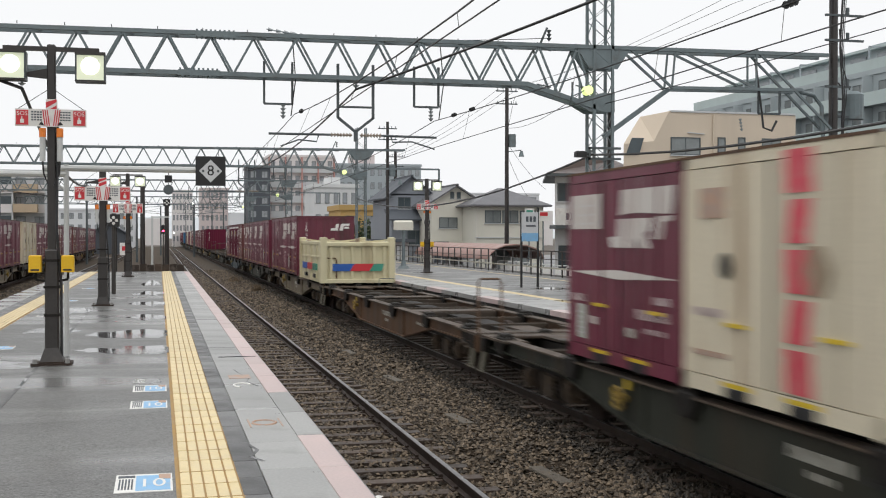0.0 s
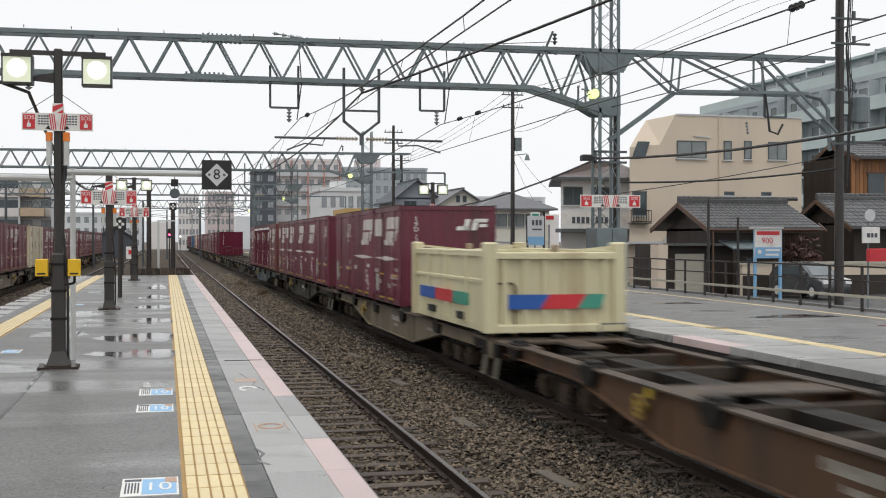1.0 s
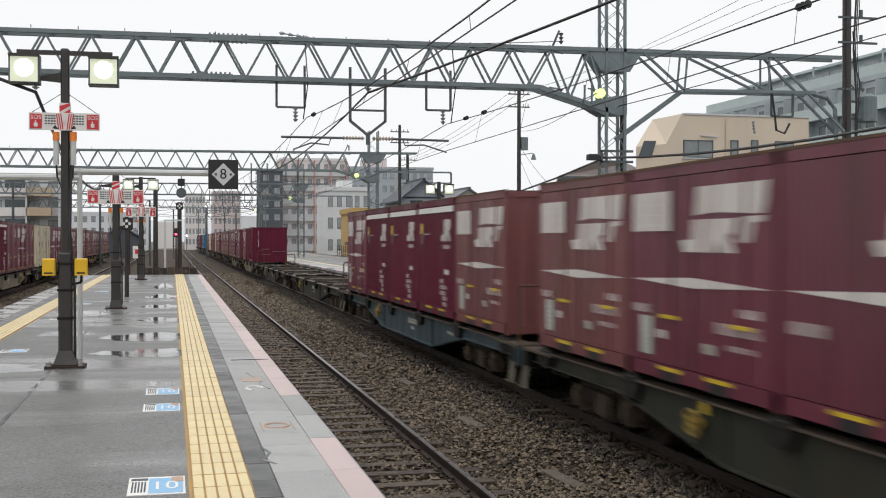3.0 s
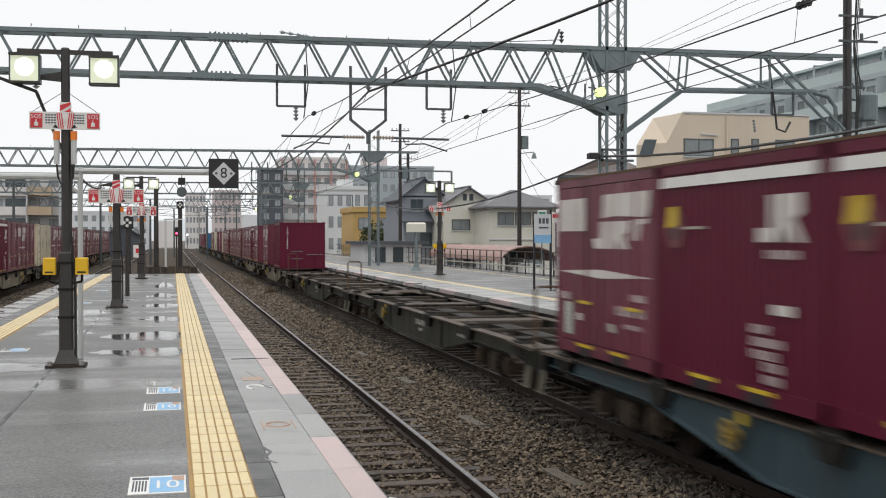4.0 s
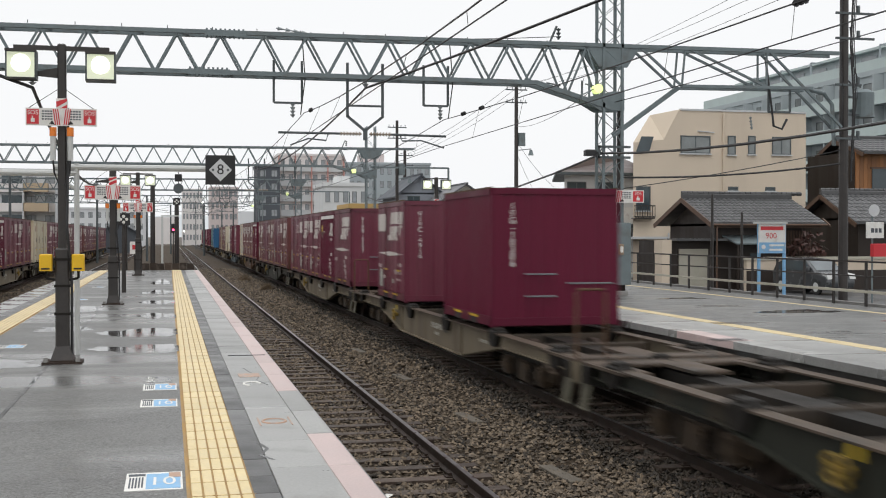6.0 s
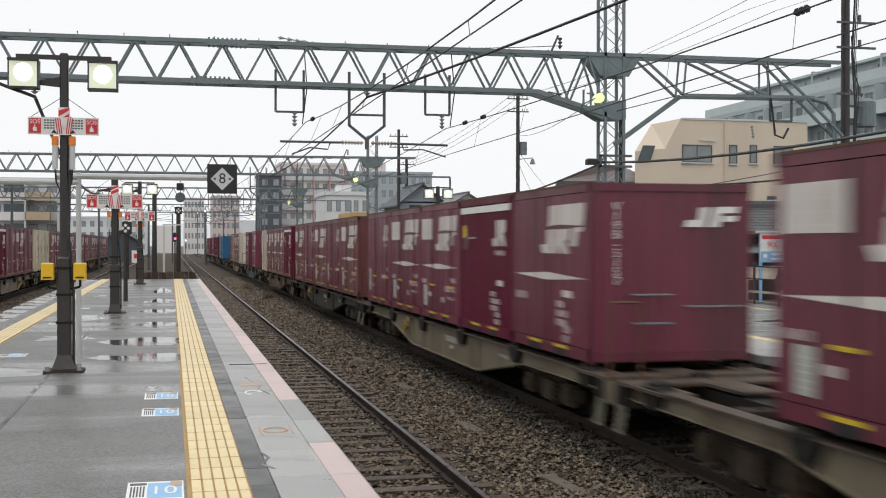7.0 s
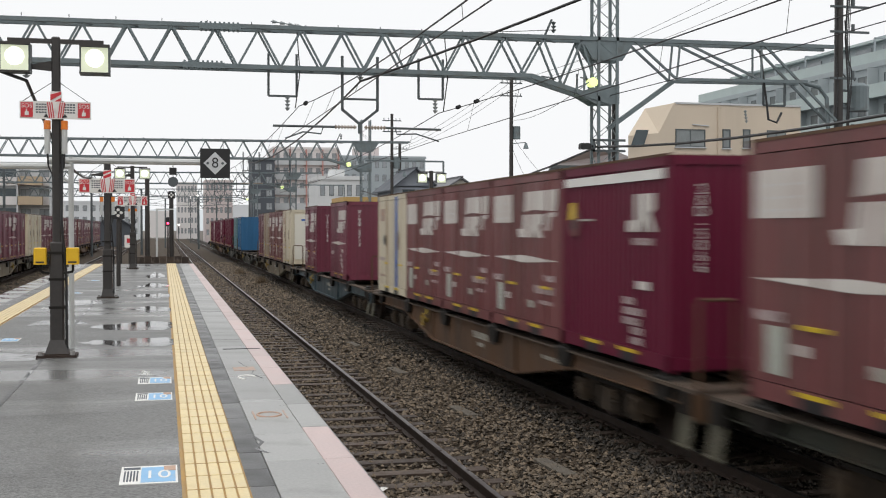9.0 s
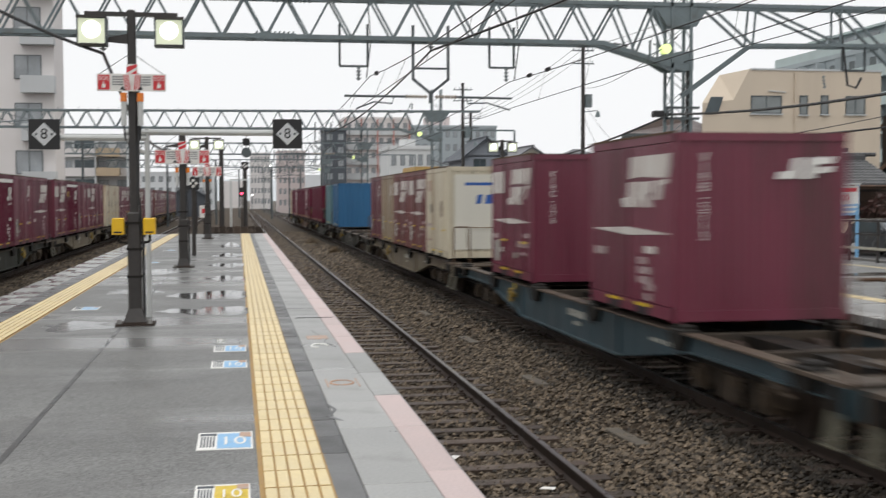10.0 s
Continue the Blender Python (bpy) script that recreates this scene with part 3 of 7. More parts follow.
def floor_sticker(x, y, w, l, color, label):
    t = thing("floor_sticker", label, "floor sticker", "stickers on the platform", at=pose(x, y, PLAT))
    part("backing", Geo().box(-w / 2, w / 2, -l / 2, l / 2, 0.0, 0.004), M["white"], t)
    part("panel", Geo().box(-w * 0.14, w * 0.46, -l * 0.44, l * 0.4, 0.004, 0.006), color, t, "coloured panel")
    part("corner", Geo().box(w * 0.26, w * 0.47, l * 0.16, l * 0.44, 0.006, 0.008), M["faded_orange"], t, "faded orange corner")
    rows = Geo().box(-w * 0.46, -w * 0.16, l * 0.3, l * 0.42, 0.004, 0.006)
    for k in range(5):
        rows.box(-w * 0.44 + k * w * 0.055, -w * 0.41 + k * w * 0.055, -l * 0.36, l * 0.22, 0.004, 0.006)
    part("print", rows, M["charcoal"], t, "rows of small dark print")
    part("numeral", words("10", l * 0.42, M["white"], 0.0008), None, t, "white numerals", at=pose(w * 0.14, -l * 0.06, 0.0075) @ Matrix.Diagonal((0.8, 1.5, 1.0, 1.0)))


def build_platform_right():
    p = thing("platform_right", "wide wet asphalt platform with yellow lines", "platform", kind="structure")
    y0, y1 = 2, 150
    part("platform_body", Geo().box(EDGE_FAR + 0.1, 15.3, y0, y1, -0.6, PLAT - 0.12), M["edge"], p, "dark platform wall")
    part("asphalt_surface", Geo().box(9.854, 15.3, y0, y1, PLAT - 0.12, PLAT), M["asphalt"], p, "dark wet asphalt")
    part("yellow_strip", Geo().box(9.56, 9.85, y0, y1, PLAT - 0.12, PLAT + 0.004), M["tactile"], p, "worn yellow tactile strip")
    part("yellow_strip", Geo().box(14.1, 14.24, y0, y1, PLAT, PLAT + 0.004), M["tactile"], p, "worn yellow line")
    y = y0
    k = 0
    while y < 100:
        part("paving_slab", Geo().box(EDGE_FAR, EDGE_FAR + 0.36, 0.003, 1.995, -0.12, 0.0, 0.004).mesh("paving_slab", M["pink"] if k % 3 == 1 else M["slab"]), None, p, at=pose(0, y, PLAT))
        part("paving_slab", Geo().box(EDGE_FAR + 0.363, 9.556, 0.003, 1.995, -0.12, 0.0, 0.004).mesh("paving_slab", M["slab"]), None, p, at=pose(0, y, PLAT))
        y += 2.0
        k += 1


build_ground()
for ly in (13.2, 17.6, 22.9, 28.4):
    lid = part("trough_lid", Geo().box(-0.09, 0.09, -0.5, 0.5, -0.2, -0.145, 0.01), M["stone_lid"], at=pose(4.55, ly, 0, 0, 0, 4))
    tagged(lid, "dull brown cable trough lid sunk in ballast", "lid", "lids between the tracks")
for sx, sy, r in ((2.55, 9.6, 20), (2.95, 10.9, -30), (2.3, 12.4, 60), (3.1, 8.3, 10)):
    sc = part("paper_scrap", Geo().add([(-0.07, -0.03, 0), (0.08, -0.04, 0.006), (0.07, 0.035, 0.012), (-0.06, 0.04, 0.004), (-0.07, -0.03, 0.004), (0.08, -0.04, 0.01), (0.07, 0.035, 0.016), (-0.06, 0.04, 0.008)], [(3, 2, 1, 0), (4, 5, 6, 7), (0, 1, 5, 4), (1, 2, 6, 5), (2, 3, 7, 6), (3, 0, 4, 7)]), M["white"], at=pose(sx, sy, -0.145, 0, 0, r))
    tagged(sc, "crumpled white scrap lying on the track", "litter", "scraps on the track")
build_track("track_near", NEAR_X, -10, 330, 6.0, 70)
build_track("track_far", TRAIN_X, -10, 330, 6.0, 32)
build_track("track_left", LEFT_X, -10, 330, 14.0, 45)
build_track("track_standing", STANDING_X, -10, 330, 26.0, 30)
build_platform_left()
build_platform_right()
for sy in (7.75, 11.35, 12.55):
    floor_sticker(-0.1, sy, 0.36 if sy < 9 else 0.34, 0.55 if sy < 9 else 0.5, M["pale_blue"], "pale blue and white boarding sticker on wet asphalt")
floor_sticker(-0.1, 6.35, 0.3, 0.4, M["label_yellow"], "yellow and white boarding sticker on wet asphalt")
crack([(0.86, 14.1), (0.9, 13.7), (0.99, 13.3), (0.93, 12.9), (1.02, 12.5)], 0.012, "dark branching crack across the edge slabs")
crack([(0.66, 9.0), (0.71, 8.75), (0.64, 8.5), (0.72, 8.3)], 0.03, "dark broken edge of the grey paving")
for sx, sy in ((-2.2, 17.6), (-2.2, 24.5), (-2.15, 30), (-2.1, 37)):
    floor_sticker(sx, sy, 0.36, 0.5, M["pale_blue"], "pale blue and white boarding sticker on wet asphalt")


def puddle(x, y, a, b, seed):
    """A film of standing water with a ragged outline, lying on the asphalt."""
    pts = []
    for i in range(40):
        w = 2 * math.pi * i / 40
        r = 1 + 0.7 * noise.noise((math.cos(w) * 1.3, math.sin(w) * 1.3, seed * 3.1)) + 0.4 * noise.noise((math.cos(w) * 4, math.sin(w) * 4, seed * 1.7))
        pts.append((a * r * math.cos(w), b * r * math.sin(w)))
    tagged(part("puddle", Geo().prism(pts, "z", -0.004, 0.0015), M["water"], at=pose(x, y, PLAT)), "shallow rain puddle on the dark asphalt", "puddle", "puddles on the platforms")


for k, (px_, py_, pa, pb) in enumerate(((-0.35, 19.5, 0.7, 0.75), (-0.42, 16.9, 0.8, 0.55), (-2.0, 15.2, 0.42, 0.5), (-0.2, 23.6, 0.4, 0.8), (-0.15, 28.3, 0.4, 1.1), (-0.2, 33.4, 0.45, 1.2),
                                        (-0.28, 40.5, 0.3, 1.8), (-1.75, 20.6, 0.5, 0.5), (-1.9, 26.0, 0.45, 0.8), (-0.12, 13.2, 0.14, 0.25), (12.6, 27.2, 0.7, 0.35), (12.9, 22.0, 0.9, 0.5), (13.4, 18.8, 0.5, 0.6), (11.6, 33.6, 0.6, 0.6))):
    puddle(px_, py_, pa, pb, k)


# ------------------------------------------------------------ freight train
SLOT, CAR = 3.72, 20.4
FLOOR = 1.0
L12, W12, H12 = 3.665, 2.45, 2.5


def flat_wagon(paint, label):
    """A container flat wagon; its origin is at rail level, at the front of the first container place."""
    w = thing("flat_wagon", label, "wagon", "wagons of the freight trains")
    y0, y1 = -0.75, 19.35
    mid = (y0 + y1) / 2
    lock = Geo().box(-0.12, 0.12, -0.26, 0.26, 0.9, 0.985, 0.02).box(-0.1, 0.1, -0.16, 0.16, 0.985, 1.036, 0.02).prism([(-0.3, 0.9), (0.3, 0.9), (0.16, 0.7), (-0.16, 0.7)], "x", -0.11, 0.11).mesh("container_lock", M["dark"])
    for s in (-1, 1):
        x = s * 1.1
        prof = [(y0 + 0.3, 0.92), (y1 - 0.3, 0.92), (y1 - 0.3, 0.74), (15.3, 0.72), (12.35, 0.3), (6.25, 0.3), (3.3, 0.72), (y0 + 0.3, 0.74)]
        part("side_sill", Geo().prism(prof, "x", x - 0.02, x + 0.02), paint, w)
        part("sill_cap", Geo().box(x - 0.11, x + 0.1, y0 + 0.3, y1 - 0.3, 0.92, 0.945), M["w_top"], w, "worn pale top flange")
        fl = Geo()
        for (ya, za), (yb, zb) in zip(prof[2:7], prof[3:8]):
            fl.bar((x, ya, za - 0.008), (x, yb, zb - 0.008), 0.17, 0.022)
        part("bottom_flange", fl, paint, w, "dusty bottom flange")
        for y in (6.25, 12.35):
            part("stiffener", Geo().box(min(x, x + s * 0.06), max(x, x + s * 0.06), y - 0.012, y + 0.012, 0.33 if 6 < y < 13 else 0.74, 0.92), paint, w)
        for i in range(6):
            y = min(max(i * SLOT, 0.26), 5 * SLOT - 0.26)
            part("container_lock", lock, None, w, at=pose(x, y, 0))
        g = Geo()
        for k in range(6):
            u = mid - 1.2 + k * 0.17
            g.box(x + s * 0.02, x + s * 0.026, u, u + 0.11, 0.64, 0.76)
        for k in range(3):
            g.box(x + s * 0.02, x + s * 0.026, mid - 0.95 + k * 0.14, mid - 0.86 + k * 0.14, 0.5, 0.57)
        for k in range(5):
            g.box(x + s * 0.02, x + s * 0.026, 4.1 + k * 0.17, 4.2 + k * 0.17, 0.68, 0.74)
        tagged(part("stencilled_plate", g, M["stencil"], w), "faded stencilled marks", kind="stuff")
        part("sill_slot", Geo().box(x + s * 0.02, x + s * 0.024, 7.6, 7.85, 0.62, 0.7), M["black"], w, "dark slot in the sill")
        part("tie_tag", Geo().box(x + s * 0.1, x + s * 0.106, 12.7, 12.84, 0.8, 0.92), M["label_yellow"], w, "small yellow tag")
        ring = Geo()
        for k in range(14):
            a, b = 2 * math.pi * k / 14, 2 * math.pi * (k + 1) / 14
            ring.rod((x + s * 0.13, 13.0 + 0.14 * math.cos(a), 0.66 + 0.14 * math.sin(a)), (x + s * 0.13, 13.0 + 0.14 * math.cos(b), 0.66 + 0.14 * math.sin(b)), 0.022, 6)
        ring.bar((x + s * 0.13, 12.85, 0.58), (x + s * 0.13, 13.15, 0.74), 0.04).bar((x + s * 0.13, 12.85, 0.74), (x + s * 0.13, 13.15, 0.58), 0.04).rod((x, 13.0, 0.66), (x + s * 0.14, 13.0, 0.66), 0.05, 8)
        part("brake_wheel", ring, M["dull_yellow"], w, "yellow hand-brake wheel")
        part("air_pipe", Geo().cable([(x - s * 0.12, y0 + 0.3, 0.68), (x - s * 0.12, 3.4, 0.66), (x - s * 0.14, 6.3, 0.4), (x - s * 0.14, 12.3, 0.4), (x - s * 0.12, 15.2, 0.66), (x - s * 0.12, y1 - 0.3, 0.68)], 0.022), M["dark"], w)
    part("centre_sill", Geo().box(-0.22, 0.22, y0, y1, 0.55, 0.86), M["dark"], w)
    # beams and braces are coloured dark for the shade within the deck
    beam = Geo().box(-0.99, 0.99, -0.05, 0.05, 0.72, 0.9, 0.01).mesh("cross_beam", M["w_beam"])
    for i in range(1, 10):
        part("cross_beam", beam, None, w, at=pose(0, 0.05 + i * SLOT / 2, 0))
    for i in range(5):
        a, b = 0.3 + i * SLOT, SLOT - 0.3 + i * SLOT
        part("diagonal_brace", Geo().bar((-0.99, a, 0.66), (0, (a + b) / 2, 0.66), 0.07, 0.09).bar((0.99, a, 0.66), (0, (a + b) / 2, 0.66), 0.07, 0.09).bar((-0.99, b, 0.66), (0, (a + b) / 2, 0.66), 0.07, 0.09).bar((0.99, b, 0.66), (0, (a + b) / 2, 0.66), 0.07, 0.09), M["dark"], w)
    for a, b in ((y0, 0.75), (y1 - 1.5, y1)):
        lo, hi = (a + 0.5, b) if a < 1 else (a, b - 0.5)
        deck = Geo().box(-1.26, 1.26, min(a, hi) if a < 1 else hi, lo if a < 1 else b, 0.9, 0.94).box(-1.26, -0.85, lo, hi, 0.9, 0.94).box(0.85, 1.26, lo, hi, 0.9, 0.94).box(-0.25, 0.25, lo, hi, 0.9, 0.94)
        part("end_deck", deck, M["w_top"], w, "worn steel end deck with slots")
        part("end_beam", Geo().box(-1.26, 1.26, a, a + 0.12, 0.6, 0.9) if a < 1 else Geo().box(-1.26, 1.26, b - 0.12, b, 0.6, 0.9), paint, w)
    for y in (6.0, 12.4):
        part("deck_plate", Geo().box(-0.99, 0.99, y - 0.4, y + 0.4, 0.9, 0.925), M["w_top"], w, "worn steel walkway plate")
    for y in (y0 - 0.1, y1 + 0.1):
        d = -1 if y < 1 else 1
        part("coupler", Geo().box(-0.11, 0.11, min(y, y + d * 0.16), max(y, y + d * 0.16), 0.72, 1.0, 0.03).rod((0, y - d * 0.3, 0.86), (0, y, 0.86), 0.09), M["dark"], w)
        part("air_hose", Geo().cable([(0.35, y - d * 0.1, 0.7), (0.35, y + d * 0.05, 0.45), (0.3, y + d * 0.15, 0.4)], 0.03), M["wire"], w)
    for y in (y0 + 0.22, y1 - 0.22):
        for s in (-1, 1):
            st = part("step", Geo().box(s * 1.25 - 0.05, s * 1.25 + 0.03, y - 0.12, y + 0.12, 0.66, 0.9), M["dark"], w, "pale hanging step bracket")
            part("step_plate", Geo().prism([(s * 1.24, 0.66), (s * 1.26, 0.66), (s * 1.31, 0.32), (s * 1.29, 0.32)], "y", y - 0.14, y + 0.14).box(s * 1.3 - 0.05, s * 1.3 + 0.04, y - 0.15, y + 0.15, 0.305, 0.322), M["step"], st, "pale worn step plate")
    part("grab_rail", Geo().cable([(-1.2, y0 + 0.06, 0.92), (-1.2, y0 + 0.06, 1.85), (-1.16, y0 + 0.06, 1.92), (-0.8, y0 + 0.06, 1.92), (-0.76, y0 + 0.06, 1.85), (-0.76, y0 + 0.06, 0.92)], 0.022, 6), M["w_brown"], w, "rusty looped hand rail")
    part("grab_rail", Geo().cable([(1.2, y1 - 0.06, 0.92), (1.2, y1 - 0.06, 1.2), (0.7, y1 - 0.06, 1.2), (0.7, y1 - 0.06, 0.92)], 0.018, 6), M["galv_dark"], w)
    part("brake_cylinder", Geo().rod((-0.6, mid - 1.2, 0.55), (-0.6, mid, 0.55), 0.2, 12), M["dark"], w)
    part("air_tank", Geo().box(0.3, 0.8, mid - 0.5, mid + 0.6, 0.4, 0.75, 0.05), M["dark"], w)
    for y in (2.35, 16.25):
        b = part("bogie", Geo().box(-0.95, 0.95, -0.16, 0.16, 0.45, 0.75), M["dark"], w, at=pose(0, y, 0))
        for s in (-1, 1):
            prof = [(-1.25, 0.5), (-0.6, 0.64), (-0.34, 0.56), (0.34, 0.56), (0.6, 0.64), (1.25, 0.5), (1.25, 0.36), (0.75, 0.36), (0.35, 0.22), (-0.35, 0.22), (-0.75, 0.36), (-1.25, 0.36)]
            part("side_frame", Geo().prism(prof, "x", s * 0.92 - 0.06, s * 0.92 + 0.06), M["bogie"], b, "rust-dusted bogie side frame")
            fold = [(-0.24 - 0.05 * (k % 2), 0.26 + 0.03 * k) for k in range(11)]
            coil = Geo().prism(fold + [(-a, z) for a, z in reversed(fold)], "x", s * 1.0 - 0.06, s * 1.0 + 0.06)
            part("spring", coil, M["bogie"], b)
            part("brake_lever", Geo().bar((s * 1.02, -0.9, 0.62), (s * 1.02, 0.9, 0.62), 0.03, 0.05).bar((s * 1.02, -0.45, 0.62), (s * 1.02, -0.5, 0.25), 0.04).bar((s * 1.02, 0.45, 0.62), (s * 1.02, 0.5, 0.25), 0.04), M["dark"], b)
            for d in (-0.95, 0.95):
                part("axle_box", Geo().box(s * 0.97 - 0.12, s * 0.97 + 0.12, d - 0.15, d + 0.15, 0.28, 0.58, 0.03).rod((s * 1.08, d, 0.43), (s * 1.12, d, 0.43), 0.1, 12), M["bogie"], b, "grimy axle box")
                wh = Geo().rod((s * 0.5, d, 0.43), (s * 0.63, d, 0.43), 0.43, 20)
                wh.rod((s * 0.63, d, 0.43), (s * 0.66, d, 0.43), 0.14, 12)
                part("wheel", wh, M["rail"], b)
    return w


def container(style, paint, label):
    """A twelve-foot container: origin at the middle of its floor, side doors towards -x and +x, one end towards -y."""
    c = thing("freight_container", label, "container", "containers on the wagons")
    X, Y, H = W12 / 2, L12 / 2, H12
    # frame
    fr = Geo()
    for sx in (-1, 1):
        for sy in (-1, 1):
            fr.box(sx * X - (0.08 if sx > 0 else 0), sx * X + (0 if sx > 0 else 0.08), sy * Y - (0.09 if sy > 0 else 0), sy * Y + (0 if sy > 0 else 0.09), 0.0, H, 0.012)
        fr.box(min(sx * X, sx * (X - 0.07)), max(sx * X, sx * (X - 0.07)), -Y, Y, 0.02, 0.19)
        fr.box(min(sx * X, sx * (X - 0.07)), max(sx * X, sx * (X - 0.07)), -Y, Y, H - 0.11, H)
    for sy in (-1, 1):
        fr.box(-X, X, min(sy * Y, sy * (Y - 0.07)), max(sy * Y, sy * (Y - 0.07)), 0.02, 0.16)
        fr.box(-X, X, min(sy * Y, sy * (Y - 0.07)), max(sy * Y, sy * (Y - 0.07)), H - 0.1, H)
    part("frame", fr, paint, c)
    for sx in (-1, 1):
        part("roof_rail", Geo().box(sx * X - 0.03, sx * X + 0.008 if sx > 0 else sx * X + 0.03, -Y, Y, H, H + 0.03) if sx > 0 else Geo().box(-X - 0.008, -X + 0.03, -Y, Y, H, H + 0.03), M["w_brown"], c, "grimy roof rail")
    part("roof", Geo().box(-X + 0.04, X - 0.04, -Y + 0.01, Y - 0.01, H - 0.03, H + 0.012), M["dark"] if style in ("panel", "doors") else paint, c, "weathered roof sheet")
    # corrugated ends
    def fold(a, b, n, deep, face):
        pts, st = [], (b - a) / n
        for i in range(n):
            u = a + i * st
            pts += [(u, face), (u + st * 0.3, face), (u + st * 0.45, face + deep), (u + st * 0.85, face + deep)]
        return pts + [(b, face)]
    for sy in (-1, 1):
        line = fold(-X + 0.08, X - 0.08, 9, -0.022 * sy, sy * (Y - 0.012))
        back = [(u, sy * (Y - 0.1)) for u, _ in (line[-1], line[0])]
        part("end_wall", Geo().prism(line + back, "z", 0.16, H - 0.1), paint, c)
    n = {"white_top": 22, "stripe": 6, "panel": 4, "doors": 3, "plain": 20, "cream": 4}[style]
    # the far side is a plain folded sheet; doors and marks are on the side towards -x
    pts = [(w, u) for u, w in fold(-Y + 0.1, Y - 0.1, 14, -0.02, X - 0.014)]
    part("side_wall", Geo().prism(pts + [(X - 0.1, Y - 0.1), (X - 0.1, -Y + 0.1)], "z", 0.19, H - 0.11), paint, c)
    face = -X + 0.014
    if style in ("stripe", "panel", "doors", "cream"):
        for a, b in ((-Y + 0.1, -0.03), (0.03, Y - 0.1)):
            pts = [(w, u) for u, w in fold(a, b, n // 2 + 1, -0.016, face)]
            d = part("door", Geo().prism(pts + [(face + 0.06, b), (face + 0.06, a)], "z", 0.2, H - 0.12), paint, c)
            if style != "stripe":
                m = (a + b) / 2 - 0.35
                part("lock_bar", Geo().rod((face - 0.025, m, 0.2), (face - 0.025, m, H - 0.12), 0.014, 6), paint, d)
                part("lock_handle", Geo().box(face - 0.035, face, m - 0.15, m + 0.3, 0.74, 0.78), M["label_yellow"], d, "yellow lock handle")
        part("door_gap", Geo().box(face + 0.012, face + 0.05, -0.03, 0.03, 0.2, H - 0.12), M["black"], c)
    else:
        pts = [(w, u) for u, w in fold(-Y + 0.1, Y - 0.1, n, 0.02, face)]
        part("side_wall", Geo().prism(pts + [(-X + 0.1, Y - 0.1), (-X + 0.1, -Y + 0.1)], "z", 0.19, H - 0.11), paint, c)
    for y in (-0.62, 0.62):
        part("fork_pocket", Geo().box(-X - 0.003, -X + 0.023, y - 0.24, y + 0.24, 0.01, 0.118), M["black"], c, "dark forklift opening")
        part("pocket_mark", Geo().box(-X - 0.004, -X + 0.004, y - 0.3, y + 0.3, 0.125, 0.17), M["label_yellow"], c, "yellow stripe over the pocket")

    def mark(name, shape, mat, lab=""):
        """A flat painted shape on the side; its outline is (reader's right, up)."""
        part(name, Geo().prism([(-u, z) for u, z in shape], "x", -X - 0.006, -X - 0.001), mat, c, lab)

    def rect(u, z, w, h, k=0.0):
        return [(u, z), (u + w, z), (u + w + k, z + h), (u + k, z + h)]
    def gather(name, shapes, mat, lab=""):
        g = Geo()
        for sh in shapes:
            g.prism([(-u, z) for u, z in sh], "x", -X - 0.006, -X - 0.001)
        part(name, g, mat, c, lab)

    def stencil(u, z, widths, h=0.075, gap=0.035, size=0.085):
        """Rows of unreadable stencilled signs, one block a sign."""
        rows = []
        for r, n in enumerate(widths):
            zz = z - r * (h + gap)
            rows += [rect(u + k * size, zz, size * 0.62, h) for k in range(n)]
        gather("stencil", rows, M["stencil_mark"], "rows of white stencil")

    def emblem(u, z, k):
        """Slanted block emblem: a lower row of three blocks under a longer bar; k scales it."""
        def q(pts):
            return [(u + 1.33 * k * a, z + 0.9 * k * b) for a, b in pts]
        gather("logo", [q([(0.06, 0), (0.34, 0), (0.4, 0.4), (0.22, 0.4), (0.2, 0.16), (0.0, 0.14)]), q([(0.38, 0), (0.6, 0), (0.63, 0.16), (0.74, 0), (0.96, 0), (0.84, 0.2), (0.94, 0.24), (0.98, 0.4), (0.44, 0.4)]),
                        q([(0.24, 0.45), (0.62, 0.48), (1.4, 0.44), (1.44, 0.56), (1.46, 0.8), (0.3, 0.8)]), q([(1.02, 0.12), (1.2, 0.12), (1.25, 0.34), (1.4, 0.36), (1.42, 0.42), (1.08, 0.42)])], M["worn_white"], "white slanted block emblem")
    if style in ("stripe", "panel"):
        emblem(-0.28, 1.52, 1.0)
        mark("stripe", [(-1.72, 1.18), (0.0, 1.115), (1.74, 1.17), (0.0, 1.235)], M["worn_white"], "white tapered stripe")
    if style == "stripe":
        stencil(-1.6, 0.78, [7], 0.12)
        stencil(0.45, 0.72, [4, 6, 6], 0.1)
        stencil(0.75, 0.36, [4, 3], 0.1)
        mark("label", rect(0.72, 1.0 - 0.12, 0.4, 0.1), M["worn_white"], "white stencil line")
    if style == "panel":
        mark("panel", rect(-1.68, 1.76, 1.08, 0.46), M["worn_white"], "white rectangular panel")
        gather("panel_print", [rect(-1.62, 2.06 - r * 0.12, 0.92, 0.025) for r in range(3)], M["sign_grey"], "faint lines of print")
        stencil(-1.66, 0.78, [6], 0.1)
        mark("card", rect(-1.44, 0.28, 0.31, 0.46), M["card"], "pale data card")
        gather("card_print", [rect(-1.41, 0.62 - r * 0.07, 0.25, 0.022) for r in range(5)], M["sign_grey"])
        mark("label", rect(-0.95, 0.5, 0.22, 0.1), M["worn_white"])
        mark("label", rect(1.1, 0.86, 0.42, 0.09), M["stencil_mark"], "white stencil line")
        stencil(0.6, 0.66, [11], 0.12)
        stencil(0.85, 0.5, [7], 0.06)
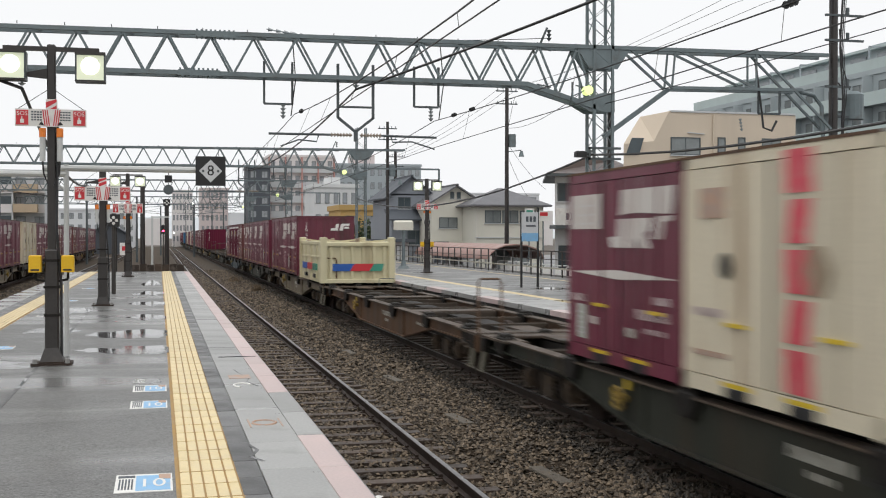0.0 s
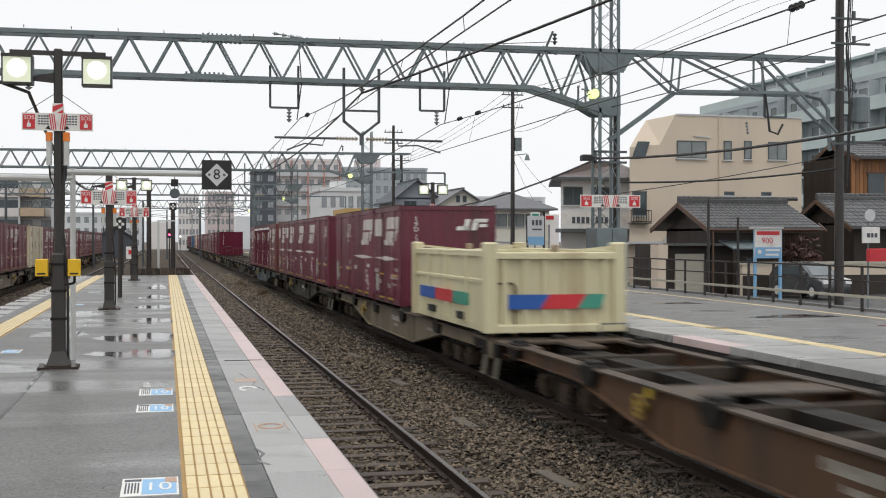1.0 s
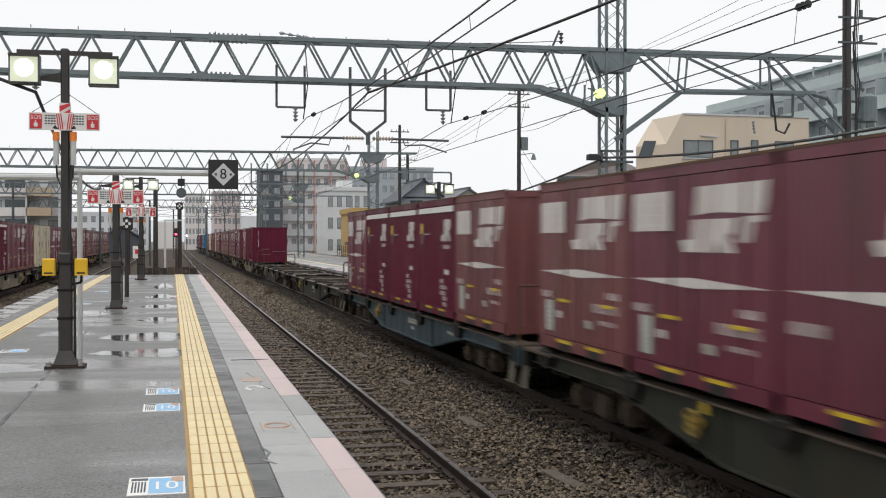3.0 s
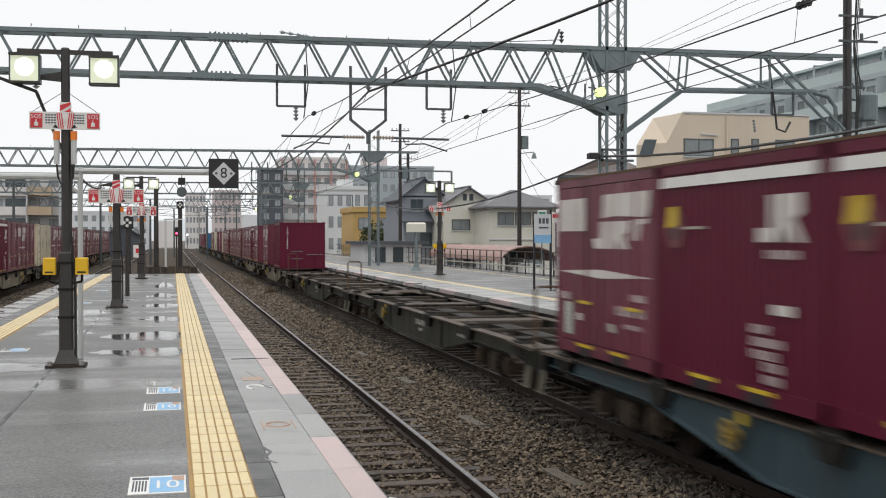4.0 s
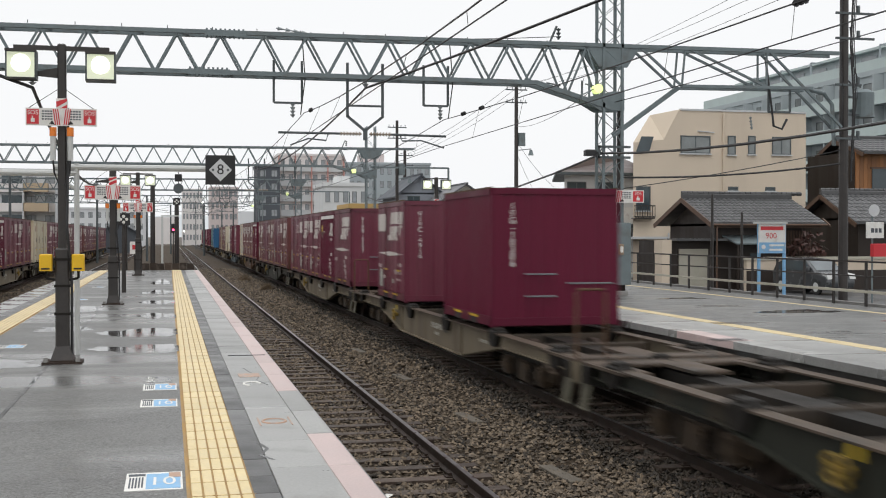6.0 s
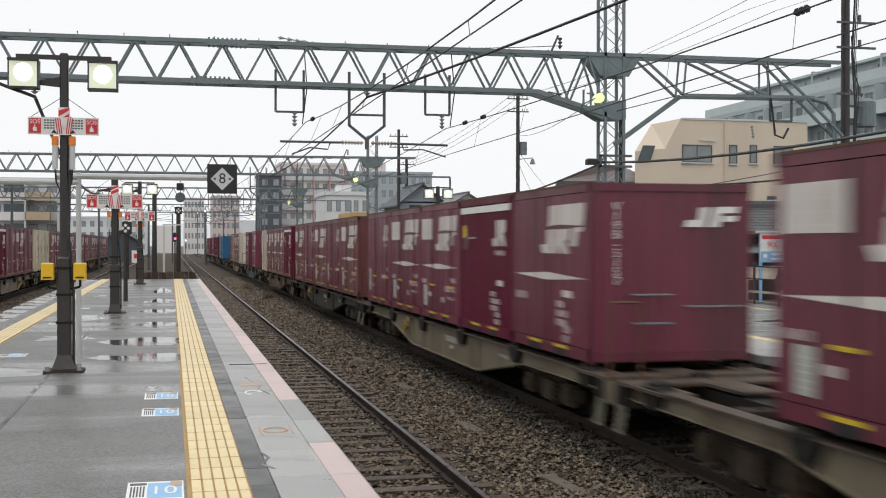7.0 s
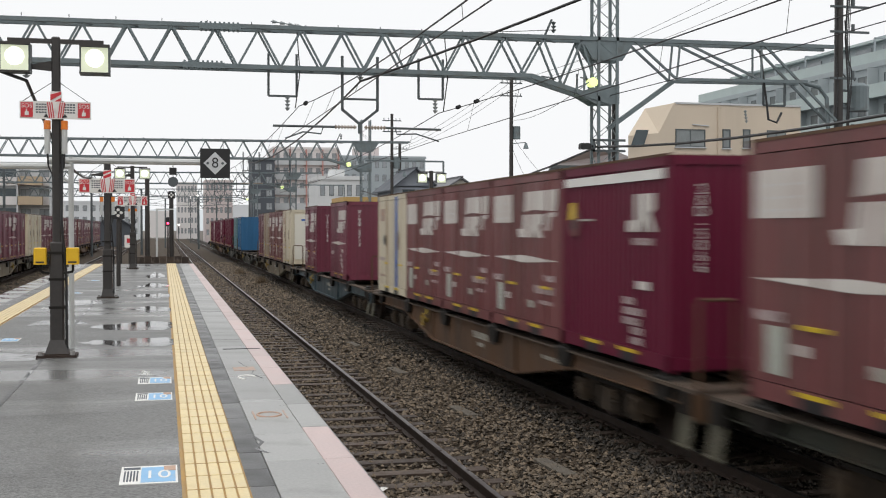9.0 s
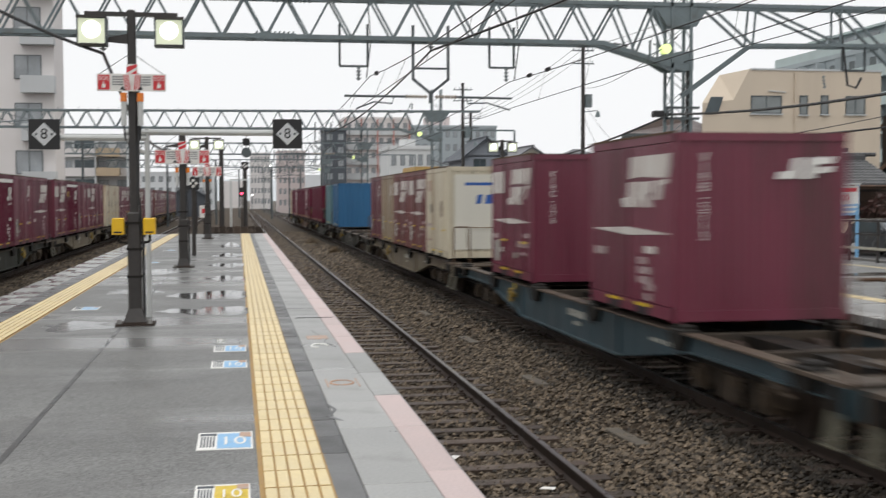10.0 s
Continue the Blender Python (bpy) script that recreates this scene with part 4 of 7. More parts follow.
        mark("label", rect(0.28, 0.42, 0.26, 0.11), M["stencil"])
    if style == "doors":
        gather("logo", [[(0.72, 1.74), (0.96, 1.74), (1.0, 1.8), (1.0, 2.16), (0.9, 2.16), (0.9, 1.86), (0.72, 1.86)], [(1.06, 1.74), (1.15, 1.74), (1.16, 1.88), (1.3, 1.74), (1.42, 1.74), (1.3, 1.92), (1.4, 1.98), (1.4, 2.16), (1.06, 2.16)]], M["worn_white"], "small white emblem")
        stencil(0.84, 1.6, [6], 0.07)
        mark("card", rect(-1.5, 0.45, 0.3, 0.5), M["card"], "pale data card")
        gather("card_print", [rect(-1.47, 0.66, 0.24, 0.22)], M["label_green"], "green print")
        mark("card_foot", rect(-1.5, 0.34, 0.3, 0.1), M["stencil"])
        mark("label", rect(1.15, 0.92, 0.3, 0.12), M["stencil"], "worn stencil line")
        stencil(0.55, 0.72, [11], 0.11)
        mark("label", rect(-0.98, 0.46, 0.2, 0.1), M["stencil"])
    if style == "white_top":
        mark("top_band", rect(-1.7, 2.24, 3.4, 0.12), M["white"], "white band under the roof")
        gather("logo", [[(0.62, 1.62), (0.92, 1.62), (0.98, 1.7), (0.98, 2.08), (0.86, 2.08), (0.86, 1.76), (0.62, 1.76)], [(1.04, 1.62), (1.15, 1.62), (1.16, 1.78), (1.32, 1.62), (1.46, 1.62), (1.3, 1.84), (1.44, 1.9), (1.42, 2.08), (1.04, 2.08)]], M["worn_white"], "small white emblem")
        stencil(0.8, 1.46, [7], 0.085)
        hexa = [(-1.32 + 0.24 * math.cos(math.pi * k / 3), 1.76 + 0.24 * math.sin(math.pi * k / 3)) for k in range(6)]
        mark("hazard_mark", hexa, M["brick"], "dark hexagonal mark")
        part("hazard_flag", Geo().prism([(-u, z) for u, z in ((-1.54, 1.78), (-1.28, 1.78), (-1.26, 2.02), (-1.48, 2.02))], "x", -X - 0.009, -X - 0.006), M["label_yellow"], c, "yellow flag of the mark")
        part("hazard_centre", Geo().rod((-X - 0.011, 1.34, 1.72), (-X - 0.006, 1.34, 1.72), 0.09, 10), M["black"], c)
        mark("label", rect(-1.12, 1.76, 0.55, 0.03), M["stencil"])
        mark("label", rect(0.92, 0.92, 0.36, 0.1), M["worn_white"])
        stencil(0.5, 0.72, [4, 7, 6], 0.09)
        stencil(0.74, 0.36, [4, 4], 0.09)
    if style == "cream":
        part("hazard_mark", Geo().prism([(-0.82 + 0.26 * math.cos(math.pi * k / 3), 1.35 + 0.26 * math.sin(math.pi * k / 3)) for k in range(6)], "x", -X - 0.006, -X - 0.001), M["tan"], c, "faded round mark")
        part("hazard_centre", Geo().rod((-X - 0.011, 0.85, 1.36), (-X - 0.006, 0.85, 1.36), 0.14, 10), M["black"], c, "black round mark")
        mark("label", rect(-1.45, 1.85, 0.6, 0.32), M["faded_orange"], "faded red print")
        stencil(-1.6, 0.82, [9], 0.09)
        mark("label", rect(-1.6, 0.4, 0.8, 0.06), M["faded_orange"], "faded print")
    return c


def end_code(c, text, emblem=True):
    """Stencilled running number, one letter under another, and an emblem on the end towards -y."""
    y = -L12 / 2 - 0.003
    g = c
    me = words("\n".join(text), 0.17, M["white"], 0.002, lines=0.76)
    part("stencilled_code", me, None, g, "white stencilled code", at=pose(-0.82, y, 1.66, 90, 0, 0))
    if emblem:
        e = Geo()
        for x, z, w, h, k in ((0.2, 1.9, 0.28, 0.1, 0.03), (0.38, 1.9, 0.13, 0.28, 0.06), (0.58, 1.9, 0.14, 0.26, 0.06), (0.66, 2.1, 0.34, 0.09, 0.02), (0.78, 1.98, 0.2, 0.08, 0.02)):
            e.prism([(x, z), (x + w, z), (x + w + k, z + h), (x + k, z + h)], "y", y - 0.003, y + 0.002)
        part("end_emblem", e, M["white"], g, "white slanted emblem")


def end_rails(c):
    y = -L12 / 2 - 0.05
    part("grab_rail", Geo().rod((-0.6, y, 0.95), (0.0, y, 0.95), 0.016, 6).rod((0.2, y, 0.78), (1.1, y, 0.78), 0.016, 6).rod((-0.6, y, 0.55), (0.0, y, 0.55), 0.016, 6), M["galv"], c, "grey grab rails")


def open_container():
    """A twenty-foot, half-height open container."""
    c = thing("open_top_container", "pale yellow half-height open container with blue, red and green band", "container", "containers on the wagons")
    X, Y, H = 1.22, 3.03, 1.42
    P = M["yellowbox"]
    part("floor_pan", Geo().box(-X + 0.05, X - 0.05, -Y + 0.05, Y - 0.05, 0.1, 0.2), P, c)
    for sx in (-1, 1):
        part("side_wall", Geo().box(sx * X - (0.09 if sx > 0 else 0.03), sx * X + (0.03 if sx < 0 else -0.03) + (0.06 if sx < 0 else 0), -Y + 0.1, Y - 0.1, 0.12, H), P, c)
        rim = Geo().box(sx * X - 0.07, sx * X + 0.07, -Y + 0.1, Y - 0.1, H - 0.06, H + 0.06, 0.02).box(sx * X - 0.04, sx * X + 0.04, -Y + 0.1, Y - 0.1, 0.0, 0.14)
        rim.box(sx * X - 0.06, sx * X + 0.06, -Y + 0.1, Y - 0.1, H * 0.62, H * 0.62 + 0.07, 0.015)
        part("side_rail", rim, P, c)
        for y in (-Y, Y):
            part("corner_post", Geo().box(sx * X - 0.12, sx * X + 0.12, y - 0.14, y + 0.14, 0.0, H + 0.2, 0.03), P, c)
        for y in (-1.6, 0.0, 1.6):
            part("side_rib", Geo().box(sx * X - 0.08, sx * X + 0.08, y - 0.07, y + 0.07, 0.1, H, 0.02), P, c)
        f = sx * (X + 0.06)
        for mat, a, b in ((M["label_blue"], -2.4, -0.9), (M["label_red"], -0.9, 0.6), (M["label_green"], 0.6, 1.7)):
            part("colour_band", Geo().box(sx * X - 0.084, sx * X + 0.084, *sorted((-sx * a * -1, -sx * b * -1)), 0.42, 0.66), mat, c)
        for y in (-1.25, 1.25):
            part("fork_pocket", Geo().box(f - 0.05, f + 0.012, y - 0.25, y + 0.25, 0.14, 0.28), M["black"], c)
    for sy in (-1, 1):
        y = sy * Y
        part("end_wall", Geo().box(-X, X, y - 0.03, y + 0.03, 0.1, H - 0.03), P, c)
        g = Geo().box(-X, X, y - 0.13, y + 0.13, H - 0.1, H + 0.02, 0.02).box(-X, X, y - 0.13, y + 0.13, 0.0, 0.14, 0.02)
        for k in range(6):
            x = -0.95 + k * 0.38
            g.box(x - 0.05, x + 0.05, y - 0.1, y + 0.1, 0.14, H - 0.1, 0.015)
        part("end_ribs", g, P, c)
        yy = y + sy * 0.104
        for mat, pts in ((M["label_blue"], [(-0.9, 0.42), (-0.3, 0.42), (-0.12, 0.68), (-0.9, 0.68)]), (M["label_red"], [(-0.3, 0.42), (0.4, 0.42), (0.58, 0.68), (-0.12, 0.68)]), (M["label_green"], [(0.4, 0.42), (0.85, 0.42), (0.95, 0.68), (0.58, 0.68)])):
            part("colour_band", Geo().prism(pts if sy < 0 else [(-a, b) for a, b in pts], "y", yy - 0.004, yy + 0.004), mat, c)
        part("top_bar", Geo().bar((-X, y, H + 0.12), (0, y, H + 0.0), 0.05).bar((0, y, H + 0.0), (X, y, H + 0.12), 0.05), P, c)
        part("latch", Geo().box(-0.06, 0.06, y - 0.1, y + 0.1, H - 0.05, H + 0.16, 0.02), M["tan"], c)
    return c


WAGON_PAINT = {"brown": ("w_brown", "rust-brown container flat wagon on two bogies"), "green": ("w_green", "dark grey-green container flat wagon on two bogies"),
               "beige": ("w_beige", "dusty beige container flat wagon on two bogies"), "slate": ("w_blue", "slate-blue container flat wagon on two bogies")}
STOCK = {}
FAR = pose(0, -200, 0)
MASTERS = []


def stock(kind):
    if kind not in STOCK:
        if kind in WAGON_PAINT:
            ob = flat_wagon(M[WAGON_PAINT[kind][0]], WAGON_PAINT[kind][1])
        else:
            ob = {
                "stripe": lambda: container("stripe", M["maroon"], "maroon steel container with white emblem and tapered stripe"),
                "panel": lambda: container("panel", M["brick"], "faded maroon container with white panel and emblem"),
                "panelm": lambda: container("panel", M["maroon"], "maroon container with white panel, emblem and stripe"),
                "doors": lambda: container("doors", M["maroon"], "maroon container with small emblem and green label"),
                "band": lambda: container("white_top", M["magenta"], "corrugated maroon container with white top band"),
                "plain": lambda: container("plain", M["magenta"], "corrugated bright maroon container with plain sides"),
                "cream": lambda: container("cream", M["cream"], "rust-stained cream container with coloured bar"),
                "tan": lambda: container("doors", M["tan"], "tan-brown container with side doors"),
                "blue": lambda: container("plain", M["blue"], "blue corrugated steel container with pale marks"),
                "teal": lambda: container("plain", M["teal"], "faded teal corrugated steel container"),
                "green": lambda: container("plain", M["green"], "olive green corrugated steel container"),
                "open": open_container,
            }[kind.split("/")[0]]()
            if kind == "cream/jot":
                f = -L12 / 2 - 0.004
                part("end_panel", Geo().box(-1.05, 1.05, f - 0.004, f + 0.002, 0.25, 2.3), M["ivory"], ob, "flat pale end panel")
                part("end_print", Geo().box(-0.75, 0.6, f - 0.007, f - 0.004, 2.0, 2.08), M["label_blue"], ob, "line of blue print")
                for a, b in ((-0.45, -0.3), (-0.2, 0.1), (0.2, 0.5)):
                    part("end_emblem", Geo().prism([(a, 1.5), (b, 1.5), (b + 0.05, 1.75), (a + 0.05, 1.75)], "y", f - 0.007, f - 0.004), M["label_blue"], ob, "blue emblem block")
                part("grab_rail", Geo().cable([(-0.7, f - 0.06, 0.3), (-0.7, f - 0.06, 0.85), (0.3, f - 0.06, 0.85), (0.3, f - 0.06, 0.3)], 0.016), M["tan"], ob)
                part("rust_plate", Geo().box(0.35, 0.95, f - 0.007, f - 0.004, 0.3, 0.75), M["brick"], ob, "rust-stained lower plate")
            elif kind.startswith("cream/"):
                bar = M["label_red"] if "red" in kind else M["label_blue"]
                u = 0.3 if "red" in kind else 0.5
                if "red" in kind:
                    for k in range(5):
                        part("red_block", Geo().prism([(-u - 0.5 + 0.1 * (k % 2), 0.22 + 0.46 * k), (-u - 0.02, 0.22 + 0.46 * k), (-u - 0.1 * (k % 2), 0.62 + 0.46 * k), (-u - 0.46, 0.62 + 0.46 * k)], "x", -W12 / 2 - 0.006, -W12 / 2 - 0.001), M["red_faded"], ob, "faded red lettering block")
                else:
                    part("painted_bar", Geo().box(-W12 / 2 - 0.006, -W12 / 2 - 0.001, -u - 0.42 if "red" in kind else -u - 0.3, -u, 0.2, H12 - 0.05), bar, ob, "painted upright bar")
            if "code:" in kind:
                end_code(ob, kind.split("code:")[1].split("/")[0], "stripe" in kind or "panelm" in kind)
            if "rails" in kind:
                end_rails(ob)
        MASTERS.append(ob)
        STOCK[kind] = [ob, False]
    ob, used = STOCK[kind]
    if not used:
        STOCK[kind][1] = True
        return ob
    return copy_thing(ob, Matrix())


# wagon by wagon: number, paint, and what stands on its five places
CONSIST = [
    (-2, "green", [None, None, "cream/red", "panelm", None]),
    (-1, "brown", []),
    (0, "beige", ["open", None, "panelm/code:19D-38186", "stripe", "doors"]),
    (1, "green", ["doors/code:19D-43757", "stripe", "stripe", "panelm", "panel"]),
    (2, "slate", ["panel", "band", "band", "band", "panelm"]),
    (3, "green", []),
    (4, "green", []),
    (5, "beige", [None, "plain/code:19G-18386/rails", None, "panelm/code:V19C-4916", None]),
    (6, "beige", ["stripe/code:V19B-5157/rails", "band", "panelm", "panelm", "doors"]),
    (7, "green", ["panel/code:19D-38618", "doors", "panel", "doors", "panel"]),
    (8, "brown", ["band/code:20D-5066", "panel", "panel", "panel", "cream/blue"]),
    (9, "slate", [None, "stripe/code:V19B-5713", None, "panelm/code:V19C-176", None]),
    (10, "beige", ["cream/jot", "panel", "panel", "tan", "doors"]),
    (11, "green", [None, None, None, None, "blue"]),
    (12, "green", ["teal", "green", "plain", "plain", "plain"]),
    (13, "brown", ["plain", "stripe", "plain", "plain", "plain"]),
    (14, "green", ["stripe", "plain", "plain", "cream", None]),
]
LEFT_CONSIST = [(32.1, "green", ["stripe", "panelm", "band", "doors", "stripe"]), (52.5, "beige", ["panelm", "band", "doors", "panelm", "doors"]), (72.9, "green", ["cream", "cream", "stripe", "panelm", "doors"]),
                (93.3, "green", ["doors", "panel", "stripe", "panelm", "stripe"]), (113.7, "brown", ["panel", "doors", "stripe", "panelm", "panel"]), (134.1, "green", ["stripe", "doors", "panel", "panelm", "doors"])]
MOVING = []
for number, paint, load in CONSIST:
    base = 41.5 + CAR * number
    MOVING.append((stock(paint), base, 0.0))
    for i, kind in enumerate(load):
        if kind:
            off = 2.4 if kind == "open" else SLOT * (i + 0.5) + (0.5 if kind == "panelm/code:V19C-4916" else 0.0)
            MOVING.append((stock(kind), base + off, FLOOR + (0.038)))
for y, paint, load in LEFT_CONSIST:
    stock(paint).matrix_basis = pose(STANDING_X, y, 0)
    for i, kind in enumerate(load):
        stock(kind).matrix_basis = pose(STANDING_X, y + SLOT * (i + 0.5), FLOOR + 0.038, 0, 0, 180)
TIMES = [-2 + 0.5 * i for i in range(29)]


def motions():
    for ob, base, z in MOVING:
        walk(ob, [(t, pose(TRAIN_X, base - 20.81 * t - 0.063 * t * t, z)) for t in TIMES])


# ------------------------------------------------------------ overhead gantries
def lattice(geo, x0, x1, y0, y1, z0, z1, leg=0.07, step=0.42, brace=0.035):
    for x in (x0, x1):
        for y in (y0, y1):
            geo.box(x - leg / 2, x + leg / 2, y - leg / 2, y + leg / 2, z0, z1)
    z, k = z0, 0
    while z + step <= z1 + 0.01:
        a, b = (z, z + step) if k % 2 else (z + step, z)
        for y in (y0, y1):
            geo.bar((x0, y, a), (x1, y, b), brace, 0.012)
        for x in (x0, x1):
            geo.bar((x, y0, a), (x, y1, b), 0.012, brace)
        z += step
        k += 1
    return geo


def insulator(geo, p, q, r, n):
    p, q = Vector(p), Vector(q)
    geo.rod(p, q, r * 0.35, 6)
    for i in range(n):
        a, b = p.lerp(q, (i + 0.2) / n), p.lerp(q, (i + 0.75) / n)
        geo.rod(a, b, r, 8, r * 0.5)
    return geo


def gantry(y, x_left, detail):
    t = thing("overhead_gantry", "grey-green steel lattice gantry carrying overhead wires", "gantry", "gantries over the tracks")
    zb, zt, dy, xk, xt = 6.67, 7.64, 0.25, 9.3, 11.43
    for s in (-1, 1):
        part("top_chord", Geo().bar((x_left, y + s * dy, zt - 0.08), (18.1 if detail else 14.0, y + s * dy, zt + 0.1), 0.09, 0.1), M["galv"], t)
        part("bottom_chord", Geo().bar((x_left, y + s * dy, zb), (xk, y + s * dy, zb), 0.09, 0.11), M["galv"], t)
        part("knee_chord", Geo().bar((xk, y + s * dy, zb), (xt, y + s * dy, 6.05), 0.09, 0.12), M["galv"], t)
        x, up, web = x_left, True, Geo()
        while x < xt - 0.6:
            n = x + 0.525
            za, zc = (zb, zt) if up else (zt, zb)
            if x > xk - 0.3:
                low = zb - (x - xk) * 0.3
                lown = zb - (n - xk) * 0.3
                za, zc = (low, zt) if up else (zt, lown)
            if detail:
                part("diagonal", Geo().bar((x, y + s * dy, za), (n, y + s * dy, zc), 0.045, 0.05), M["galv"], t)
            else:
                web.bar((x, y + s * dy, za), (n, y + s * dy, zc), 0.045, 0.05)
            x, up = n, not up
        if not detail:
            tagged(part("diagonal_web", web, M["galv"], t), kind="stuff")
        g = Geo().prism([(xt - 0.75, zt + 0.02), (xt + 0.75, zt + 0.02), (xt + 0.4, zt - 0.5), (xt - 0.4, zt - 0.5)], "y", y + s * dy - 0.02, y + s * dy + 0.02)
        g.prism([(xt - 0.9, 6.28), (xt, 6.5), (xt + 0.32, 6.5), (xt + 0.32, 6.0), (xt - 0.35, 5.98)], "y", y + s * dy - 0.02, y + s * dy + 0.02)
        part("gusset_plate", g, M["galv"], t, "riveted gusset plates")
    ties = Geo()
    x = x_left
    while x < xt:
        ties.bar((x, y - dy, zb), (x + 0.535, y + dy, zb), 0.03).bar((x, y - dy, zt), (x + 0.535, y + dy, zt), 0.03).bar((x, y - dy, zt + 0.06), (x, y - dy, zt + 0.13), 0.02)
        x += 1.07
    tagged(part("tie_lacing", ties, M["galv_dark"], t), kind="stuff")
    lat = lattice(Geo(), xt - 0.26, xt + 0.26, y - 0.26, y + 0.26, PLAT + (1.9 if detail else 0), 11.5 if detail else 9.0)
    part("lattice_mast", lat, M["galv"], t, "lattice steel mast")
    # hangers
    for a, b, lo in ((2.54, 3.24, 6.0), (6.36, 7.0, 6.02)):
        h = Geo().bar((a, y, lo), (a, y, 7.05), 0.055).bar((b, y, lo), (b, y, 7.05), 0.055).bar((a, y, lo), (b, y, lo), 0.05)
        part("hanger_frame", h, M["galv_dark"], t)
        m = (a + b) / 2 + 0.12
        part("insulator", insulator(Geo(), (m, y, lo), (m, y, lo - 0.36), 0.07, 4), M["insul_g"], t, "stack of grey porcelain discs")
    h = Geo().bar((4.39, y, 5.68), (4.39, y, 7.05), 0.065).bar((5.29, y, 5.68), (5.29, y, 7.05), 0.065).bar((4.39, y, 5.97), (5.29, y, 5.97), 0.05)
    h.bar((4.39, y, 5.7), (4.84, y, 5.34), 0.065).bar((5.29, y, 5.7), (4.84, y, 5.34), 0.065)
    part("hanger_frame", h, M["galv_dark"], t)
    part("registration_tube", Geo().rod((2.65, y, 5.26), (4.2, y, 5.26), 0.03).rod((5.5, y, 5.26), (6.95, y, 5.24), 0.03).rod((4.84, y, 5.34), (4.84, y, 5.1), 0.05), M["galv_dark"], t)
    part("insulator", insulator(Geo(), (4.2, y, 5.26), (4.75, y, 5.26), 0.06, 7), M["insul"], t, "brown ribbed insulator")
    part("insulator", insulator(Geo(), (5.5, y, 5.26), (4.95, y, 5.26), 0.06, 7), M["insul"], t, "brown ribbed insulator")
    part("steady_arm", Geo().cable([(3.9, y, 5.24), (3.85, y, 5.08), (3.4, y, 5.12), (2.95, y, 4.95)], 0.02), M["galv_dark"], t)
    part("steady_arm", Geo().cable([(5.75, y, 5.24), (5.8, y, 5.1), (6.3, y, 5.12), (6.9, y, 4.94)], 0.02), M["galv_dark"], t)
    for jx in (3.25, 7.05):
        part("jumper_wire", Geo().cable([(jx, y, 7.6), (jx + 0.06, y - 0.1, 6.6), (jx - 0.05, y - 0.05, 5.7)], 0.015), M["wire"], t)
    part("insulator", insulator(Geo(), (4.85, y, 6.75), (4.85, y, 6.45), 0.09, 3), M["insul_g"], t, "stack of grey porcelain discs")
    part("top_insulator", insulator(Geo().bar((9.75, y, 7.75), (9.95, y, 8.2), 0.05), (10.0, y, 8.15), (10.0, y, 7.85), 0.07, 3), M["galv_dark"], t)
    if detail:
        # outrigger to the street-side post
        for s in (-1, 1):
            o = Geo().bar((xt + 0.7, y + s * dy, 7.75), (13.4, y + s * dy, 6.7), 0.06).bar((13.4, y + s * dy, 6.7), (13.5, y + s * dy, 7.75), 0.045).bar((13.5, y + s * dy, 7.75), (15.9, y + s * dy, 6.75), 0.06)
            o.bar((15.9, y + s * dy, 6.75), (15.9, y + s * dy, 7.8), 0.045).bar((15.9, y + s * dy, 7.8), (18.2, y + s * dy, 5.7), 0.06).bar((13.4, y + s * dy, 6.7), (17.3, y + s * dy, 6.75), 0.08)
            part("outrigger", o, M["galv"], t)
        part("outrigger_brace", Geo().bar((xt + 0.1, y, 5.35), (13.4, y, 6.68), 0.1, 0.12), M["galv"], t)
        part("bent_tube", Geo().cable([(17.3, y, 6.75), (17.8, y, 6.65), (18.05, y, 6.35), (18.12, y, 5.2)], 0.06, 8), M["galv"], t)
        part("street_post", Geo().rod((18.42, y, -0.5), (18.42, y, 11.5), 0.135, 12, 0.115), M["post"], t, "dark round steel post")
        part("dark_pole", Geo().rod((11.86, y + 0.3, PLAT), (11.86, y + 0.3, 6.46), 0.09, 10), M["post"], t, "dark steel pole")
        part("signal_lamp", Geo().rod((11.0, y - 0.34, 6.55), (11.0, y - 0.1, 6.55), 0.12, 14), M["signal_green"], t, "lit yellow-green lamp")
        part("lamp_bracket", Geo().bar((10.4, y - 0.3, 6.3), (10.9, y - 0.3, 6.55), 0.03).rod((10.55, y - 0.3, 6.25), (10.55, y - 0.3, 6.75), 0.03).rod((10.75, y - 0.3, 6.3), (10.75, y - 0.3, 6.8), 0.03), M["galv"], t)
        part("dead_end_insulator", insulator(Geo(), (2.6, y, 7.85), (3.6, y, 7.72), 0.05, 5), M["insul_g"], t)
        part("mast_lamp", Geo().box(10.62, 10.92, y - 0.45, y - 0.2, 4.78, 4.94, 0.03).bar((10.9, y - 0.3, 4.86), (11.2, y - 0.28, 4.86), 0.05), M["black"], t, "dark floodlight on a short arm")
        part("cross_frame", Geo().box(11.0, 11.9, y - 0.34, y - 0.28, 5.0, 5.06).box(11.0, 11.9, y - 0.34, y - 0.28, 4.72, 4.78).box(11.0, 11.05, y - 0.34, y - 0.28, 4.72, 5.06), M["galv_dark"], t)
        for sx, sz in ((0.95, 6.67), (1.35, 7.62)):
            plate = Geo().box(sx - 0.5, sx + 0.5, y - dy - 0.06, y - dy - 0.05, sz - 0.07, sz + 0.07)
            for k in range(9):
                plate.rod((sx - 0.45 + k * 0.11, y - dy, sz + 0.05), (sx - 0.45 + k * 0.11, y - dy, sz + 0.12), 0.025, 6).rod((sx - 0.45 + k * 0.11, y - dy, sz - 0.12), (sx - 0.45 + k * 0.11, y - dy, sz - 0.05), 0.025, 6)
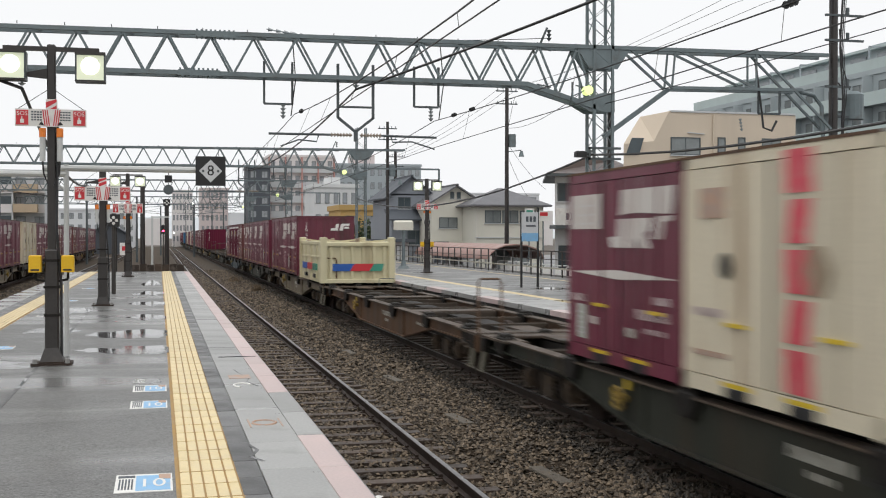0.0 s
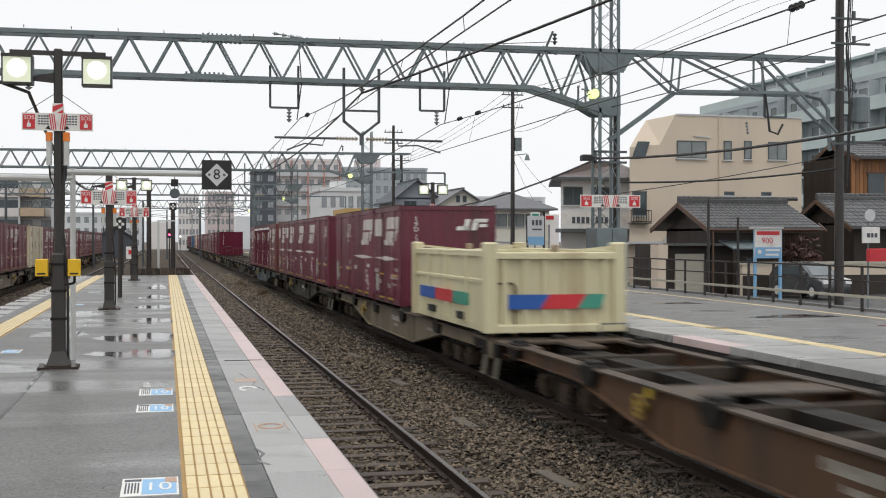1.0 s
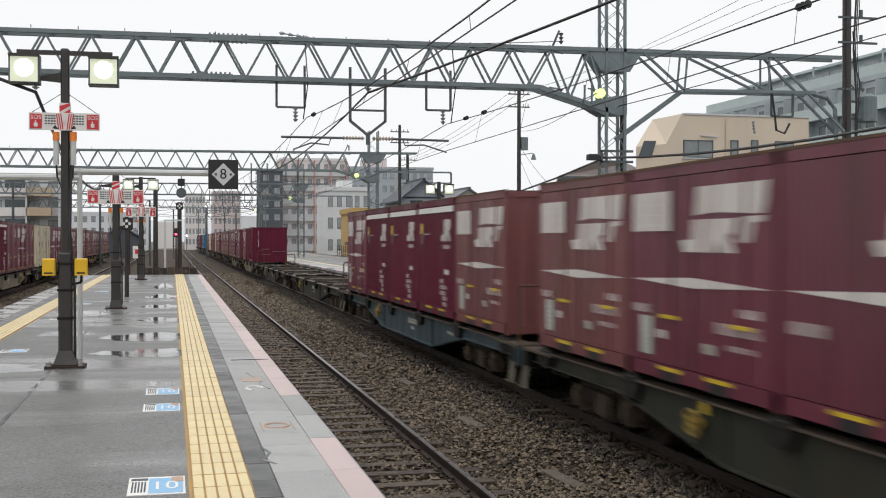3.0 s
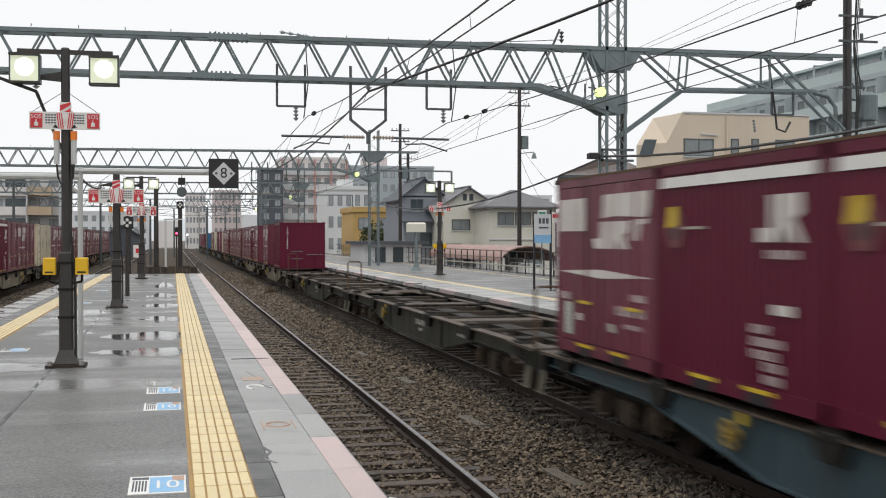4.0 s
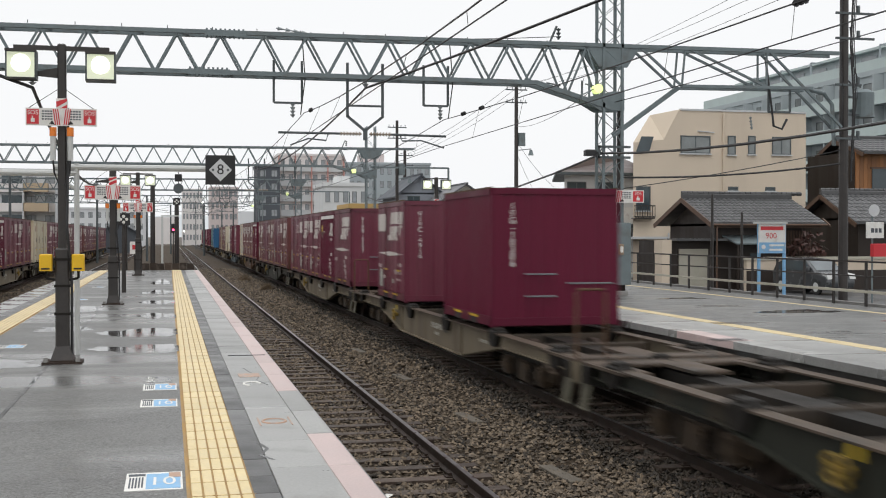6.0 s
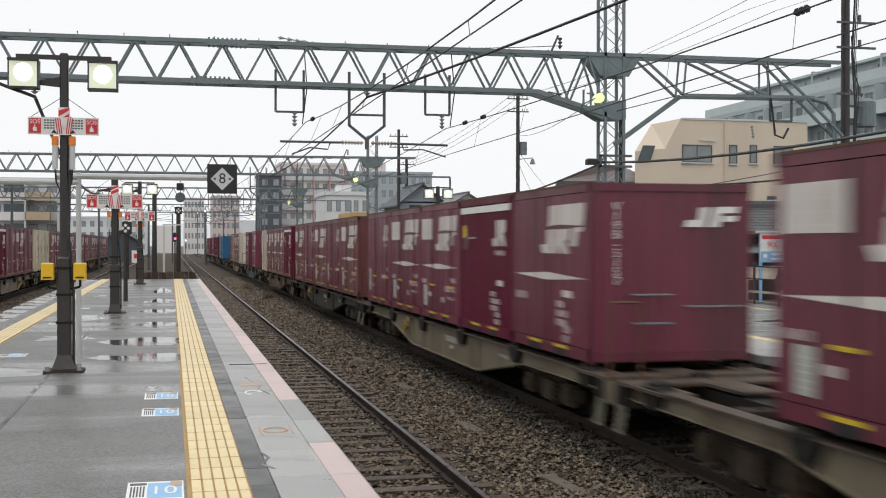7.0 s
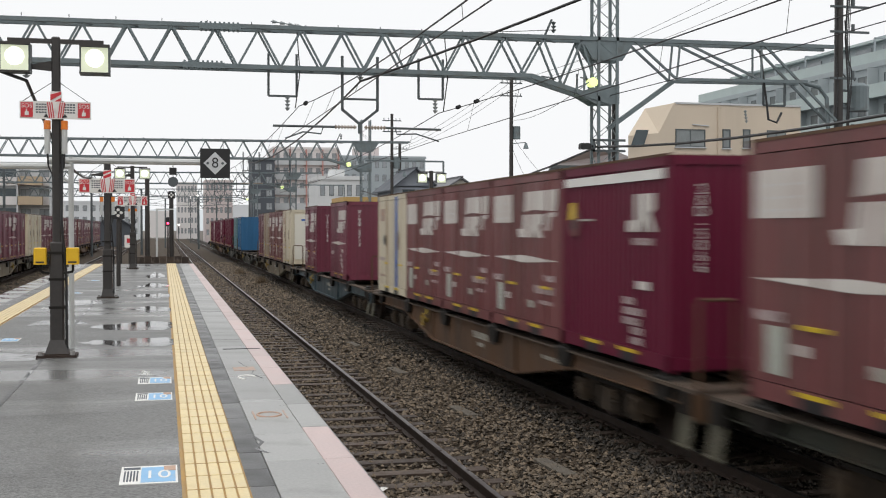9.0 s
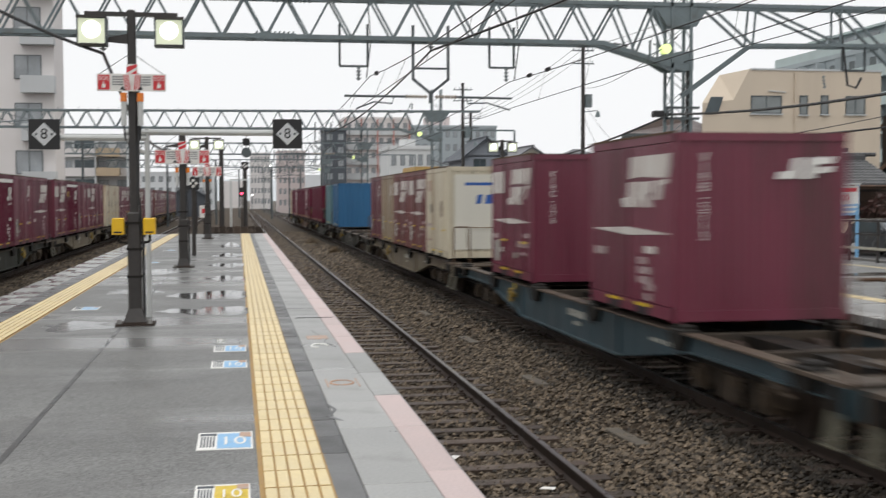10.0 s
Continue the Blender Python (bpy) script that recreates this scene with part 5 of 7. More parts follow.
            part("splice_plate", plate, M["galv"], t, "bolted splice plate")
        for k, (dx, r) in enumerate(((0.17, 0.03), (0.23, 0.018), (-0.16, 0.02), (0.28, 0.012))):
            part("post_cable", Geo().cable([(18.42 + dx, y - 0.1, 11.4), (18.42 + dx + 0.05, y - 0.12, 9.5), (18.42 + dx - 0.02, y - 0.1, 8.0), (18.42 + dx + 0.06, y - 0.13, 6.6), (18.42 + dx, y - 0.1, 4.2 + k * 0.6)], r), M["wire"], t)
        for z in (8.9, 8.2, 6.9, 5.4):
            part("post_arm", Geo().bar((18.1, y - 0.1, z), (19.3 if z > 8 else 18.9, y - 0.1, z), 0.06).rod((18.8, y - 0.1, z), (18.8, y - 0.1, z + 0.22), 0.05, 8), M["galv_dark"], t, "short cross arm with insulator")
        part("hanging_loop", Geo().cable([(16.0, y, 7.6), (16.08, y - 0.1, 6.6), (16.2, y - 0.1, 5.7), (16.45, y - 0.1, 5.62), (16.6, y - 0.1, 5.9)], 0.035), M["wire"], t, "looped black cable")
        part("insulator", insulator(Geo(), (15.55, y, 5.95), (15.6, y, 5.6), 0.05, 4), M["insul_g"], t)
        part("hanger_frame", Geo().bar((16.1, y, 6.75), (16.1, y, 6.1), 0.05).bar((16.1, y, 6.1), (16.75, y, 6.1), 0.05).bar((16.75, y, 6.1), (16.75, y, 6.75), 0.05), M["galv_dark"], t)
    else:
        part("signal_lamp", Geo().rod((10.4, y - 0.34, 6.4), (10.4, y - 0.1, 6.4), 0.13, 12), M["signal_green"], t, "lit green lamp")
        part("outrigger", Geo().bar((xt, y, 6.65), (16.1, y, 6.65), 0.1).bar((16.1, y, 6.65), (16.1, y, 5.6), 0.1), M["galv"], t)
    return t


gantry(29.2, -16.08, True)
g2 = gantry(67.0, -16.08, False)
copy_thing(g2, pose(0, 39, 0))
copy_thing(g2, pose(0, 84, 0))

# equipment cabinet round the foot of the mast
cab = thing("equipment_cabinet", "weathered grey-blue steel cabinet round the mast foot", "cabinet", at=pose(11.46, 29.2, PLAT))
part("plinth", Geo().box(-0.36, 0.36, -0.4, 0.4, 0.0, 0.12, 0.02), M["concrete"], cab)
part("foot", Geo().box(-0.3, 0.3, -0.33, 0.33, 0.12, 0.28), M["dark"], cab)
part("body", Geo().box(-0.43, 0.43, -0.42, 0.42, 0.28, 1.92, 0.015), M["galv"], cab)
part("door_seam", Geo().box(-0.006, 0.006, -0.425, -0.415, 0.32, 1.88), M["dark"], cab)
part("call_box", Geo().box(0.06, 0.2, -0.5, -0.42, 1.08, 1.36, 0.02), M["tan"], cab, "small orange-brown call box")
part("call_button", Geo().box(0.09, 0.17, -0.51, -0.5, 1.14, 1.3), M["white"], cab)


# ------------------------------------------------------------ signs
def sos_sign(parent, w, h, z, y):
    """White board with two red end panels, a striped middle and two black arrows; in its parent's space."""
    part("sign_board", Geo().box(-w / 2, w / 2, y - 0.012, y + 0.012, z - h / 2, z + h / 2), M["white"], parent, "white emergency-button board")
    for s in (-1, 1):
        c = s * w * 0.4
        pn = part("red_panel", Geo().box(c - w * 0.085, c + w * 0.085, y - 0.017, y - 0.012, z - h * 0.42, z + h * 0.42), M["label_red"], parent, "red panel")
        part("lettering", words("SOS", h * 0.34, M["white"], 0.001), None, pn, at=pose(c, y - 0.019, z + h * 0.22, 90, 0, 0))
        part("hand_symbol", Geo().box(c - w * 0.012, c + w * 0.004, y - 0.02, y - 0.017, z - h * 0.1, z + h * 0.04).box(c - w * 0.028, c + w * 0.026, y - 0.02, y - 0.017, z - h * 0.32, z - h * 0.1), M["white"], pn)
        bars = Geo()
        for k in range(4):
            for j in range(4):
                u = s * w * 0.2 + (j - 1.5) * w * 0.04
                bars.box(u - w * 0.015, u + w * 0.015, y - 0.015, y - 0.012, z + h * (0.28 - k * 0.15), z + h * (0.36 - k * 0.15))
        tagged(part("print", bars, M["charcoal"], parent, "rows of small dark print"), kind="stuff")
        part("arrow", Geo().prism([(s * w * 0.09, z - h * 0.45), (s * w * 0.17, z - h * 0.4), (s * w * 0.13, z - h * 0.2)], "y", y - 0.016, y - 0.012), M["black"], parent)
        st = Geo()
        for k in range(3):
            a = s * w * (0.03 + 0.03 * k)
            st.prism([(a, z - h * 0.45), (a + w * 0.016, z - h * 0.45), (a + s * w * 0.03 + w * 0.016, z + h * 0.45), (a + s * w * 0.03, z + h * 0.45)], "y", y - 0.015, y - 0.012)
        part("warning_stripes", st, M["label_red"], parent)


def striped_sleeve(parent, r, z0, z1):
    part("sleeve", Geo().box(-r, r, -r, r, z0, z1), M["white"], parent, "white sleeve with red stripes")
    g, n = Geo(), max(2, int((z1 - z0) / 0.1))
    for k in range(n):
        a = z0 + (z1 - z0) * k / n
        h = (z1 - z0) / n
        g.prism([(-r, a), (r, a + h * 0.7), (r, min(z1, a + h * 1.35)), (-r, min(z1, a + h * 0.65))], "y", -r - 0.005, -r)
    part("red_stripes", g, M["label_red"], parent)


def floodlight(parent, x, z, w, y):
    h = part("floodlight", Geo().box(x - w / 2, x + w / 2, y - 0.06, y + 0.16, z - w / 2, z + w / 2, 0.01), M["galv_dark"], parent, "square floodlight housing")
    part("lens", Geo().box(x - w * 0.44, x + w * 0.44, y - 0.068, y - 0.061, z - w * 0.44, z + w * 0.4), M["lens"], h, "frosted glass")
    part("glowing_bulb", Geo().rod((x, y - 0.075, z + 0.01), (x, y - 0.069, z + 0.01), w * 0.3, 16), M["lamp"], h, "bright white glow")
    part("hood", Geo().box(x - w * 0.5, x + w * 0.5, y - 0.1, y - 0.06, z + w * 0.42, z + w * 0.5), M["post"], h)
    part("hood", Geo().box(x - w * 0.5, x + w * 0.5, y - 0.09, y - 0.06, z - w * 0.5, z - w * 0.46), M["post"], h)


def platform_post(x, y, height, lamps, sign_w, sign_h, sign_z, boxes, label, half=0.075):
    p = thing("lamp_post" if lamps else "sign_post", label, "post", "posts along the platforms", at=pose(x, y, PLAT))
    part("base_plate", Geo().box(-0.24, 0.24, -0.2, 0.2, 0.0, 0.025).box(-0.15, 0.15, -0.15, 0.15, 0.025, 0.04), M["rail"], p, "rusty base plate")
    fl = Geo()
    n = 4
    lo, hi = 0.145, half + 0.032
    ring0 = [(-lo, -lo, 0.03), (lo, -lo, 0.03), (lo, lo, 0.03), (-lo, lo, 0.03)]
    ring1 = [(-hi, -hi, 0.21), (hi, -hi, 0.21), (hi, hi, 0.21), (-hi, hi, 0.21)]
    fl.add(ring0 + ring1, [(3, 2, 1, 0), (4, 5, 6, 7)] + [(i, (i + 1) % n, n + (i + 1) % n, n + i) for i in range(n)])
    part("foot", fl, M["post"], p)
    part("lower_shaft", Geo().box(-hi, hi, -hi, hi, 0.21, height * 0.36, 0.02), M["post"], p)
    part("shaft", Geo().box(-half, half, -half, half, height * 0.36, height, 0.015), M["post"], p)
    for sx in (-0.19, 0.19):
        part("anchor_cap", Geo().rod((sx, -0.17, 0.02), (sx, -0.17, 0.08), 0.03, 8), M["concrete"], p)
    for z in (0.6, 0.95, 1.28):
        part("strap", Geo().box(-hi - 0.012, hi + 0.012, -hi - 0.012, hi + 0.012, z, z + 0.03), M["dark"], p, "steel strap band")
    part("cable", Geo().cable([(hi + 0.03, -0.03, 0.1), (hi + 0.03, -0.05, 1.0), (hi - 0.02, -hi - 0.03, 1.7), (half + 0.02, -0.06, height * 0.6), (half + 0.02, 0, height * 0.8)], 0.018), M["wire"], p)
    if sign_w:
        sos_sign(p, sign_w, sign_h, sign_z, -half - 0.05)
        striped_sleeve(p, half + 0.012, sign_z - sign_h * 0.5, sign_z + sign_h * 1.1)
        for s in (-1, 1):
            part("guy_wire", Geo().rod((s * half, -half, sign_z + sign_h * 1.6), (s * sign_w * 0.46, -half - 0.04, sign_z + sign_h * 0.5), 0.004, 4), M["wire"], p)
            z = sign_z - sign_h * 1.1
            a = part("beacon", Geo().rod((s * (half + 0.05), -0.08, z - 0.3), (s * (half + 0.05), -0.08, z), 0.035, 10), M["alu"], p, "white beacon body")
            part("beacon_lens", Geo().rod((s * (half + 0.05), -0.08, z), (s * (half + 0.05), -0.08, z + 0.11), 0.042, 10), M["orange"], a, "orange lens")
            part("beacon_cable", Geo().cable([(s * (half + 0.05), -0.08, z - 0.3), (s * (half + 0.04), -0.06, z - 0.45), (s * half * 0.6, -half - 0.01, z - 0.6)], 0.012), M["wire"], p)
    if boxes:
        for s in (-1, 1):
            c = s * (half + 0.14)
            b = part("button_box", Geo().box(c - 0.075, c + 0.075, -0.14, 0.02, 1.15, 1.36, 0.012), M["box_yellow"], p, "yellow emergency-button box")
            part("label", Geo().box(c - 0.05, c + 0.05, -0.144, -0.14, 1.17, 1.19), M["black"], b)
            part("box_bracket", Geo().bar((c, -0.04, 1.15), (c, -0.04, 1.06), 0.03).bar((c, -0.04, 1.06), (0, -0.04, 1.02), 0.03), M["dark"], p)
    if lamps:
        w, reach = lamps
        part("cross_arm", Geo().box(-reach - 0.1, reach + 0.1, -0.04, 0.04, height - 0.08, height - 0.03), M["post"], p)
        for s in (-1, 1):
            floodlight(p, s * reach, height - 0.1 - w / 2, w, -0.1)
    part("bracket_arm", Geo().prism([(-half, height * 0.925), (-0.36, height * 0.908), (-0.37, height * 0.9), (-half, height * 0.893)], "y", -0.02, 0.02), M["post"], p)
    part("insulator", insulator(Geo(), (-0.35, 0, height * 0.9), (-0.35, 0, height * 0.87), 0.05, 3), M["insul_g"], p)
    return p


platform_post(-1.3, 15.24, 3.98, (0.365, 0.47), 0.84, 0.215, 3.06, True, "dark square lamp post with two lit floodlights and signs", 0.052)
platform_post(-1.26, 27.75, 3.12, None, 1.24, 0.33, 2.57, False, "dark square sign post with red and white board")
platform_post(-1.2, 47.3, 4.05, (0.42, 0.47), 1.14, 0.38, 2.68, False, "dark square lamp post with two lit floodlights")
platform_post(11.3, 49.3, 4.1, (0.44, 0.42), 0.95, 0.26, 2.88, True, "dark square lamp post with two lit floodlights")

# boards of the mast on the other platform
ms = thing("mast_sign", "red and white emergency board strapped to lattice mast", "sign", at=pose(11.42, 28.9, 0))
sos_sign(ms, 1.68, 0.33, 3.72, -0.08)
part("strap", Geo().box(-0.32, 0.32, -0.06, 0.0, 3.6, 3.64).box(-0.32, 0.32, -0.06, 0.0, 3.8, 3.84), M["dark"], ms)


def eight_sign(x, y, z, beam_from, post_x):
    t = thing("stop_sign", "black square stop-position board with pale diamond and 8", "sign", "stop boards over the platform", at=pose(x, y, z))
    part("board", Geo().box(-0.2, 0.2, -0.02, 0.02, -0.2, 0.2, 0.004), M["black"], t)
    part("diamond", Geo().prism([(0, -0.155), (0.155, 0), (0, 0.155), (-0.155, 0)], "y", -0.025, -0.02), M["sign_grey"], t, "pale grey diamond")
    part("numeral", words("8", 0.2, M["black"], 0.001), None, t, "black numeral", at=pose(0, -0.027, 0, 90, 0, 0))
    dots = Geo()
    for s in (-1, 1):
        dots.rod((s * 0.1, -0.029, 0), (s * 0.1, -0.025, 0), 0.018, 10)
    part("rivet", dots, M["galv_dark"], t)
    return t


wp = thing("white_bracket_post", "slim white steel post with side arms", "post", at=pose(-1.2, 16.2, PLAT))
part("pole", Geo().rod((0, 0, 0), (0, 0, 2.55), 0.035, 10), M["alu"], wp)
part("arm", Geo().rod((-0.3, 0, 2.5), (1.72, 0, 2.5), 0.042, 8), M["alu"], wp, "white horizontal arm")
part("arm", Geo().rod((0.0, 0, 2.42), (-1.15, 0, 2.42), 0.04, 8), M["alu"], wp, "white horizontal arm")
part("brace", Geo().rod((0, 0, 2.2), (-0.32, 0, 2.42), 0.022, 6), M["alu"], wp)
eight_sign(0.68, 16.15, 3.585, 0, 0)
eight_sign(-2.52, 16.15, 3.56, 0, 0)


# small black route board on a thin post, and signals at the platform end
def signal_post(x, y, z0, top, kind, label, r=0.06):
    t = thing("signal_post", label, "signal", "signals by the tracks", at=pose(x, y, 0))
    part("pole", Geo().rod((0, 0, z0), (0, 0, top), r, 10, r * 0.85), M["post"], t)
    if "board" in kind:
        part("board", Geo().box(-0.17, 0.17, -r - 0.03, -r, top - 0.36, top - 0.02), M["black"], t, "black board with white dots")
        d = Geo()
        for a, b in ((0.08, 0.0), (-0.08, 0.0), (0, 0.08), (0, -0.08)):
            d.rod((a, -r - 0.036, top - 0.19 + b), (a, -r - 0.03, top - 0.19 + b), 0.045, 8)
        part("dots", d, M["white"], t)
    if "red" in kind:
        part("signal_head", Geo().box(-0.15, 0.15, -0.2, 0.0, top - 0.75, top - 0.02, 0.05), M["black"], t, "black signal head")
        part("red_light", Geo().rod((0, -0.215, top - 0.5), (0, -0.2, top - 0.5), 0.09, 12), M["signal_red"], t, "lit red light")
    return t


signal_post(-1.23, 33.4, PLAT, 3.32, "board", "thin black post with dotted route board")
signal_post(-0.75, 55.5, -0.3, 5.0, "", "dark round steel pole past the platform", 0.12)
signal_post(0.35, 58.0, -0.3, 4.5, "board", "dark pole with dotted route board", 0.12)
signal_post(-2.6, 75.0, -0.3, 4.0, "red", "railway signal showing a red light")
signal_post(0.3, 95.0, -0.3, 3.6, "red", "railway signal showing a red light")
wpost = thing("white_arm_post", "thin white steel post with a short arm", "post", at=pose(-0.32, 54.8, -0.4))
part("pole", Geo().box(-0.05, 0.05, -0.05, 0.05, 0.0, 4.0), M["alu"], wpost)
part("arm", Geo().bar((0, 0, 3.97), (0.75, 0, 3.97), 0.06), M["alu"], wpost)
board = thing("notice_board", "small white notice board with red mark", "sign", at=pose(-1.5, 53.2, PLAT))
part("leg", Geo().rod((0, 0, 0), (0, 0, 1.0), 0.03), M["post"], board)
part("panel", Geo().box(-0.2, 0.2, -0.03, 0.0, 0.75, 1.3), M["white"], board)
part("mark", Geo().box(-0.1, 0.1, -0.035, -0.03, 0.95, 1.15), M["label_red"], board)
spk = thing("hanging_disc", "round grey disc and black box hung from the gantry", "signal", at=pose(0.5, 67, 0))
part("box", Geo().box(-0.2, 0.2, -0.16, 0.16, 5.7, 6.1, 0.03), M["black"], spk)
part("dish", Geo().rod((0, -0.2, 5.3), (0, 0.08, 5.3), 0.28, 16), M["galv_dark"], spk)
part("rod", Geo().rod((0, 0, 5.2), (0, 0, 6.7), 0.02), M["dark"], spk)


# station name board on two black posts
nb = thing("station_name_board", "white and blue name board on two black posts", "sign", at=pose(11.26, 34.7, PLAT))
for dx in (-0.27, 0.27):
    part("leg", Geo().box(dx - 0.03, dx + 0.03, -0.03, 0.03, 0.0, 2.5 if dx > 0 else 2.2), M["black"], nb)
part("panel", Geo().box(-0.28, 0.26, -0.06, -0.03, 1.6, 2.35), M["sign_grey"], nb, "pale panel")
part("blue_band", Geo().box(-0.28, 0.26, -0.064, -0.06, 1.44, 1.7), M["pale_blue"], nb, "blue band")
pr = Geo()
for k in range(3):
    pr.box(-0.14 + k * 0.12, -0.06 + k * 0.12, -0.066, -0.06, 2.05, 2.22)
part("print", pr.box(-0.14, 0.18, -0.066, -0.06, 1.9, 1.95), M["charcoal"], nb)

# rounded white lamp sign on a pale post
rs = thing("rounded_sign", "white rounded sign on a pale post", "sign", at=pose(11.75, 56.4, PLAT))
part("base", Geo().rod((0, 0, 0), (0, 0, 0.12), 0.3, 14, 0.22).rod((0, 0, 0.12), (0, 0, 0.4), 0.16, 12, 0.09), M["galv"], rs)
part("pole", Geo().rod((0, 0, 0.4), (0, 0, 1.9), 0.085, 10), M["galv"], rs)
part("panel", Geo().box(-0.5, 0.5, -0.1, 0.1, 1.9, 2.38, 0.08), M["ivory"], rs, "white rounded box")


# ------------------------------------------------------------ overhead wires
def wire(name, pts, r, label):
    return tagged(part(name, Geo().cable(pts, r, 5), M["wire"]), label, "wire", "wires over the tracks")


spans = [(-12.0, 29.2), (29.2, 67.0), (67.0, 106.0), (106.0, 151.0)]
# for each track: contact wire and messenger, span by span, zigzagging a little from gantry to gantry
for x_far, x_near, zm, drop in ((2.97, 3.3, 5.76, 0.69), (6.72, 7.2, 5.67, 0.33)):
    for k, (a, b) in enumerate(spans):
        p, q = ((x_near, x_far) if k % 2 == 0 else (x_far, x_near))
        wire("contact_wire", [(p, a, 4.93), (q, b, 4.93)], 0.009, "thin dark contact wire over the track")
        xm = (2.8, 3.3) if x_far < 4 else (7.05, 6.9)
        m = sag((xm[k % 2], a, zm), (xm[1 - k % 2], b, zm), drop if k == 0 else 0.38, 12)
        wire("messenger_wire", m, 0.011, "dark messenger wire sagging between gantries")
        dr = Geo()
        for n, v in enumerate(m[1:-1]):
            f = (v.y - a) / (b - a)
            dr.rod((p + (q - p) * f, v.y, 4.93), (v.x, v.y, v.z), 0.004, 4)
        tagged(part("dropper", dr, M["wire"]), "thin droppers between contact and messenger wires", "wire", kind="stuff")
for bx, by, bz in ((3.27, 27.6, 5.66), (6.9, 27.2, 5.62), (6.92, 25.6, 5.59), (7.0, 12.0, 5.36)):
    clamp = part("wire_insulator", insulator(Geo(), (bx, by - 0.15, bz), (bx, by + 0.15, bz), 0.05, 3), M["wire"])
    tagged(clamp, "dark insulator clamped on the messenger wire", "insulator", "insulators on the wires")
# feeders and signal cables
wire("feeder_cable", sag((4.85, 29.2, 6.42), (10.07, 10.2, 7.58), 0.12), 0.03, "thick black feeder cable rising from the gantry")
wire("feeder_cable", sag((4.85, 29.2, 6.42), (4.7, 67, 6.42), 0.5), 0.026, "thick black feeder cable between gantries")
wire("feeder_cable", sag((3.4, 29.2, 7.7), (10.0, 29.0, 7.9), 0.08), 0.01, "thin wire along the gantry top")
wire("signal_cable", sag((11.15, 29, 4.86), (11.5, 4, 5.3), 0.55), 0.03, "thick black cable strung beside the platform")
wire("signal_cable", sag((11.15, 29, 4.86), (11.2, 67, 4.9), 0.9), 0.03, "thick black cable strung beside the platform")
wire("signal_cable", sag((11.7, 29, 4.23), (18.42, 29.2, 4.72), 0.12), 0.026, "black cable strung to the street post")
wire("signal_cable", sag((11.7, 29, 3.93), (18.42, 29.2, 5.1), 0.06), 0.012, "black cable strung to the street post")
wire("signal_cable", sag((-1.65, 15.24, 4.53), (-4.4, 15.0, 5.9), 0.12), 0.022, "black bundled cable strung from the lamp post")
wire("signal_cable", sag((-1.65, 15.24, 4.53), (-1.62, 27.75, 3.85), 0.35), 0.022, "black bundled cable strung between posts")
for x, (nx, nz) in ((20.6, (15.76, 9.28)), (21.2, (16.24, 9.80)), (21.8, (16.71, 9.32))):
    wire("power_line", sag((nx, 30, nz), (x, 70, 11.9), 0.35), 0.008, "thin power line along the street")
    wire("power_line", sag((nx, 30, nz), (nx - 0.4, -5, nz), 0.35), 0.006, "thin power line along the street")
    wire("power_line", sag((x, 70, 11.9), (x - 2.0, 95, 9.4), 0.4), 0.012, "thin power line along the street")
for ya, yb, za, zb_ in ((70, 78, 8.6, 6.0), (70, 82, 7.9, 5.6)):
    wire("power_line", sag((21.2, ya, za), (26.5, yb, zb_), 0.25), 0.012, "thin service line to a house")
wire("power_line", sag((11.41, 29.2, 6.9), (21.2, 70, 9.5), 0.4), 0.012, "thin power line to the street pole")
wire("power_line", sag((11.41, 29.2, 6.2), (18.35, 8, 8.4), 0.2), 0.012, "thin power line rising from the mast")


# slim masts with bracket arms farther down the line
def line_mast(x, y, top, side):
    t = thing("line_mast", "slim grey overhead-line mast with bracket arm", "mast", "masts along the line", at=pose(x, y, 0))
    part("shaft", Geo().rod((0, 0, -0.4), (0, 0, top), 0.13, 8, 0.1), M["galv_dark"], t)
    part("bracket", Geo().rod((0, 0, top - 1.2), (side * 2.8, 0, top - 1.0), 0.03, 6), M["galv"], t)
    part("stay", Geo().rod((0, 0, top - 0.3), (side * 2.6, 0, top - 1.0), 0.02, 6), M["galv"], t)
    part("insulator", insulator(Geo(), (side * 0.2, 0, top - 1.19), (side * 0.7, 0, top - 1.15), 0.07, 5), M["insul"], t)
    return t


for mx, my, mt, ms_ in ((-7.2, 86, 7.2, 1), (-7.2, 124, 7.2, -1), (-12.6, 100, 7.5, 1), (9.2, 130, 7.4, -1), (9.4, 178, 7.4, -1), (-2.4, 132, 7.0, 1), (0.2, 178, 7.2, -1), (-12.6, 60, 7.6, 1), (9.3, 215, 7.4, -1), (4.7, 165, 7.0, 1)):
    line_mast(mx, my, mt, ms_)
wire("power_line", sag((-7.2, 86, 6.9), (-7.2, 150, 6.9), 0.5), 0.02, "dark wire between masts")
wire("power_line", sag((-12.6, 60, 7.2), (-12.6, 140, 7.2), 0.5), 0.02, "dark wire between masts")
wire("power_line", sag((-12.6, 100, 6.4), (9.2, 130, 6.4), 0.5), 0.025, "dark cross-span wire over the tracks")
wire("power_line", sag((-7.2, 124, 6.2), (9.4, 178, 6.3), 0.6), 0.025, "dark cross-span wire over the tracks")


# ------------------------------------------------------------ street side: fence, cars, houses
STREET = 0.35
tagged(part("street", Geo().box(15.45, 60, -10, 140, STREET - 0.9, STREET), M["road"]), "wet dark asphalt street beside the station", "road", kind="structure")
tagged(part("platform_kerb", Geo().box(15.3, 15.45, 2, 150, -0.6, PLAT + 0.06), M["concrete"]), "grey concrete kerb behind the platform", "kerb", kind="structure")


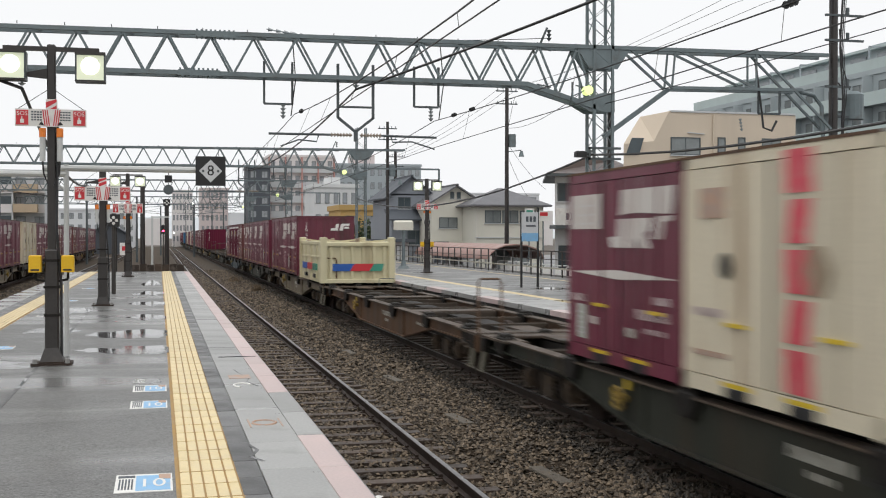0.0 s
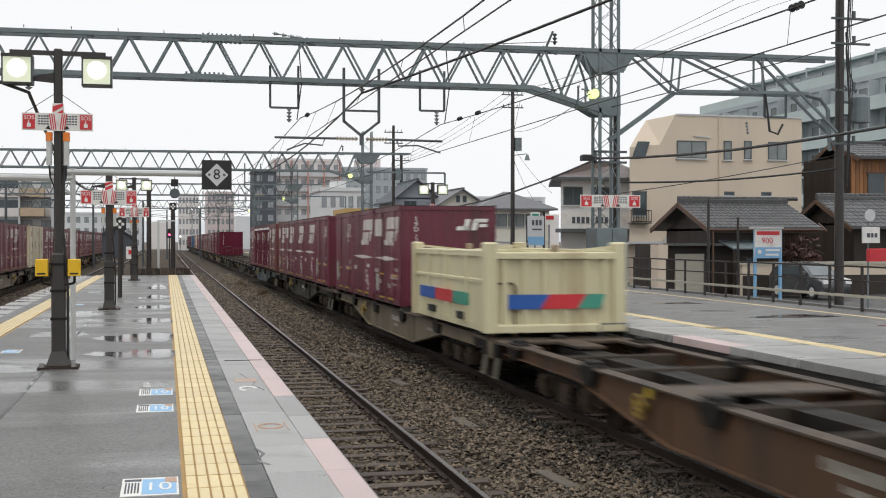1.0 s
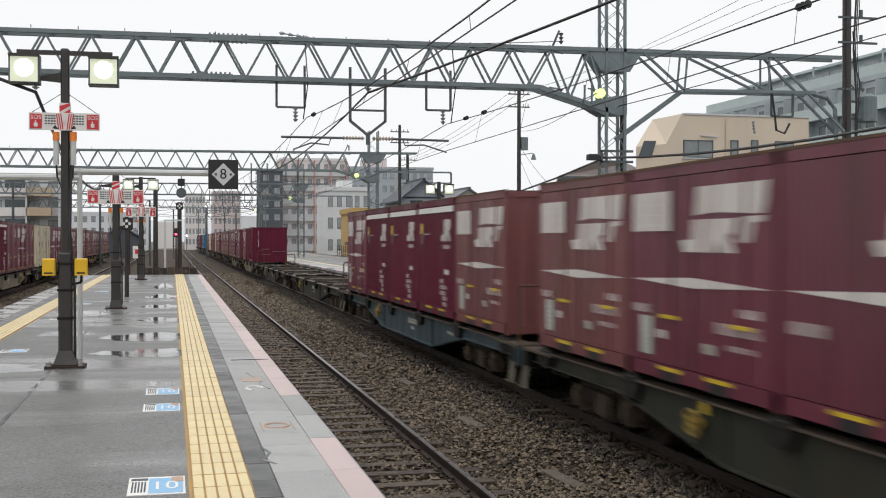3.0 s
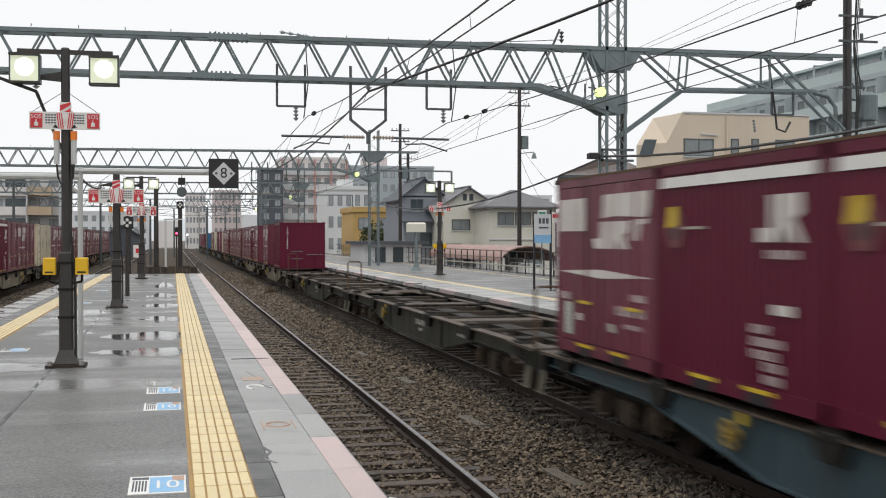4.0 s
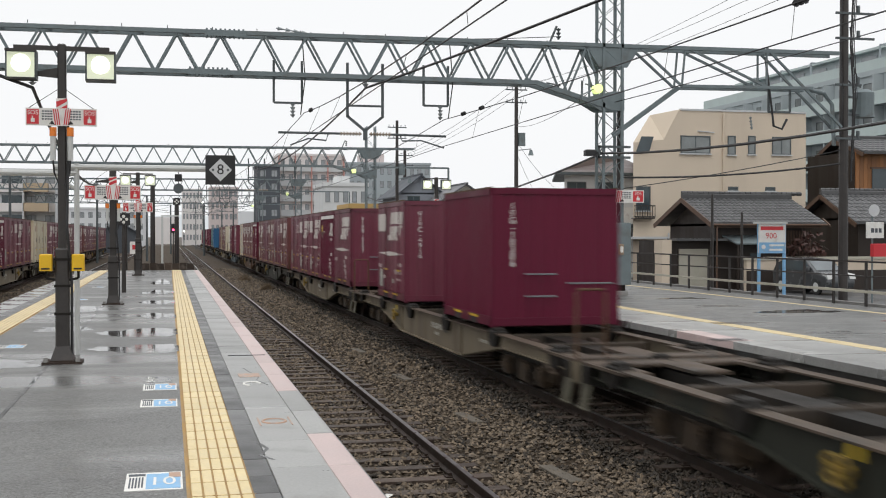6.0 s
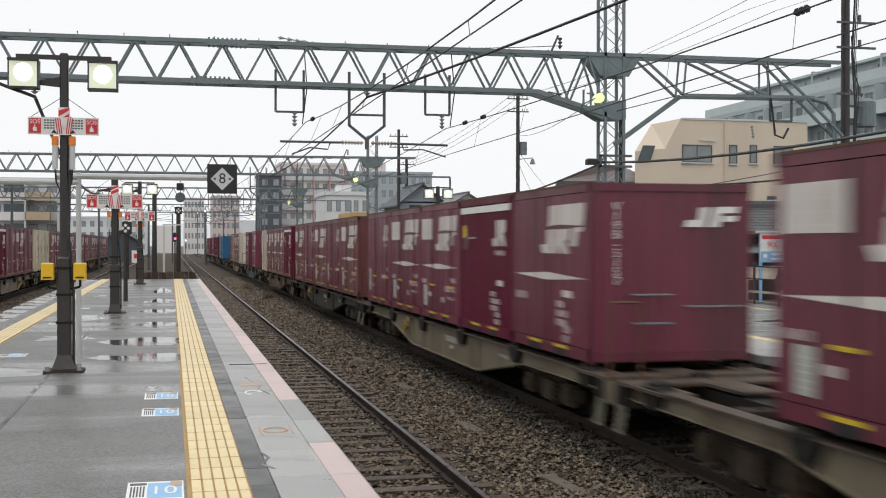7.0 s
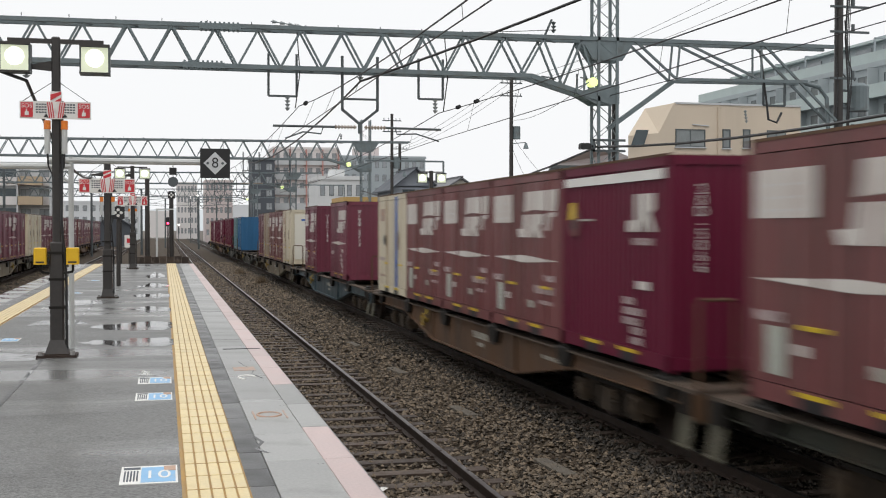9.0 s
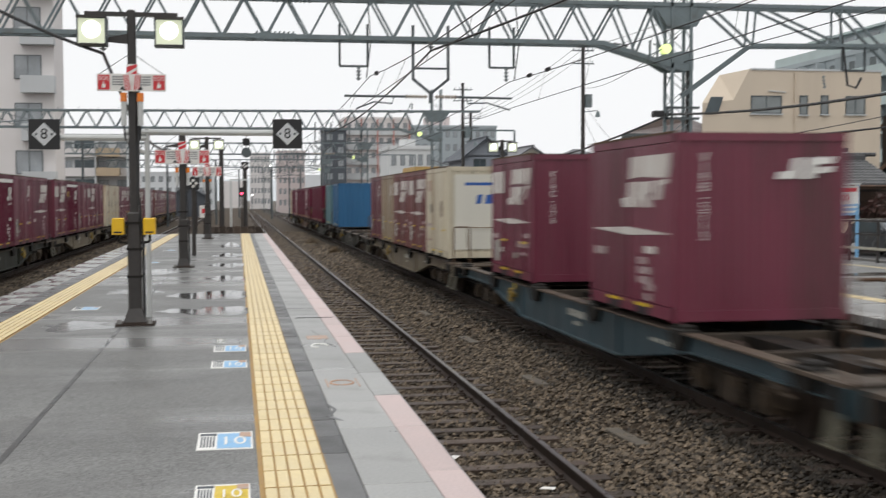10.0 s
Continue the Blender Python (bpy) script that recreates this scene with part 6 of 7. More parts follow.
def fence(x, y0, y1, step):
    t = thing("platform_fence", "dark brown steel fence with pale lower rail", "fence", at=pose(x, 0, PLAT))
    y = y0
    post = Geo().box(-0.025, 0.025, -0.025, 0.025, 0.0, 1.02).mesh("post", M["post"])
    while y <= y1:
        part("post", post, None, t, at=pose(0, y, 0))
        y += step
    part("top_rail", Geo().box(-0.02, 0.02, y0, y1, 0.98, 1.02), M["post"], t)
    part("lower_rail", Geo().box(-0.03, 0.03, y0, y1, 0.3, 0.36), M["shutter"], t, "pale lower rail")
    part("lower_rail", Geo().box(-0.02, 0.02, y0, y1, 0.66, 0.69), M["post"], t)


fence(15.15, 14, 110, 1.3)


def window(parent, x, z, w, h, y, pane="glass", sill=True, face="y"):
    """A framed two-leaf window standing proud of a wall that faces -y (or -x); x and z are its middle."""
    def put(g, a0, a1, b0, b1, c0, c1):
        return g.box(a0, a1, b0, b1, c0, c1) if face == "y" else g.box(b0, b1, a0, a1, c0, c1)
    fr = Geo()
    e = 0.05
    put(fr, x - w / 2, x - w / 2 + e, y - 0.05, y + 0.03, z - h / 2, z + h / 2)
    put(fr, x + w / 2 - e, x + w / 2, y - 0.05, y + 0.03, z - h / 2, z + h / 2)
    put(fr, x - w / 2 + e, x + w / 2 - e, y - 0.05, y + 0.03, z + h / 2 - e, z + h / 2)
    put(fr, x - w / 2 + e, x + w / 2 - e, y - 0.05, y + 0.03, z - h / 2, z - h / 2 + e)
    if w > 0.9:
        put(fr, x - e / 2, x + e / 2, y - 0.04, y + 0.03, z - h / 2 + e, z + h / 2 - e)
    wdw = part("window", fr, M["galv_dark"], parent)
    part("pane", put(Geo(), x - w / 2 + e, x + w / 2 - e, y - 0.02, y + 0.01, z - h / 2 + e, z + h / 2 - e), M[pane], wdw)
    if sill:
        part("sill", put(Geo(), x - w / 2 - 0.05, x + w / 2 + 0.05, y - 0.1, y, z - h / 2 - 0.06, z - h / 2 - 0.002), M["pale_grey"], wdw)


def block(name, label, x0, x1, y0, y1, z1, wall, category="building", z0=-0.7):
    t = thing(name, label, category, "buildings beyond the station")
    part("wall", Geo().box(x0, x1, y0, y1, z0, z1), M[wall], t)
    return t


def gable(t, x0, x1, y0, y1, z, rise, mat, along="x", over=0.4, thick=0.12):
    """Two roof slopes and the wall triangles under them; the ridge runs along x or y."""
    if along == "x":
        m = (y0 + y1) / 2
        k = rise / (m - y0)
        for s, e in ((y0, y0 - over), (y1, y1 + over)):
            zz = z - over * k
            part("roof_slope", Geo().prism([(e, zz), (m, z + rise), (m, z + rise + thick), (e, zz + thick)], "x", x0 - over, x1 + over), M[mat], t)
        part("ridge", Geo().bar((x0 - over, m, z + rise + thick), (x1 + over, m, z + rise + thick), 0.22, 0.16), M[mat], t)
        return Geo().prism([(y0, z), (y1, z), (m, z + rise)], "x", x0, x1)
    m = (x0 + x1) / 2
    k = rise / (m - x0)
    for s, e in ((x0, x0 - over), (x1, x1 + over)):
        zz = z - over * k
        part("roof_slope", Geo().prism([(e, zz), (m, z + rise), (m, z + rise + thick), (e, zz + thick)], "y", y0 - over, y1 + over), M[mat], t)
    part("ridge", Geo().bar((m, y0 - over, z + rise + thick), (m, y1 + over, z + rise + thick), 0.22, 0.16), M[mat], t)
    return Geo().prism([(x0, z), (x1, z), (m, z + rise)], "y", y0, y1)


def hip(t, x0, x1, y0, y1, z, rise, mat, over=0.5):
    x0, x1, y0, y1 = x0 - over, x1 + over, y0 - over, y1 + over
    r = (y1 - y0) / 2
    a, b = min(x0 + r, (x0 + x1) / 2 - 0.2), max(x1 - r, (x0 + x1) / 2 + 0.2)
    m = (y0 + y1) / 2
    vs = [(x0, y0, z - 0.12), (x1, y0, z - 0.12), (x1, y1, z - 0.12), (x0, y1, z - 0.12), (x0, y0, z), (x1, y0, z), (x1, y1, z), (x0, y1, z), (a, m, z + rise), (b, m, z + rise)]
    part("roof", Geo().add(vs, [(3, 2, 1, 0), (0, 1, 5, 4), (1, 2, 6, 5), (2, 3, 7, 6), (3, 0, 4, 7), (4, 5, 9, 8), (5, 6, 9), (6, 7, 8, 9), (7, 4, 8)]), M[mat], t)


def beige_house():
    t = thing("beige_apartment_house", "three-storey beige rendered house with sloped upper corner", "building", "buildings beyond the station")
    y0, y1 = 53.5, 66
    # the side wall follows the oblique plot line; the upper corner is cut back
    def ring(x, z):
        return [(x, y0, z), (31.6, y0, z), (34.5, y1, z), (x + 5.2, y1, z)]
    vs = ring(22.2, -0.5) + ring(22.2, 7.25) + [(23.8, y0, 7.42), (24.62, y0, 8.92), (31.6, y0, 8.86), (34.5, y1, 8.86), (28.4, y1, 8.9), (23.45, y0 + 0.9, 8.7)]
    part("wall", Geo().add(vs, [(3, 2, 1, 0), (0, 1, 10, 9, 8, 4), (1, 2, 11, 10), (2, 3, 7, 12, 11), (3, 0, 4, 7), (4, 8, 13), (8, 9, 13), (4, 13, 12, 7), (9, 10, 11, 12), (9, 12, 13)]), M["beige"], t)
    # top storey leans back at the corner
    part("parapet", Geo().box(24.7, 31.62, y0 - 0.04, y0 + 0.2, 8.88, 8.97), M["pale_grey"], t)
    for x, z, w, h, pn in ((25.5, 7.2, 1.6, 0.88, "glass_pale"), (27.46, 7.2, 0.43, 0.95, "glass_pale"), (28.57, 7.23, 0.4, 0.93, "glass_pale"), (30.22, 7.22, 1.05, 0.9, "glass_pale"), (27.55, 5.03, 0.55, 0.2, "glass"), (29.6, 5.03, 0.55, 0.2, "glass")):
        window(t, x, z, w, h, y0, pn)
    window(t, 22.72, 4.5, 0.75, 1.2, y0, "glass")
    part("skylight", Geo().prism([(22.32, 6.75), (22.62, 7.55), (23.25, 7.55), (23.0, 6.75)], "y", y0 - 0.06, y0 - 0.01), M["glass"], t, "slanted window of the leaning corner")
    rail = Geo().box(22.1, 23.2, y0 - 0.4, y0 - 0.36, 4.1, 4.16).box(22.1, 23.2, y0 - 0.4, y0 - 0.36, 3.56, 3.62).box(22.1, 23.2, y0 - 0.4, y0, 3.5, 3.55)
    for k in range(9):
        rail.box(22.12 + k * 0.132, 22.15 + k * 0.132, y0 - 0.39, y0 - 0.37, 3.62, 4.1)
    part("balcony_rail", rail, M["post"], t, "dark iron window rail")
    part("downpipe", Geo().rod((28.2 - 1.2, y0 - 0.06, 3.2), (28.2 - 1.2, y0 - 0.06, 8.8), 0.045, 8), M["beige"], t)
    part("downpipe", Geo().rod((24.05, y0 - 0.06, -0.3), (24.05, y0 - 0.06, 2.8), 0.05, 8), M["pale_grey"], t)
    part("canopy", Geo().box(22.0, 23.9, y0 - 0.5, y0, 2.5, 2.62), M["pale_grey"], t)
    part("door", Geo().box(22.65, 23.25, y0 - 0.04, y0 + 0.02, -0.3, 1.35), M["glass"], t, "dark glazed door")
    part("shutter", Geo().box(22.65, 23.25, y0 - 0.06, y0 + 0.02, 1.4, 2.1), M["shutter"], t)
    part("wall_lamp", Geo().bar((25.6, y0 - 0.05, 7.88), (26.5, y0 - 0.05, 7.82), 0.05), M["pale_grey"], t)


def tiled_slope(t, x0, x1, ye, z_low, yr, zr, nx, ny):
    """Rows of curved tiles on one roof slope that faces -y."""
    w = (x1 - x0) / nx
    seg = 5
    g = Geo()
    pts = [(w * i / seg, 0.05 * math.sin(math.pi * i / seg)) for i in range(seg + 1)]
    sl = Vector((0, (yr - ye) / ny, (zr - z_low) / ny))
    vs = [(a, 0, b + 0.03) for a, b in pts] + [(a, sl.y * 1.08, sl.z * 1.08 + b) for a, b in pts] + [(0, 0, -0.01), (w, 0, -0.01)]
    n = seg + 1
    fs = [(i, i + 1, n + i + 1, n + i) for i in range(seg)] + [(2 * n, 2 * n + 1) + tuple(range(seg, -1, -1))]
    tile = Geo().add(vs, fs).mesh("roof_tile", M["tile"], True)
    for j in range(ny):
        for i in range(nx):
            part("roof_tile", tile, None, t, at=pose(x0 + i * w, ye + sl.y * j, z_low + sl.z * j + 0.02))


def gate_house():
    t = thing("tiled_gatehouse", "low dark wooden house with grey tiled roof", "building", "buildings beyond the station")
    x0, x1, y0, y1 = 22.95, 27.25, 46.2, 50.8
    part("wall", Geo().box(x0, x1, y0, y1, -0.5, 3.2), M["wood_dark"], t)
    m = (y0 + y1) / 2
    over = 0.7
    ze, zr = 3.12, 4.27
    part("roof_slope", Geo().prism([(y0 - over, ze), (m, zr), (m, zr + 0.08), (y0 - over, ze + 0.06)], "x", x0 - 0.45, x1 + 0.6), M["tile"], t)
    part("roof_slope", Geo().prism([(y1 + over, ze), (m, zr), (m, zr + 0.08), (y1 + over, ze + 0.06)], "x", x0 - 0.45, x1 + 0.6), M["tile"], t)
    part("gable_wall", Geo().prism([(y0, 3.1), (y1, 3.1), (m, 4.15)], "x", x0, x1), M["wood_dark"], t)
    tiled_slope(t, x0 - 0.5, x1 + 0.65, y0 - over, ze + 0.06, m, zr + 0.06, 23, 9)
    part("ridge", Geo().box(x0 - 0.5, x1 + 0.65, m - 0.12, m + 0.12, zr + 0.05, zr + 0.3, 0.04), M["tile"], t)
    for k in range(23):
        part("ridge_tile", Geo().rod((x0 - 0.5 + k * 0.26, m, zr + 0.32), (x0 - 0.27 + k * 0.26, m, zr + 0.32), 0.09, 8), M["tile"], t)
    part("barge_board", Geo().bar((x0 - 0.52, y0 - over, ze), (x0 - 0.52, m, zr), 0.05, 0.2), M["wood_brown"], t, "brown barge board")
    part("barge_board", Geo().bar((x0 - 0.52, y1 + over, ze), (x0 - 0.52, m, zr), 0.05, 0.2), M["wood_brown"], t)
    part("shutter", Geo().box(21.25, 22.6, y0 - 0.06, y0 + 0.02, -0.3, 2.1), M["shutter"], t, "pale roller shutter")
    part("garage", Geo().box(20.95, 22.8, y0 + 0.02, y1 - 1.0, -0.5, 2.45), M["wood_dark"], t, "dark lean-to garage")
    sl = Geo()
    for k in range(14):
        sl.box(21.26, 22.59, y0 - 0.075, y0 - 0.06, -0.28 + k * 0.17, -0.2 + k * 0.17)
    part("shutter_ribs", sl, M["shutter"], t)
    part("eave_shelf", Geo().box(20.9, 23.3, y0 - 0.6, y0 + 0.4, 2.45, 2.55), M["tile"], t)
    part("porch_roof", Geo().prism([(y0 - 1.3, 2.3), (y0, 2.62), (y0, 2.69), (y0 - 1.3, 2.36)], "x", 23.3, 25.6), M["galv"], t, "sheet-metal porch roof")
    part("porch_post", Geo().box(23.4, 23.48, y0 - 1.2, y0 - 1.12, -0.3, 2.3), M["wood_dark"], t)
    part("window", Geo().box(24.6, 25.1, y0 - 0.05, y0 + 0.01, 0.6, 1.9), M["glass"], t)
    part("corner_wall", Geo().box(20.35, 20.8, y0 - 0.3, y0 + 0.5, -0.5, 2.5), M["beige"], t, "beige wall stub")
    lattice_screen = Geo()
    for k in range(22):
        lattice_screen.box(25.9 + k * 0.075, 25.93 + k * 0.075, y0 - 0.05, y0 - 0.02, 1.2, 2.9)
    lattice_screen.box(25.85, 27.5, y0 - 0.06, y0 - 0.01, 2.0, 2.06)
    part("lattice_screen", lattice_screen, M["wood_brown"], t, "close brown timber lattice")
    part("eave_beam", Geo().box(x0 - 0.4, x1 + 0.5, y0 - 0.5, y0 - 0.38, 3.0, 3.14), M["wood_brown"], t)
    for k in range(14):
        part("rafter", Geo().bar((x0 - 0.3 + k * 0.42, y0 - over + 0.05, ze - 0.03), (x0 - 0.3 + k * 0.42, y0, ze + 0.3), 0.06, 0.08), M["wood_brown"], t)
    part("gutter", Geo().rod((x0 - 0.5, y0 - over - 0.05, ze + 0.02), (x1 + 0.65, y0 - over - 0.05, ze + 0.02), 0.045, 8), M["wood_brown"], t)
    part("downpipe", Geo().rod((22.7, y0 - over, -0.4), (22.7, y0 - over, ze), 0.04, 8), M["wood_brown"], t)
    w = thing("garden_wall", "low beige garden wall with coping", "wall", at=pose(0, 0, 0))
    part("wall_body", Geo().box(23.6, 33, 44.6, 44.85, -0.5, 1.65), M["beige"], w)
    part("coping", Geo().box(23.5, 33, 44.55, 44.9, 1.65, 1.77), M["shutter"], w)
    part("band", Geo().box(23.6, 33, 44.57, 44.6, 0.3, 1.2), M["wood_dark"], w, "dark panel band")


def timber_house():
    t = thing("timber_house", "old timber house with orange boards and tiled roofs", "building", "buildings beyond the station")
    # low front wing, its ridge across the view
    x0, x1 = 30.8, 44.0
    part("wall", Geo().box(x0, x1, 47.6, 52.4, -0.5, 3.5), M["wood_dark"], t)
    part("gable_wall", Geo().prism([(47.6, 3.4), (52.4, 3.4), (50.0, 4.55)], "x", x0, x1), M["wood_dark"], t)
    part("roof_slope", Geo().prism([(47.0, 3.2), (50, 4.58), (50, 4.66), (47.0, 3.26)], "x", x0 - 0.45, x1), M["tile"], t)
    part("roof_slope", Geo().prism([(53.0, 3.2), (50, 4.58), (50, 4.66), (53.0, 3.26)], "x", x0 - 0.45, x1), M["tile"], t)
    tiled_slope(t, x0 - 0.5, x0 + 4.3, 47.0, 3.26, 50.0, 4.64, 16, 8)
    part("ridge", Geo().box(x0 - 0.5, x1, 49.88, 50.12, 4.66, 4.84, 0.04), M["tile"], t)
    for k in range(22):
        part("ridge_tile", Geo().rod((x0 - 0.5 + k * 0.26, 50, 4.86), (x0 - 0.27 + k * 0.26, 50, 4.86), 0.09, 8), M["tile"], t)
    for ye in (46.98, 53.02):
        part("barge_board", Geo().bar((x0 - 0.52, ye, 3.14), (x0 - 0.52, 50, 4.54), 0.05, 0.2), M["wood_brown"], t, "brown barge board")
    # taller rear wing with orange boarding
    part("upper_wall", Geo().box(35.2, 44, 54.8, 59.4, -0.5, 7.1), M["wood_dark"], t)
    for k in range(20):
        part("board", Geo().box(35.25 + k * 0.24, 35.47 + k * 0.24, 54.72, 54.8, 4.3, 7.1), M["wood_orange"], t)
    part("window", Geo().box(36.2, 37.2, 54.66, 54.72, 5.0, 6.2), M["glass"], t)
    part("window_frame", Geo().box(36.1, 37.3, 54.64, 54.72, 6.2, 6.3).box(36.1, 37.3, 54.64, 54.72, 4.92, 5.0), M["wood_brown"], t)
    part("gable_wall", Geo().prism([(54.8, 7.0), (59.4, 6.7), (57, 7.75)], "x", 35.9, 44), M["wood_dark"], t)
    part("roof_slope", Geo().prism([(54.1, 6.95), (57, 7.85), (57, 7.95), (54.1, 7.05)], "x", 35.3, 44), M["tile"], t)
    part("roof_slope", Geo().prism([(60.2, 6.35), (57, 7.85), (57, 7.95), (60.2, 6.45)], "x", 35.3, 44), M["tile"], t)
    tiled_slope(t, 35.3, 38.5, 54.1, 7.05, 57.0, 7.95, 10, 6)
    part("ridge", Geo().box(35.3, 44, 56.88, 57.12, 7.95, 8.15, 0.04), M["tile"], t)
    for ye, ze in ((54.08, 6.9), (60.22, 6.3)):
        part("barge_board", Geo().bar((35.28, ye, ze), (35.28, 57, 7.82), 0.05, 0.2), M["wood_brown"], t)


def parked_car():
    c = thing("parked_car", "dark grey small car parked by the garden wall", "car", at=pose(25.3, 42.3, STREET, 0, 0, -80) @ Matrix.Diagonal((0.8, 0.9, 1.0, 1)))
    body = [(-2.0, 0.25), (2.0, 0.25), (2.1, 0.5), (2.0, 0.75), (1.2, 0.92), (0.55, 1.36), (-0.9, 1.45), (-1.75, 1.2), (-2.05, 0.85)]
    g = Geo().prism(body, "y", -0.78, 0.78)
    b = part("body", g, M["car"], c, smooth=False)
    bv = b.modifiers.new("soft_edges", "BEVEL")
    bv.width, bv.segments = 0.09, 3
    part("windscreen", Geo().prism([(1.12, 0.95), (0.6, 1.32), (0.57, 1.32), (1.07, 0.94)], "y", -0.66, 0.66).prism([(1.17, 0.955), (0.62, 1.335), (0.6, 1.32), (1.12, 0.945)], "y", -0.66, 0.66), M["windscreen"], c, "sloping windscreen")
    for s in (-1, 1):
        part("side_window", Geo().prism([(0.9, 0.95), (0.5, 1.28), (-0.85, 1.35), (-1.5, 1.1), (-1.5, 0.95)], "y", s * 0.79 - 0.008, s * 0.79 + 0.008), M["glass"], c)
        part("headlight", Geo().prism([(1.95, 0.62), (2.09, 0.62), (2.0, 0.8), (1.55, 0.86)], "y", s * 0.62 - 0.14, s * 0.62 + 0.18), M["alu"], c, "clear headlight")
        part("mirror", Geo().box(0.75, 0.9, s * 0.88 - 0.09, s * 0.88 + 0.09, 0.95, 1.1, 0.03), M["car"], c)
        for x in (-1.3, 1.3):
            w = part("wheel", Geo().rod((x, s * 0.66, 0.3), (x, s * 0.82, 0.3), 0.3, 18), M["tyre"], c)
            part("rim", Geo().rod((x, s * 0.815, 0.3), (x, s * 0.83, 0.3), 0.19, 14), M["alu"], w, "silver rim")
    part("number_plate", Geo().box(2.08, 2.11, -0.17, 0.17, 0.42, 0.58), M["white"], c, "blank pale plate")


def parking_sign():
    t = thing("parking_sign", "white and blue price board on blue posts", "sign", at=pose(18.3, 33.0, STREET))
    for dx in (-0.42, 0.45):
        part("leg", Geo().box(dx - 0.04, dx + 0.04, -0.04, 0.04, 0.0, 2.72), M["pale_blue"], t, "blue post")
    part("panel", Geo().box(-0.46, 0.46, -0.07, -0.03, 1.78, 2.68), M["white"], t, "white panel")
    part("blue_panel", Geo().box(-0.45, 0.45, -0.075, -0.07, 1.78, 2.12), M["pale_blue"], t)
    part("red_strip", Geo().box(-0.4, 0.38, -0.075, -0.07, 2.5, 2.62), M["label_red"], t)
    part("numeral", words("900", 0.26, M["label_red"], 0.001), None, t, "red numerals", at=pose(-0.04, -0.077, 2.32, 90, 0, 0))
    part("print", Geo().box(-0.1, 0.4, -0.079, -0.075, 2.0, 2.06).box(-0.1, 0.35, -0.079, -0.075, 1.86, 1.92).rod((-0.3, -0.08, 1.98), (-0.3, -0.075, 1.98), 0.07, 12), M["white"], t)
    part("top_light", Geo().box(-0.6, 0.5, -0.12, 0.02, 2.7, 2.76), M["alu"], t)


def street_pole(x, y, z1, r, label, arms=True, z0=-0.4):
    t = thing("utility_pole", label, "pole", "poles along the street", at=pose(x, y, 0))
    part("shaft", Geo().rod((0, 0, z0), (0, 0, z1), r, 12, r * 0.75), M["post"], t)
    if arms:
        for k, z in enumerate((z1 - 0.5, z1 - 1.3)):
            part("cross_arm", Geo().bar((-0.7, 0, z), (0.7, 0, z), 0.07), M["galv_dark"], t)
            ins = Geo()
            for d in (-0.6, -0.25, 0.3, 0.6):
                insulator(ins, (d, 0, z + 0.03), (d, 0, z + 0.2), 0.05, 2)
            part("insulator", ins, M["insul_g"], t)
        part("transformer", Geo().rod((0.35, 0, z1 - 4.0), (0.35, 0, z1 - 3.2), 0.24, 12), M["galv"], t, "grey transformer can")
        part("street_lamp", Geo().bar((0, 0, z1 - 4.3), (0.9, -0.2, z1 - 4.2), 0.05).rod((0.9, -0.2, z1 - 4.6), (0.9, -0.2, z1 - 4.25), 0.18, 10, 0.08), M["galv"], t)
    return t


beige_house()
timber_house()
parked_car()
parking_sign()
gate_house()
street_pole(21.2, 70, 12.3, 0.15, "tall dark concrete utility pole with transformer")
street_pole(17.3, 33.0, 3.4, 0.05, "slim grey street lamp post", False)
street_pole(16.3, 33.0, 3.95, 0.055, "slim brown steel post", False)
street_pole(16.3, 84, 11.1, 0.14, "dark utility pole beside the platform")
street_pole(19.1, 95, 9.8, 0.16, "dark utility pole beside the platform")
tr = thing("pole_transformer", "grey pole transformer with cables on the street post", "transformer", at=pose(19.3, 29.6, 0))
part("can", Geo().rod((0, 0, 6.05), (0, 0, 6.75), 0.3, 16).rod((0, 0, 6.75), (0, 0, 6.85), 0.3, 16, 0.15), M["galv"], tr)
part("bracket", Geo().bar((-0.85, -0.3, 6.1), (0.3, 0, 6.1), 0.06).bar((-0.85, -0.3, 6.6), (0, 0, 6.6), 0.06), M["galv_dark"], tr)
part("cable", Geo().cable([(-0.6, 0, 9.0), (-0.45, 0.1, 8.0), (-0.6, 0, 7.2), (-0.3, 0, 6.9)], 0.025).cable([(-0.5, -0.1, 8.6), (-0.35, 0, 7.6), (-0.1, 0, 6.9)], 0.018), M["wire"], tr)
dish = thing("satellite_dish", "white round dish beside a pale sign", "dish", at=pose(22.22, 33.5, 0))
part("bowl", Geo().rod((0, -0.05, 3.5), (0, 0.05, 3.5), 0.2, 20, 0.12), M["sign_grey"], dish)
part("mast", Geo().rod((0, 0.05, STREET), (0, 0.05, 3.5), 0.03), M["galv"], dish)
part("panel", Geo().box(-0.26, 0.36, -0.06, 0.02, 2.6, 3.12, 0.01), M["white"], dish)
part("print", Geo().box(-0.12, 0.0, -0.066, -0.06, 2.78, 2.92).box(0.03, 0.12, -0.066, -0.06, 2.78, 2.92).box(0.16, 0.26, -0.066, -0.06, 2.78, 2.92), M["charcoal"], dish)
part("red_panel", Geo().box(-0.05, 0.7, -0.1, 0.1, 2.0, 2.42, 0.02), M["label_red"], dish)

